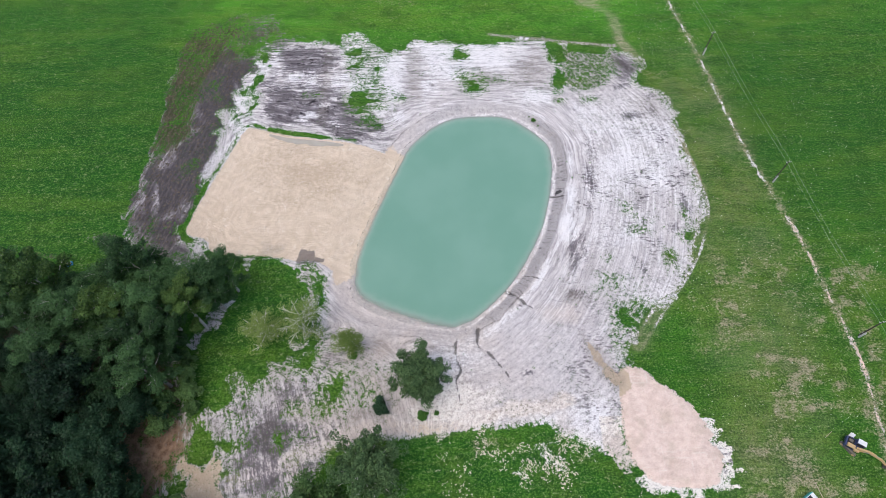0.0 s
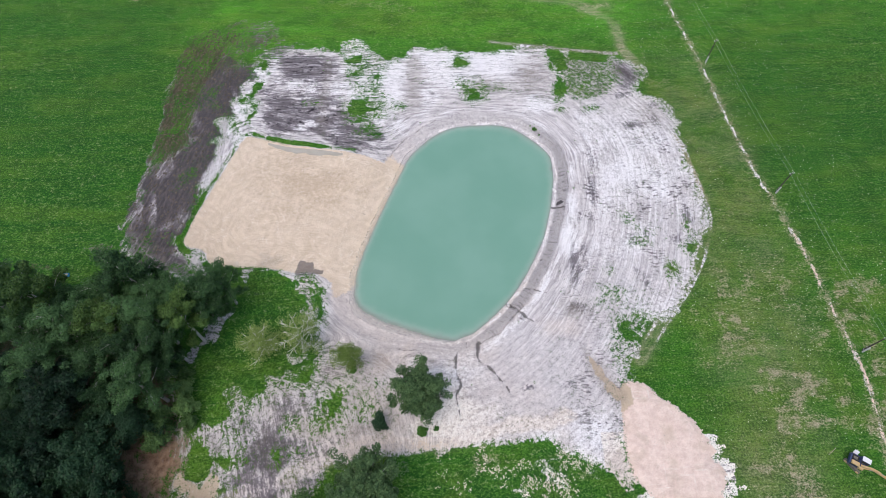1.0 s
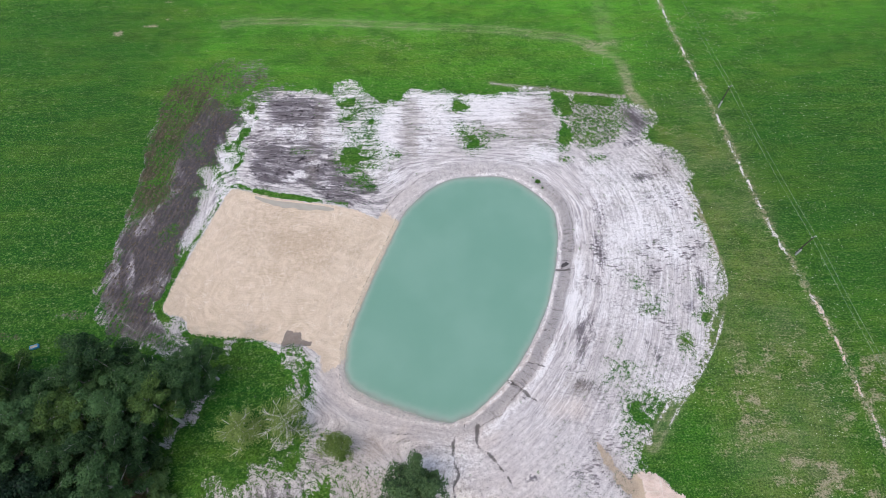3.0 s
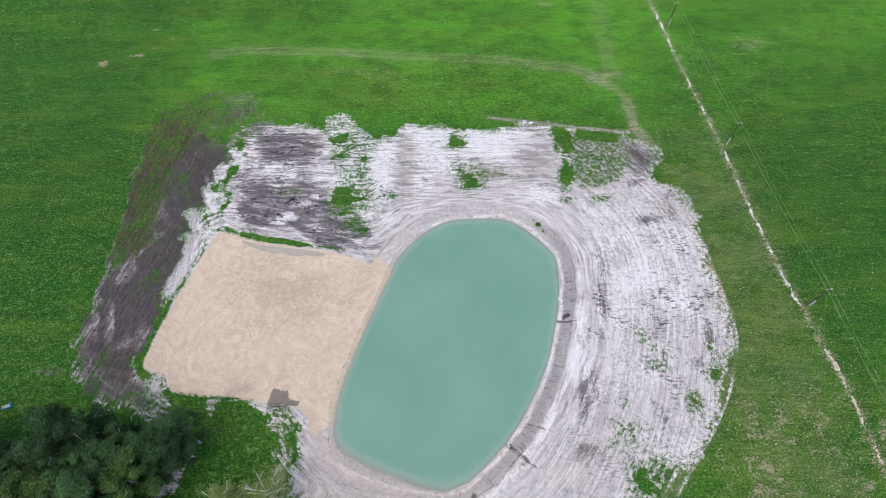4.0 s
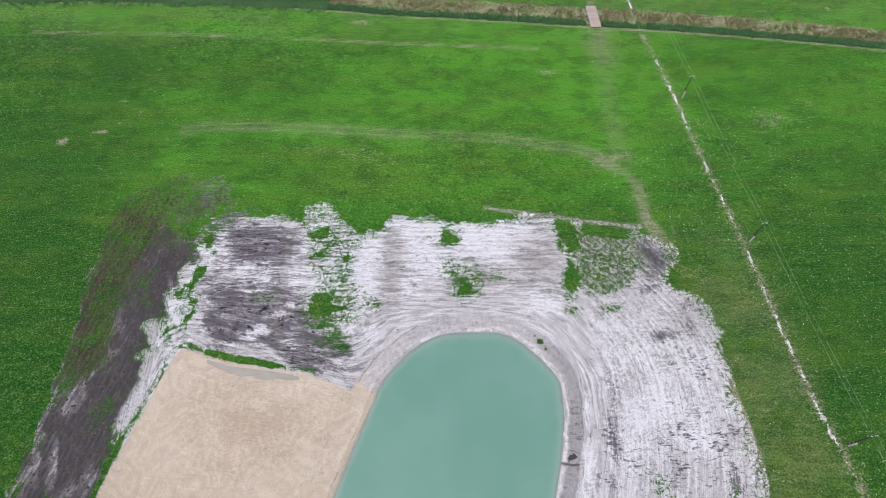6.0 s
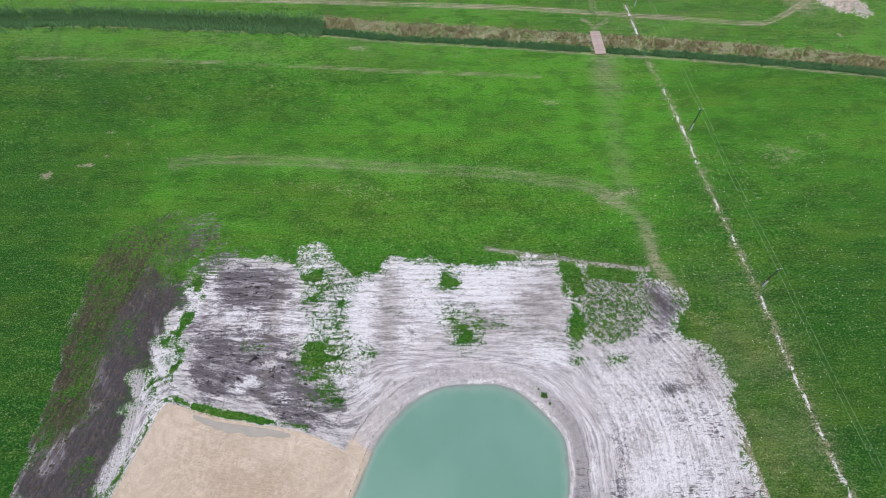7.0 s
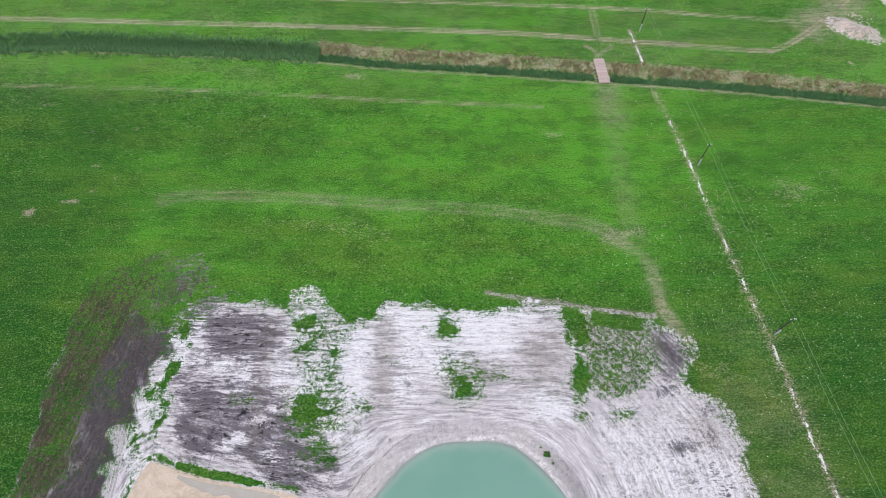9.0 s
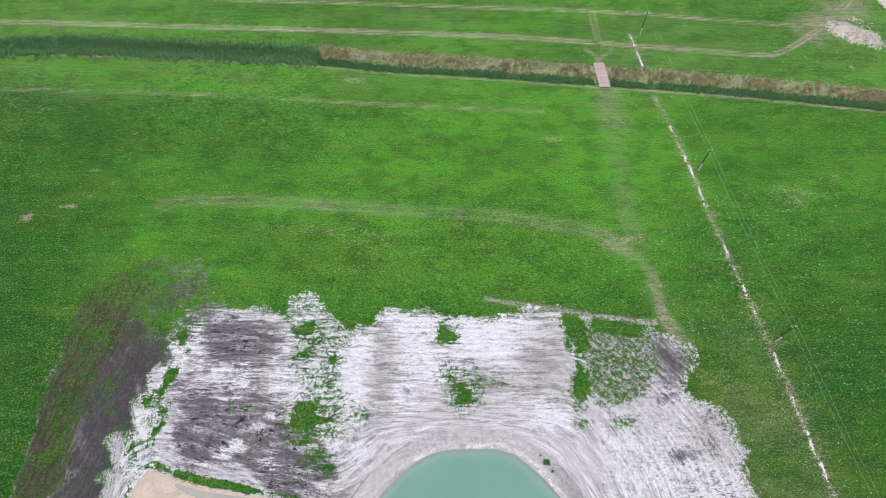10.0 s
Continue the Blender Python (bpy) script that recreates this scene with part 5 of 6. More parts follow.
def level_of(field, x, y):
    i, j = np.clip(np.searchsorted(GX, x), 0, NX - 1), np.clip(np.searchsorted(GY, y), 0, NY - 1)
    return field.reshape(NY, NX)[j, i]


# ---- helpers for things ----
def mesh_of(name, verts, faces, material, smooth=False):
    mesh = bpy.data.meshes.new(name)
    mesh.from_pydata([tuple(map(float, v)) for v in verts], [], [tuple(map(int, f)) for f in faces])
    mesh.materials.append(material)
    if smooth:
        mesh.shade_smooth()
    mesh.update()
    return mesh


def part(name, data, material, parent, label=""):
    """One mesh under a thing or a part: data is a bmesh, or a mesh."""
    if isinstance(data, bmesh.types.BMesh):
        mesh = bpy.data.meshes.new(name)
        data.to_mesh(mesh)
        data.free()
        mesh.materials.append(material)
        data = mesh
    ob = new(name, data)
    ob.parent = parent
    return tagged(ob, label)


def box(bm, size, at=(0, 0, 0), turn=(0, 0, 0), bevel=0.0, taper=1.0):
    """A block, bevelled and narrowed towards its top, added to a bmesh."""
    made = bmesh.ops.create_cube(bm, size=1.0)["verts"]
    for v in made:
        k = taper if v.co.z > 0 else 1.0
        v.co = Vector((v.co.x * size[0] * k, v.co.y * size[1] * k, v.co.z * size[2]))
    if bevel:
        edges = list({e for v in made for e in v.link_edges})
        got = bmesh.ops.bevel(bm, geom=edges, offset=bevel, segments=2, affect="EDGES", profile=0.6)
        made = list({v for f in got["faces"] for v in f.verts} | {v for v in made if v.is_valid})
    m = pose(*at, *turn)
    for v in made:
        v.co = m @ v.co
    return bm


def rod(bm, a, b, ra, rb=None, sides=8):
    """A tapered round bar from a to b."""
    a, b, rb = Vector(a), Vector(b), ra if rb is None else rb
    way = b - a
    m = Matrix.Translation((a + b) / 2) @ way.to_track_quat("Z", "Y").to_matrix().to_4x4()
    bmesh.ops.create_cone(bm, cap_ends=True, segments=sides, radius1=ra, radius2=rb, depth=way.length, matrix=m)
    return bm


# ---- the pond ----
def pond_water():
    rim = pond_line * 1.0
    centre = rim.mean(0)
    rings, shallow, verts, faces = (1.02, 1.0, 0.985, 0.97, 0.95, 0.925, 0.895, 0.85, 0.75, 0.5, 0.2), [], [], []
    depth = (1.3, 1.1, 0.86, 0.66, 0.48, 0.31, 0.16, 0.05, 0, 0, 0)
    for scale, d in zip(rings, depth):
        for x, y in centre + (rim - centre) * scale:
            verts.append((x, y, -1.0))
            beach = 0.75 + 0.75 * float(ease(np.array(-x), -4, 12))
            shallow.append(min(d * beach if scale < 1 else d, 1.3))
    count = len(rim)
    for r in range(len(rings) - 1):
        for i in range(count):
            k = (i + 1) % count
            faces.append((r * count + i, r * count + k, (r + 1) * count + k, (r + 1) * count + i))
    verts.append((*centre, -1.0))
    shallow.append(0)
    last = (len(rings) - 1) * count
    faces += [(last + i, last + (i + 1) % count, len(verts) - 1) for i in range(count)]
    mesh = mesh_of("pond_water", verts, faces, WATER, True)
    mesh.attributes.new("shallow", "FLOAT", "POINT").data.foreach_set("value", np.array(shallow, np.float32))
    return tagged(new("pond_water", mesh), "milky turquoise pond water with a pale shallow rim", "water", kind="structure")


pond_water()


def puddle():
    """A shallow grey pool along the north rim of the sand."""
    line = smooth_line([(-41.0, 89.6), (-36.5, 88.3), (-32.0, 87.6), (-27.0, 86.9), (-23.0, 86.0)], False, 10)
    verts, faces = [], []
    for k, (x, y) in enumerate(line):
        wide = 0.25 + 1.0 * math.sin(math.pi * k / (len(line) - 1)) * (0.6 + 0.8 * float(lattice(np.array(k * 1.0), np.array(2.0), 2.5, 3)))
        top = float(max(height(x, y), height(x, y - wide))) + 0.03
        verts += [(x, y + 0.35, 0.0), (x, y - wide, 0.0), (x, y - wide / 2, top)]
    level = sorted(v[2] for v in verts[2::3])[len(line) // 2] + 0.02
    verts = [(x, y, level) for x, y, z in verts]
    for k in range(len(line) - 1):
        a, b = 3 * k, 3 * k + 3
        faces += [(a, a + 2, b + 2, b), (a + 2, a + 1, b + 1, b + 2)]
    tagged(new("puddle", mesh_of("puddle", verts, faces, PUDDLE, True)), "shallow grey rain puddle along the rim of the sand", "water", kind="structure")


puddle()


# ---- trees ----
def tube(path, radii, sides, verts, faces):
    """A tapered, bent stem through a few points."""
    path, first = [Vector(p) for p in path], len(verts)
    for k, p in enumerate(path):
        way = (path[min(k + 1, len(path) - 1)] - path[max(k - 1, 0)]).normalized()
        side = way.cross(Vector((0.31, 0.95, 0.05))).normalized()
        other = way.cross(side)
        for s in range(sides):
            a = 2 * math.pi * s / sides
            verts.append(p + float(radii[k]) * (math.cos(a) * side + math.sin(a) * other))
    for k in range(len(path) - 1):
        for s in range(sides):
            a, b = first + k * sides + s, first + k * sides + (s + 1) % sides
            faces.append((a, b, b + sides, a + sides))
    faces.append([first + (len(path) - 1) * sides + s for s in range(sides)])


def leaves(points, outward, size, r, droop=0.0):
    """Small diamond leaves with a slight fold at the points, tilted every way but mostly to the sky."""
    n = len(points)
    normal = 0.75 * outward + r.normal(0, 0.62, (n, 3)) + (0, 0, 0.55)
    normal /= np.linalg.norm(normal, axis=1)[:, None]
    along = np.cross(normal, r.normal(0, 1, (n, 3)))
    along /= np.linalg.norm(along, axis=1)[:, None] + 1e-9
    along[:, 2] -= droop
    across = np.cross(normal, along)
    s = size * r.uniform(0.65, 1.35, (n, 1))
    quad = np.stack([points - along * s, points + across * s * 0.55 + normal * s * 0.18, points + along * s, points - across * s * 0.55 + normal * s * 0.18], 1)
    return quad.reshape(-1, 3), np.arange(4 * n).reshape(n, 4)


def crown_mesh(name, clumps, per, spread, size, material, r, centre, droop=0.0):
    points, outs = [], []
    for c in clumps:
        k = int(per * r.uniform(0.6, 1.4))
        p = r.normal(0, 1, (k, 3))
        p /= np.linalg.norm(p, axis=1)[:, None]
        p *= (r.uniform(0.15, 1.0, (k, 1)) ** 0.5) * spread * r.uniform(0.7, 1.3)
        p[:, 2] *= 0.62
        out = p + 0.5 * (c - centre) / (np.linalg.norm(c - centre) + 1e-6) * spread
        points.append(c + p)
        outs.append(out / (np.linalg.norm(out, axis=1)[:, None] + 1e-6))
    v, f = leaves(np.concatenate(points), np.concatenate(outs), size, r, droop)
    mesh = bpy.data.meshes.new(name)
    mesh.vertices.add(len(v))
    mesh.vertices.foreach_set("co", v.astype(np.float32).ravel())
    mesh.loops.add(f.size)
    mesh.loops.foreach_set("vertex_index", f.astype(np.int32).ravel())
    mesh.polygons.add(len(f))
    mesh.polygons.foreach_set("loop_start", np.arange(0, f.size, 4, dtype=np.int32))
    mesh.update(calc_edges=True)
    mesh.materials.append(material)
    return mesh


def tree(name, tall, base, wide, seed, bark, leaf, limbs=9, per=110, size=0.26, spread=1.15, clumps=6, top=0.9, droop=0.0, label="", category="tree", even=False):
    """A tree on the origin: a bent tapered trunk with limbs, and a crown of leaf clumps that hang on the limbs."""
    r = np.random.RandomState(seed)
    holder = tagged(new(name), label, category)
    verts, faces, knots = [], [], []
    lean = r.uniform(-0.5, 0.5, 2) * tall / 16
    stem = [(lean[0] * t * t + 0.12 * math.sin(5 * t + seed), lean[1] * t * t + 0.12 * math.cos(4 * t + seed), tall * top * t) for t in np.linspace(0, 1, 7)]
    thick = 0.016 * tall
    tube(stem, [thick * (1.25 - 1.15 * t) for t in np.linspace(0, 1, 7)], 8, verts, faces)
    centre = np.array((lean[0] * 0.4, lean[1] * 0.4, (base + tall) / 2))
    for k in range(limbs):
        t = base / tall + (0.88 - base / tall) * (k + 0.3) / limbs
        at = np.array([np.interp(t / top, np.linspace(0, 1, 7), [p[i] for p in stem]) for i in range(3)])
        turn = 2.4 * k + r.uniform(-0.4, 0.4)
        far = (t - base / tall) / (1 - base / tall)
        reach = wide * (0.45 + 0.62 * math.sin(math.pi * min(0.97, 0.22 + 0.72 * far))) * (r.uniform(0.86, 1.08) if even else r.uniform(0.62, 1.22))
        end = at + (reach * math.cos(turn), reach * math.sin(turn), (tall - base) * r.uniform(0.10, 0.26))
        mid = (at + end) / 2 + (0, 0, -0.08 * reach)
        tube([at, mid, end], [max(thick * 0.45 * (1.15 - t), 0.09 if bark is DEAD_BARK else 0), max(thick * 0.3 * (1.15 - t), 0.07 if bark is DEAD_BARK else 0), 0.03], 5, verts, faces)
        for j in range(clumps):
            s = 0.38 + 0.66 * (j + r.uniform(0, 1)) / clumps
            p = at + (end - at) * s + r.normal(0, 1, 3) * (0.17 * wide, 0.17 * wide, 0.10 * wide)
            knots.append(p)
            if bark is DEAD_BARK or r.rand() < 0.55:
                stout = 1.7 if bark is DEAD_BARK else 1.0
                tube([at + (end - at) * s * 0.8, p], [0.045 * stout, 0.02 * stout], 3, verts, faces)
    for j in range(clumps + 3):
        knots.append(np.array(stem[-1]) + r.normal(0, 1, 3) * (0.28 * wide, 0.28 * wide, 0.10 * tall * 0.6))
    part("trunk", mesh_of("trunk", verts, faces, bark, True), bark, holder)
    part("crown", crown_mesh("crown", knots, per, spread, size, leaf, r, centre, droop), leaf, holder)
    return holder


def stand(first, spots):
    """Sets a tree at the first of some spots and copies of it at the others: x, y, turn, scale."""
    for k, (x, y, turn, scale) in enumerate(spots):
        m = pose(x, y, height(x, y) - 0.05, 0, 0, turn) @ Matrix.Scale(scale, 4)
        if k:
            copy_thing(first, m)
        else:
            first.matrix_basis = m


BIRCH = "tall birch with pale trunk and loose olive green crown"
birch_a = tagged(tree("birch_tree", 18.5, 5.5, 3.9, 11, BIRCH_BARK, LEAF_BIRCH, 12, 185, 0.155, 1.05, 6, 0.93, 0.25, BIRCH), group="birches of the wood")
birch_b = tagged(tree("birch_tree", 17.0, 4.5, 4.1, 12, BIRCH_BARK, LEAF_BIRCH, 12, 185, 0.155, 1.1, 6, 0.93, 0.25, BIRCH), group="birches of the wood")
birch_c = tagged(tree("birch_tree", 17.5, 6.0, 3.6, 13, BIRCH_BARK, LEAF_OLIVE, 11, 180, 0.155, 1.0, 6, 0.93, 0.3,
                      "tall birch with yellowish green loose crown"), group="birches of the wood")
DEEP = "broad deciduous tree with dense dark green crown"
broad_a = tagged(tree("broadleaf_tree", 16.0, 4.0, 4.4, 21, BARK, LEAF_DARK, 12, 165, 0.22, 1.3, 6, 0.85, 0, DEEP), group="broadleaf trees of the wood")
broad_b = tagged(tree("broadleaf_tree", 15.0, 3.5, 4.8, 22, BARK, LEAF_DARK, 12, 165, 0.22, 1.35, 6, 0.85, 0, DEEP), group="broadleaf trees of the wood")
broad_c = tagged(tree("broadleaf_tree", 13.5, 3.0, 4.0, 23, BARK, LEAF_MID, 11, 165, 0.21, 1.2, 6, 0.85, 0,
                      "deciduous tree with mid green full crown"), group="broadleaf trees of the wood")


def wood():
    """Trees of the wood on a jittered grid: birches along the north, dark broadleaf trees in the south."""
    r = np.random.RandomState(5)
    rows = {k: [] for k in "abcdef"}
    for iy, y in enumerate(np.arange(3.0, 53.0, 5.1)):
        for x in np.arange(-89.0, -38.0, 5.7):
            px, py = x + 2.85 * (iy % 2) + r.uniform(-1.6, 1.6), y + r.uniform(-1.5, 1.5)
            edge = np.interp(py, (0, 8, 12, 20, 24, 31, 36, 41, 45, 50), (-50, -51, -54.5, -54, -51.5, -50, -49, -46, -43, -41))
            top = np.interp(px, (-90, -70, -56, -45), (47.5, 49.5, 50.5, 51))
            pick, turn, scale = r.rand(), r.uniform(0, 360), r.uniform(0.68, 1.16)
            if px > edge or py > top:
                continue
            if py > np.interp(px, (-90, -75, -60, -50), (36, 33, 28, 26)) + 1.5 * math.sin(px * 0.3):
                key = "a" if pick < 0.45 else "b" if pick < 0.8 else "c"
            else:
                key = "d" if pick < 0.45 else "e" if pick < 0.8 else "f"
            rows[key].append((px, py, turn, scale))
    for k, (px, py) in enumerate([(-41.4, 48.4), (-43.4, 44.8), (-46.2, 40.6), (-48.8, 36.6)]):
        rows["abca"[k]].append((px, py, 70 * k, 0.82 + 0.04 * k))
    for k, (px, py) in enumerate([(-54.5, 15.0), (-51.5, 10.8), (-47.6, 6.2)]):
        rows["dfe"[k]].append((px, py, 110 * k, 0.85 - 0.1 * k))
    for key, first in zip("abcdef", (birch_a, birch_b, birch_c, broad_a, broad_b, broad_c)):
        stand(first, rows[key])


wood()

# trees and bushes that stand alone
stand(tree("willow_tree", 12.5, 2.0, 3.7, 31, BARK, LEAF_WILLOW, 26, 150, 0.18, 0.95, 6, 0.9, 0,
           "round leafy green tree beside the pond bank", even=True), [(-4.2, 28.0, 0, 1.0)])
stand(tree("willow_tree", 13.0, 2.0, 4.6, 32, BIRCH_BARK, LEAF_WILLOW, 26, 150, 0.185, 1.0, 6, 0.9, 0,
           "broad green tree with pale branches showing", even=True), [(-12.6, 13.2, 40, 1.0)])
stand(tree("willow_tree", 11.0, 1.5, 4.7, 33, BARK, LEAF_FRESH, 22, 165, 0.18, 1.05, 6, 0.9, 0,
           "wide light green tree with a loose crown", even=True), [(-21.0, 6.8, 10, 1.0), (-43.5, 4.0, 100, 1.05)])
stand(tree("young_birch", 9.0, 0.8, 3.0, 34, DEAD_BARK, LEAF_SPARSE, 19, 38, 0.11, 1.0, 6, 0.95, 0.2,
           "half-bare young tree with silvery twigs and few leaves"), [(-26.2, 39.2, 0, 1.15)])
stand(tree("young_birch", 8.0, 0.8, 2.8, 35, DEAD_BARK, LEAF_SPARSE, 15, 70, 0.11, 1.0, 6, 0.95, 0.2,
           "thin yellowish green young birch in grass"), [(-33.6, 38.0, 70, 1.15)])
stand(tree("young_birch", 6.5, 0.6, 1.9, 36, DEAD_BARK, LEAF_SPARSE, 12, 110, 0.11, 0.8, 5, 0.95, 0.2,
           "bushy yellowish green young tree at the bank"), [(-17.6, 35.2, 20, 1.15)])


def bush(tall, wide, seed, leaf, label, per=60, size=0.17):
    return tree("bush", tall, 0.15, wide, seed, BARK, leaf, 7, per, size, 0.42 * wide, 4, 0.8, 0, label, "bush")


GREEN_BUSH = "dense round dark green bush on bare soil"
stand(bush(3.6, 1.25, 41, LEAF_DARK, GREEN_BUSH, 90), [(-11.6, 24.0, 0, 1.0)])
stand(bush(1.3, 0.8, 42, WEED, "low bright green bush on bare soil"), [(-4.2, 22.6, 0, 1.0), (-1.6, 23.2, 90, 0.5), (-17.2, 34.0, 30, 0.8)])
stand(bush(1.6, 0.9, 43, WEED, "small green bush at the water's edge"), [(22.6, 92.6, 0, 0.5), (23.6, 91.2, 80, 0.42), (21.7, 93.8, 150, 0.36)])
stand(bush(4.5, 1.9, 44, LEAF_FRESH, "tall green bush at the edge of the wood", 80, 0.2),
      [(-46.5, 27.5, 0, 1.0), (-47.5, 30.5, 60, 0.9), (-45.2, 24.8, 120, 0.7), (-49.8, 25.5, 200, 1.1), (-48.5, 34.0, 250, 0.8), (-50.5, 21.5, 20, 1.0)])


# ---- plants and stones that nobody could count ----
def scattered(name, x, y, shape, material, label, category, sink=0.02, seed=1, low=0.7, high=1.3, z=None):
    """Many copies of a small shape, turned and scaled at random, in one mesh."""
    r = np.random.RandomState(seed)
    base, faces = np.array(shape[0], float), np.array(shape[1])
    n = len(x)
    z = heights(x, y) - sink if z is None else z
    turn, scale = r.uniform(0, 2 * math.pi, n), r.uniform(low, high, n)
    c, s = np.cos(turn)[:, None], np.sin(turn)[:, None]
    v = base[None] * scale[:, None, None] * r.uniform(0.75, 1.25, (n, 1, 3))
    v = np.stack([v[:, :, 0] * c - v[:, :, 1] * s + x[:, None], v[:, :, 0] * s + v[:, :, 1] * c + y[:, None], v[:, :, 2] + z[:, None]], -1)
    f = (faces[None] + (np.arange(n) * len(base))[:, None, None]).reshape(-1, faces.shape[1])
    mesh = bpy.data.meshes.new(name)
    v = v.reshape(-1, 3)
    mesh.vertices.add(len(v))
    mesh.vertices.foreach_set("co", v.astype(np.float32).ravel())
    mesh.loops.add(f.size)
    mesh.loops.foreach_set("vertex_index", f.astype(np.int32).ravel())
    mesh.polygons.add(len(f))
    mesh.polygons.foreach_set("loop_start", np.arange(0, f.size, faces.shape[1], dtype=np.int32))
    mesh.update(calc_edges=True)
    mesh.materials.append(material)
    return tagged(new(name, mesh), label, category, kind="stuff")


def tuft_shape(blades, tall, wide, seed):
    r, verts, faces = np.random.RandomState(seed), [], []
    for k in range(blades):
        a = 2 * math.pi * k / blades + r.uniform(-0.3, 0.3)
        b = 0.12 * wide + 0.25 * wide * r.rand()
        x, y = b * math.cos(a), b * math.sin(a)
        out, h, w = wide * r.uniform(0.5, 1.0), tall * r.uniform(0.6, 1.0), 0.16 * wide + 0.03
        n = len(verts)
        verts += [(x - w * math.sin(a), y + w * math.cos(a), 0), (x + w * math.sin(a), y - w * math.cos(a), 0), (x + out * math.cos(a), y + out * math.sin(a), h)]
        faces.append((n, n + 1, n + 2))
    return verts, faces


def lump_shape(size):
    s = size
    return ([(-s, -s * 0.7, 0), (s, -s * 0.8, 0), (s * 0.9, s * 0.7, 0), (-s * 0.8, s, 0), (-s * 0.5, -s * 0.4, s * 0.8), (s * 0.5, -s * 0.3, s * 0.9), (s * 0.4, s * 0.4, s * 0.7), (-s * 0.4, s * 0.5, s)],
            [(0, 1, 5, 4), (1, 2, 6, 5), (2, 3, 7, 6), (3, 0, 4, 7), (4, 5, 6, 7)])


def along(line, count, spread, r, low=-1e9, high=1e9):
    """Random places beside a line."""
    steps = np.hypot(*np.diff(line, axis=0).T)
    run = np.concatenate([[0], np.cumsum(steps)])
    s = r.uniform(0, run[-1], count)
    x, y = np.interp(s, run, line[:, 0]), np.interp(s, run, line[:, 1])
    x, y = x + r.normal(0, 1, count) * spread, y + r.normal(0, 1, count) * spread
    keep = (x > low) & (x < high)
    return x[keep], y[keep]


def plants():
    r = np.random.RandomState(9)
    # weeds on the bare ground, thickest where the green patches fray
    x, y = r.uniform(-72, 58, 90000), r.uniform(6, 126, 90000)
    g, b, d = level_of(green, x, y), level_of(bare, x, y), level_of(to_pond, x, y)
    sandy = level_of(to_sand, x, y)
    keep = (d > 3) & (sandy > 0.6) & (level_of(tan, x, y) < 0.3) & (b > 0.25) & (r.rand(len(x)) < 0.003 + 0.4 * np.clip(g - 0.15, 0, 1))
    scattered("weeds", x[keep], y[keep], tuft_shape(7, 0.22, 0.26, 1), WEED, "low green weeds spread over bare silt", "weeds", 0.02, 2)
    # dark clods on the ploughed strip
    x, y = r.uniform(-75, -35, 40000), r.uniform(60, 132, 40000)
    keep = r.rand(len(x)) < 0.22 * np.clip(level_of(np.maximum(brown, band * 0.8), x, y) - 0.3, 0, 1) * (level_of(bare, x, y) > 0.35)
    scattered("clods", x[keep], y[keep], lump_shape(0.17), CLOD, "dark clods of turned turf and soil", "soil", 0.06, 3, 0.5, 1.6)
    # rubble along the trench, on the spoil heap's rim and on the mound
    x, y = along(trench_line, 4200, 0.26, r)
    keep = (level_of(trench, x, y) > 0.35) & (y > -10) | (r.rand(len(x)) < 0.08)
    clay_part = keep & (y < 62) & (r.rand(len(x)) < 0.45)
    keep = keep & (y >= 62)
    scattered("trench_rubble", x[keep], y[keep], lump_shape(0.095), SHORE, "white lumps of silt along the filled trench", "rubble", 0.05, 4, 0.5, 1.6)
    scattered("trench_clay", x[clay_part], y[clay_part], lump_shape(0.10), STONE, "pinkish lumps of clay along the filled trench", "rubble", 0.05, 4, 0.5, 1.6)
    u, w = r.normal(0, 3.4, 190), r.normal(0, 1.5, 190)
    x, y = 119.5 + 0.8 * u + 0.6 * w, 203.6 - 0.6 * u + 0.8 * w
    scattered("mound_rubble", x, y, lump_shape(0.11), STONE, "pale rubble on a low mound", "rubble", 0.06, 5, 0.4, 1.5)
    u = r.uniform(-6, 8, 70)
    x, y = 124.5 + 0.45 * u * (u < 0) + 0.9 * r.normal(0, 1, 70), 206.0 - 0.75 * u + 0.8 * r.normal(0, 1, 70)
    scattered("field_stones", x, y, lump_shape(0.24), STONE, "pale field stones beside the mound", "stones", 0.12, 6, 0.4, 1.6)
    # cream flecks of silt thrown over the grass south of the site, and round the spoil heap
    x, y = r.uniform(-2, 34, 30000), r.uniform(4, 22, 30000)
    thick = ease(cloud(x * 0.9, y, 3.2, 74, 4), 0.50, 0.72) * (0.25 + 0.75 * ease(cloud(x, y, 0.8, 75, 2), 0.4, 0.6)) * ease(y + 0.25 * x, 8, 17)
    keep = (r.rand(len(x)) < 0.5 * thick) & (level_of(bare, x, y) < 0.6)
    scattered("silt_flecks", x[keep], y[keep], (np.array(lump_shape(0.10)[0]) * (1.6, 0.8, 0.5), lump_shape(0.10)[1]), SILT_CLOD, "cream flecks of silt lying in the grass", "silt", 0.0, 15, 0.3, 1.15)
    # washed white lumps along the steep shore
    x, y = along(np.concatenate([pond_line, pond_line[:1]]), 5200, 0.32, r)
    d = level_of(to_pond, x, y)
    keep = (d > 0.15) & (d < 0.9) & (x > -2) & (x + 0.6 * y > 34) & (cloud(x, y, 2.5, 17) > 0.53)
    scattered("shore_lumps", x[keep], y[keep], lump_shape(0.11), SHORE, "washed white lumps of silt along the shore", "rubble", 0.04, 14, 0.5, 1.9)
    # flower heads in the meadow
    x, y = along(trench_line, 900, 6.0, r)
    far = r.uniform(0, 1, (2, 2600))
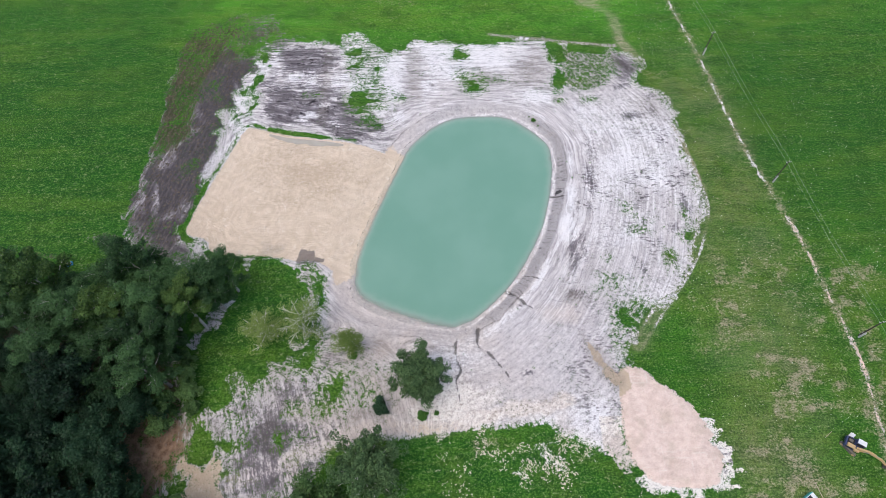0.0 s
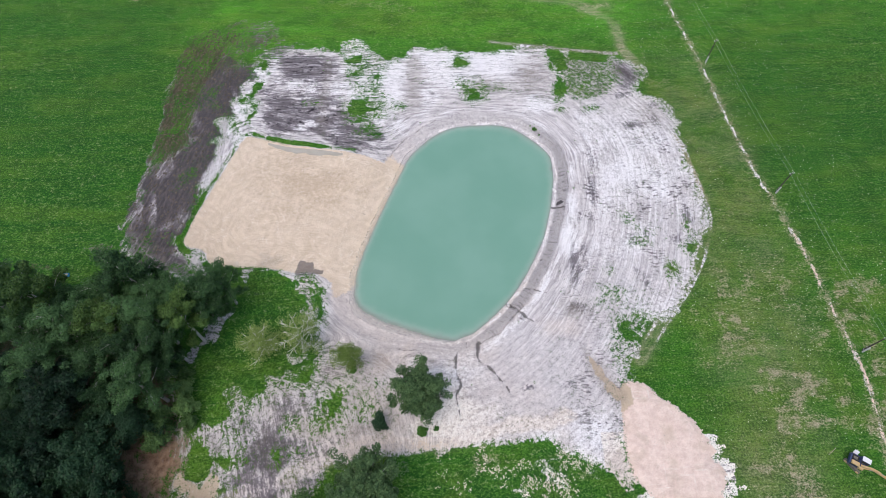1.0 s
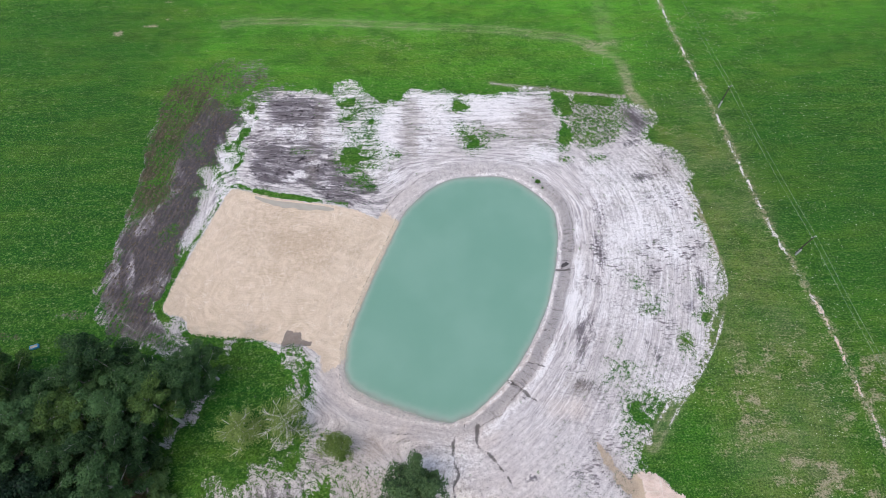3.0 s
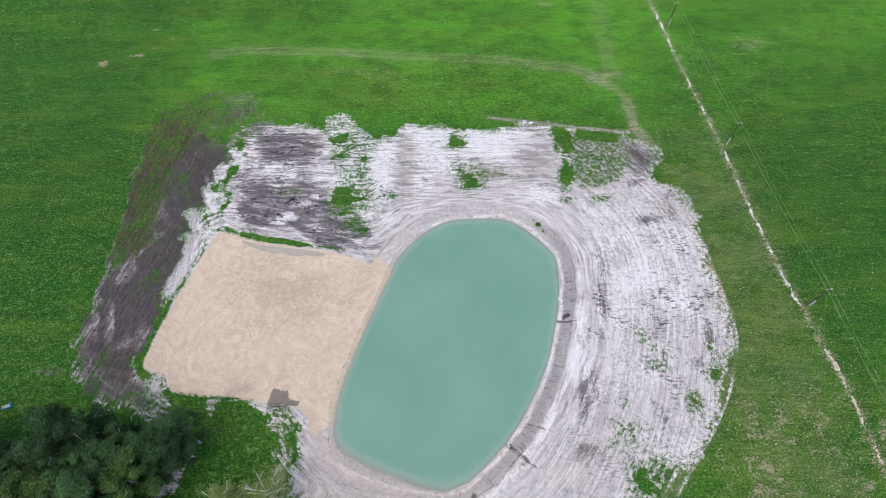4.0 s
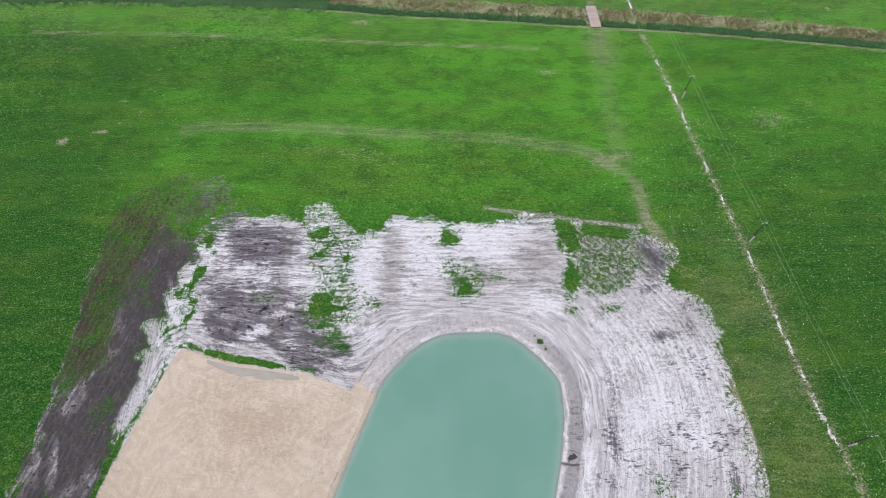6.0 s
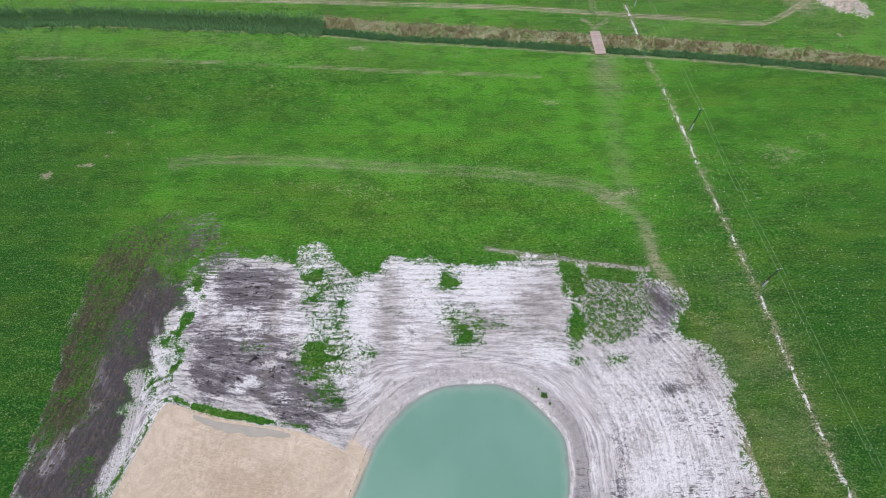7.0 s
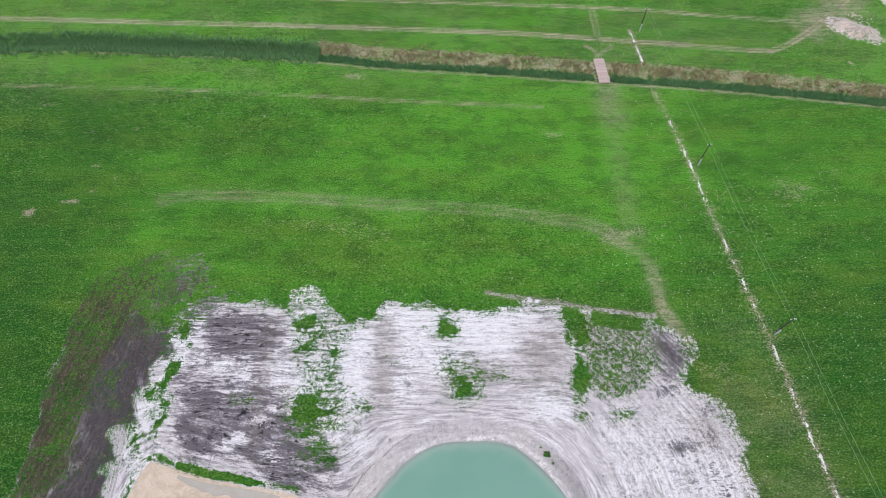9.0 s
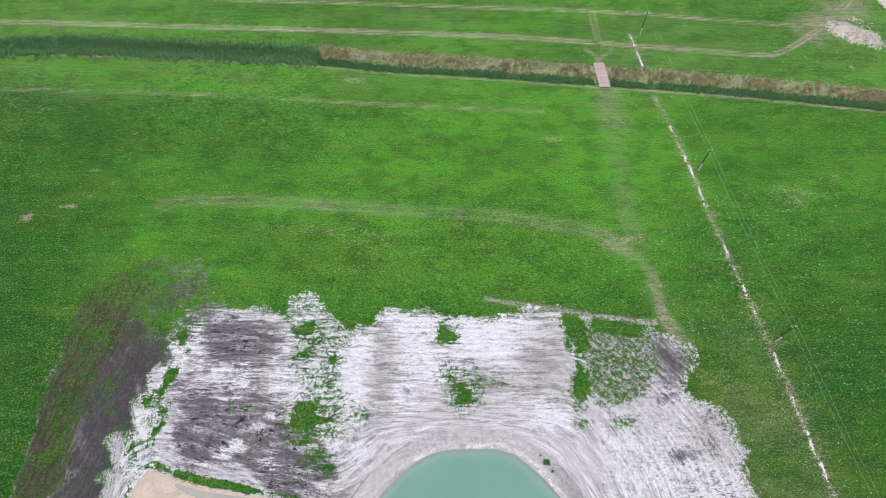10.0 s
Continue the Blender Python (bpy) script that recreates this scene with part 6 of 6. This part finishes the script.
    x, y = np.concatenate([x, 40 + 55 * far[0]]), np.concatenate([y, 20 + 135 * far[1]])
    keep = (level_of(bare, x, y) < 0.3) & (cloud(x, y, 8.0, 3) > 0.47) & (y > 4)
    head = ([(-0.06, -0.05, 0.3), (0.06, -0.05, 0.28), (0.07, 0.05, 0.32), (-0.05, 0.06, 0.3), (0, 0, 0)], [(0, 1, 2, 3), (0, 4, 1, 1), (2, 4, 3, 3)])
    scattered("flowers", x[keep], y[keep], (head[0][:4], head[1][:1]), PETAL, "small pale flower heads in the grass", "flowers", 0.0, 7, 0.5, 1.3)


plants()


def ditch_plants():
    """Reeds in the ditch: a broad bed in the west, a narrow belt with dry sedge further east."""
    r = np.random.RandomState(10)
    blade = tuft_shape(6, 1.0, 0.35, 4)
    bx, by = along(ditch_line, 60000, 1.75, r, -135, -28)
    keep = (r.rand(len(bx)) < ease(cloud(bx, by, 6.0, 5), 0.2, 0.5)) | (bx > -85)
    bx, by = bx[keep], by[keep]
    tall = 1.3 + 0.9 * cloud(bx, by, 4.0, 6)
    scattered("reed_bed", bx, by, tuft_shape(5, 1.15, 0.7, 4), REED, "tall dense bluish green reeds in a ditch", "reeds", 0.1, 11, 0.7, 1.15)
    line = ditch_line + (0, -1.3)
    x, y = along(line, 46000, 0.75, r, -28, 150)
    keep = r.rand(len(x)) < 0.35 + ease(cloud(x, y, 5.0, 7), 0.3, 0.6)
    keep &= ~((x > 44.6) & (x < 49.2))
    scattered("reed_belt", x[keep], y[keep], tuft_shape(5, 0.85, 0.6, 5), REED, "narrow belt of green reeds along a ditch", "reeds", 0.1, 12, 0.6, 1.1)
    x, y = along(ditch_line + (0, 2.4), 20000, 1.3, r, -28, 150)
    keep = (r.rand(len(x)) < 0.25 + ease(cloud(x, y, 4.0, 8), 0.35, 0.65)) & ~((x > 44.6) & (x < 49.2))
    scattered("dry_sedge", x[keep], y[keep], tuft_shape(5, 0.5, 0.4, 6), SEDGE, "dry brown sedge on the ditch side", "sedge", 0.05, 13, 0.6, 1.2)


ditch_plants()


# ---- the footbridge over the ditch ----
def bridge():
    holder = tagged(new("bridge"), "plain pinkish board bridge over the reed ditch", "bridge")
    holder.matrix_basis = pose(46.98, 187.85, 0, 0, 0, 1.6)
    top, long, wide = 0.32, 9.0, 2.85
    for x in (-1.15, 0.0, 1.15):
        bm = box(bmesh.new(), (0.22, long + 0.3, 0.28), (x, 0, top - 0.19), bevel=0.02)
        part("beam", bm, WOOD_BEAM, holder)
    for y in (-2.4, 1.1):
        bm = box(bmesh.new(), (wide + 1.0, 0.18, 0.2), (0, y, top - 0.43), bevel=0.02)
        part("cross_beam", bm, CONCRETE, holder, "pale crossbeam whose ends stick out")
        for x in (-1.6, 1.6):
            part("pile", rod(bmesh.new(), (x, y, -1.8), (x, y, top - 0.53), 0.11), WOOD_BEAM, holder)
    count = 44
    step = long / count
    bm = box(bmesh.new(), (wide, step - 0.015, 0.05), bevel=0.008)
    board = part("board", bm, WOOD_DECK, holder).data
    r = np.random.RandomState(3)
    first = True
    for k in range(count):
        ob = bpy.data.objects["board"] if first else new("board", board)
        first = False
        ob.parent = holder
        ob.matrix_basis = pose(r.uniform(-0.03, 0.03), -long / 2 + (k + 0.5) * step, top - 0.022 + r.uniform(0, 0.012), 0, 0, r.uniform(-0.3, 0.3))


bridge()


# ---- the power line ----
POLES = [(60.0, 203.9), (64.6, 156.6), (69.3, 114.6), (74.4, 73.0), (79.2, 36.2), (84.0, -1.0), (55.2, 250.0)]
TALL = 7.0
line_way = Vector((4.9, -40.0, 0)).normalized()
line_side = Vector((-line_way.y, line_way.x, 0))


def power_pole(x, y):
    holder = tagged(new("power_pole"), "dark wooden power pole on a pale concrete stub", "pole", "poles of the line")
    holder.matrix_basis = pose(x, y, height(x, y), 0, 0, math.degrees(math.atan2(line_side.y, line_side.x)))
    part("shaft", rod(bmesh.new(), (0, 0, 0.25), (0.03, 0.02, TALL), 0.15, 0.10, 10), WOOD_POLE, holder)
    part("stub", box(bmesh.new(), (0.26, 0.30, 2.6), (0, -0.27, 0.95), bevel=0.03, taper=0.9), CONCRETE, holder, "pale concrete stub")
    for z in (0.7, 1.7):
        bm = bmesh.new()
        box(bm, (0.36, 0.62, 0.06), (0, -0.12, z), bevel=0.01)
        part("strap", bm, STEEL, holder)
    arm = part("crossarm", box(bmesh.new(), (1.1, 0.10, 0.10), (0.03, 0.02, TALL - 0.28), bevel=0.012), STEEL, holder)
    for s in (-0.5, 0.5, 0.0):
        bm = bmesh.new()
        z = TALL - 0.2 if s else TALL + 0.02
        rod(bm, (0.03 + s, 0.02, z), (0.03 + s, 0.02, z + 0.12), 0.07, 0.055, 10)
        rod(bm, (0.03 + s, 0.02, z + 0.12), (0.03 + s, 0.02, z + 0.2), 0.045, 0.06, 10)
        part("insulator", bm, PORCELAIN, arm if s else holder, "white insulator")


for spot in POLES:
    power_pole(*spot)


def wires():
    order = sorted(POLES, key=lambda p: -p[1])
    for (ax, ay), (bx, by) in zip(order, order[1:]):
        for s in (-0.5, 0.5):
            a = Vector((ax, ay, height(ax, ay) + TALL - 0.02)) + line_side * s
            b = Vector((bx, by, height(bx, by) + TALL - 0.02)) + line_side * s
            path = [a.lerp(b, t) - Vector((0, 0, 4 * 0.55 * t * (1 - t))) for t in np.linspace(0, 1, 13)]
            verts, faces = [], []
            tube(path, [0.011] * 13, 5, verts, faces)
            wire = new("wire", mesh_of("wire", verts, faces, WIRE, True))
            tagged(wire, "thin pale power wire between two poles", "wire", "wires of the line")


wires()


# ---- the excavator ----
def excavator(x, y, track_turn, house_turn):
    holder = tagged(new("excavator"), "crawler excavator with yellow arm, blue cab and white hood", "excavator")
    holder.matrix_basis = pose(x, y, height(x, y) - 0.02, 0, 0, track_turn) @ Matrix.Scale(0.84, 4)
    for side in (-1, 1):
        bm = bmesh.new()
        long, tall, wide = 3.5, 0.78, 0.5
        ring = []
        for k in range(28):
            a = 2 * math.pi * k / 28
            px = (long / 2 - tall / 2) * (1 if math.cos(a) > 0 else -1) + tall / 2 * math.cos(a)
            ring.append((px, tall / 2 + tall / 2 * math.sin(a)))
        for w in (-wide / 2, wide / 2):
            for px, pz in ring:
                bm.verts.new((px, side * 1.0 + w, pz))
        bm.verts.ensure_lookup_table()
        for k in range(28):
            j = (k + 1) % 28
            bm.faces.new((bm.verts[k], bm.verts[j], bm.verts[28 + j], bm.verts[28 + k]))
        bm.faces.new([bm.verts[k] for k in range(27, -1, -1)])
        bm.faces.new([bm.verts[28 + k] for k in range(28)])
        bmesh.ops.recalc_face_normals(bm, faces=bm.faces)
        belt = part("track", bm, TRACK_STEEL, holder, "muddy steel crawler track")
        plate = box(bmesh.new(), (0.13, 0.54, 0.05), bevel=0.01)
        shared = None
        for k in range(19):
            at = pose(-1.5 + k * 3.0 / 18, side * 1.0, tall + 0.015)
            if shared is None:
                ob = part("track_plate", plate, TRACK_STEEL, belt)
                shared = ob.data
            else:
                ob = part("track_plate", shared, TRACK_STEEL, belt)
            ob.matrix_basis = at
        for px in (-1.3, 1.3):
            bm = bmesh.new()
            rod(bm, (px, side * 1.0 - 0.27, tall / 2), (px, side * 1.0 + 0.27, tall / 2), 0.3, sides=14)
            part("track_wheel", bm, YELLOW, belt)
    part("undercarriage", box(bmesh.new(), (1.7, 1.6, 0.4), (0, 0, 0.58), bevel=0.06), TRACK_STEEL, holder)
    part("slew_ring", rod(bmesh.new(), (0, 0, 0.75), (0, 0, 0.98), 0.62, sides=24), DARK_RUBBER, holder)
    turn = house_turn - track_turn
    spin = pose(0, 0, 0, 0, 0, turn)

    def on_house(name, bm, material, label="", parent=None):
        bmesh.ops.transform(bm, matrix=spin, verts=bm.verts)
        return part(name, bm, material, parent or holder, label)

    on_house("platform", box(bmesh.new(), (2.7, 2.1, 0.22), (-0.2, 0, 1.08), bevel=0.05), BLUE)
    on_house("counterweight", box(bmesh.new(), (0.36, 2.1, 0.8), (-1.6, 0, 1.5), bevel=0.12), BLUE, "dark blue counterweight")
    bay = on_house("engine_bay", box(bmesh.new(), (1.5, 2.1, 0.5), (-0.72, 0.05, 1.42), bevel=0.04), DARK_RUBBER, "dark open engine bay")
    on_house("engine_block", box(bmesh.new(), (0.75, 0.55, 0.35), (-0.85, 0.45, 1.8), bevel=0.06), TRACK_STEEL, "", bay)
    on_house("side_cover", box(bmesh.new(), (1.5, 0.8, 0.35), (-0.6, -0.6, 1.82), bevel=0.06), YELLOW, "dusty yellow cover", bay)
    on_house("side_cover", box(bmesh.new(), (1.5, 0.1, 0.75), (-0.72, 1.12, 1.55), bevel=0.03), BLUE, "dark blue cover", bay)
    on_house("open_flap", box(bmesh.new(), (0.95, 0.06, 0.9), (-1.0, 1.55, 2.0), (-35, 0, 0), bevel=0.02), WHITE_PAINT, "raised white hood flap", bay)
    on_house("exhaust", rod(bmesh.new(), (-1.2, -0.2, 1.7), (-1.2, -0.2, 2.35), 0.06), DARK_RUBBER, "", bay)
    on_house("tool_box", box(bmesh.new(), (0.9, 0.5, 0.55), (0.65, -0.92, 1.47), bevel=0.05), YELLOW)
    cab = on_house("cab", box(bmesh.new(), (1.75, 1.1, 1.6), (0.78, 0.68, 1.98), bevel=0.1, taper=0.95), BLUE, "dark blue cab")
    on_house("cab_roof", box(bmesh.new(), (1.62, 1.0, 0.09), (0.76, 0.68, 2.81), bevel=0.035), WHITE_PAINT, "white cab roof", cab)
    on_house("windscreen", box(bmesh.new(), (0.03, 0.9, 1.0), (1.655, 0.68, 2.15), (0, -3, 0)), CAB_GLASS, "", cab)
    for s in (0.125, 1.235):
        on_house("side_window", box(bmesh.new(), (1.2, 0.03, 0.75), (0.78, s, 2.25)), CAB_GLASS, "", cab)

    def beam(name, points, widths, thick, material, label=""):
        """A box beam that bends through points in the plane of the arm."""
        bm, rows = bmesh.new(), []
        for k, (px, pz) in enumerate(points):
            ax, az = points[min(k + 1, len(points) - 1)][0] - points[max(k - 1, 0)][0], points[min(k + 1, len(points) - 1)][1] - points[max(k - 1, 0)][1]
            size = math.hypot(ax, az)
            nx, nz = -az / size, ax / size
            h = widths[k] / 2
            rows.append([bm.verts.new((px + s * nx * h, w * thick / 2 - 0.3, pz + s * nz * h)) for s, w in ((-1, -1), (-1, 1), (1, 1), (1, -1))])
        for a, b in zip(rows, rows[1:]):
            for k in range(4):
                bm.faces.new((a[k], a[(k + 1) % 4], b[(k + 1) % 4], b[k]))
        bm.faces.new(rows[0][::-1])
        bm.faces.new(rows[-1])
        bmesh.ops.recalc_face_normals(bm, faces=bm.faces)
        return on_house(name, bm, material, label)

    boom = beam("boom", [(0.7, 1.35), (2.5, 2.35), (5.0, 1.95)], [0.5, 0.62, 0.34], 0.38, YELLOW, "dusty yellow bent boom")
    stick = beam("stick", [(4.6, 2.25), (5.3, 1.8), (6.7, 0.8)], [0.28, 0.44, 0.24], 0.3, YELLOW, "dusty yellow stick")
    for name, a, b, thick, owner in (("boom_cylinder", (1.2, 1.25), (2.5, 2.3), 0.09, boom), ("stick_cylinder", (2.7, 2.9), (4.5, 2.45), 0.08, boom), ("bucket_cylinder", (5.0, 2.3), (6.2, 1.55), 0.07, stick)):
        mid = (a[0] * 0.45 + b[0] * 0.55, a[1] * 0.45 + b[1] * 0.55)
        for s in ((-0.28, 0.28) if name == "boom_cylinder" else (0.0,)):
            cylinder = on_house(name, rod(bmesh.new(), (a[0], s - 0.3, a[1]), (mid[0], s - 0.3, mid[1]), thick), YELLOW, "", owner)
            on_house("piston_rod", rod(bmesh.new(), (mid[0], s - 0.3, mid[1]), (b[0], s - 0.3, b[1]), thick * 0.55), STEEL, "", owner)
    # the bucket: a curved shell with teeth
    bm, rows = bmesh.new(), []
    for k in range(9):
        a = math.radians(70 + 27 * k)
        rows.append([bm.verts.new((6.75 + 0.55 * math.cos(a), w, 0.55 + 0.5 * math.sin(a))) for w in (-0.8, 0.2)])
    for a, b in zip(rows, rows[1:]):
        bm.faces.new((a[0], a[1], b[1], b[0]))
    for w in (0, 1):
        bm.faces.new([r[w] for r in rows])
    bmesh.ops.solidify(bm, geom=bm.faces[:], thickness=0.05)
    bucket = on_house("bucket", bm, TRACK_STEEL, "grey steel bucket")
    for k in range(5):
        on_house("tooth", box(bmesh.new(), (0.25, 0.09, 0.07), (6.98, -0.72 + 0.21 * k, 0.1), (0, 35, 0), bevel=0.015), STEEL, "", bucket)


excavator(69.9, 16.2, -56, -34)


# ---- small things by the excavator and the wood ----
def trailer_box(x, y, turn):
    holder = tagged(new("plastic_tank"), "white plastic tank with dark side and teal rim on grass", "tank")
    holder.matrix_basis = pose(x, y, height(x, y), 0, 0, turn)
    part("tank_body", box(bmesh.new(), (1.7, 2.6, 1.2), (0, 0, 0.72), bevel=0.12), WHITE_PAINT, holder)
    part("side_panel", box(bmesh.new(), (0.9, 2.4, 0.06), (-0.36, 0, 1.335), bevel=0.02), DARK_RUBBER, holder, "dark panel")
    part("rim", box(bmesh.new(), (1.76, 0.12, 1.1), (0, 1.3, 0.72), bevel=0.03), TEAL, holder, "teal rim")
    part("skid", box(bmesh.new(), (1.5, 2.3, 0.14), (0, 0, 0.07), bevel=0.02), WOOD_BEAM, holder)


trailer_box(60.2, 7.4, 30)


def lying_rod(ax, ay, bx, by, material, label):
    a, b = Vector((ax, ay, height(ax, ay) + 0.05)), Vector((bx, by, height(bx, by) + 0.05))
    thing = tagged(new("rod"), label, "rod")
    mid = (a + b) / 2
    thing.matrix_basis = Matrix.Translation(mid)
    part("bar", rod(bmesh.new(), a - mid, b - mid, 0.05), material, thing)
    for end in (a, b):
        bm = bmesh.new()
        bmesh.ops.create_uvsphere(bm, u_segments=8, v_segments=6, radius=0.065, matrix=Matrix.Translation(end - mid))
        part("end_cap", bm, STEEL, thing)


lying_rod(66.2, 17.7, 67.7, 18.7, WOOD_BEAM, "pale wooden pole lying on the grass")
lying_rod(61.9, 10.6, 62.6, 7.0, WOOD_DECK, "long pale rod lying on the grass")


def trough(x, y, turn):
    """A light blue plastic drinking trough with a hollow inside."""
    holder = tagged(new("trough"), "light blue plastic water trough on grass", "trough")
    holder.matrix_basis = pose(x, y, height(x, y), 0, 0, turn)
    bm = bmesh.new()
    box(bm, (1.5, 0.7, 0.06), (0, 0, 0.1))
    for s in (-1, 1):
        box(bm, (1.5, 0.06, 0.5), (0, s * 0.35, 0.32), (s * 6, 0, 0), bevel=0.02)
        box(bm, (0.06, 0.7, 0.5), (s * 0.75, 0, 0.32), (0, -s * 6, 0), bevel=0.02)
    part("basin", bm, TROUGH_BLUE, holder)
    part("water", box(bmesh.new(), (1.42, 0.62, 0.01), (0, 0, 0.42)), PUDDLE, holder)
    for s in (-0.55, 0.55):
        part("foot", box(bmesh.new(), (0.16, 0.6, 0.08), (s, 0, 0.04), bevel=0.02), TROUGH_BLUE, holder)


trough(-78.0, 55.2, 20)
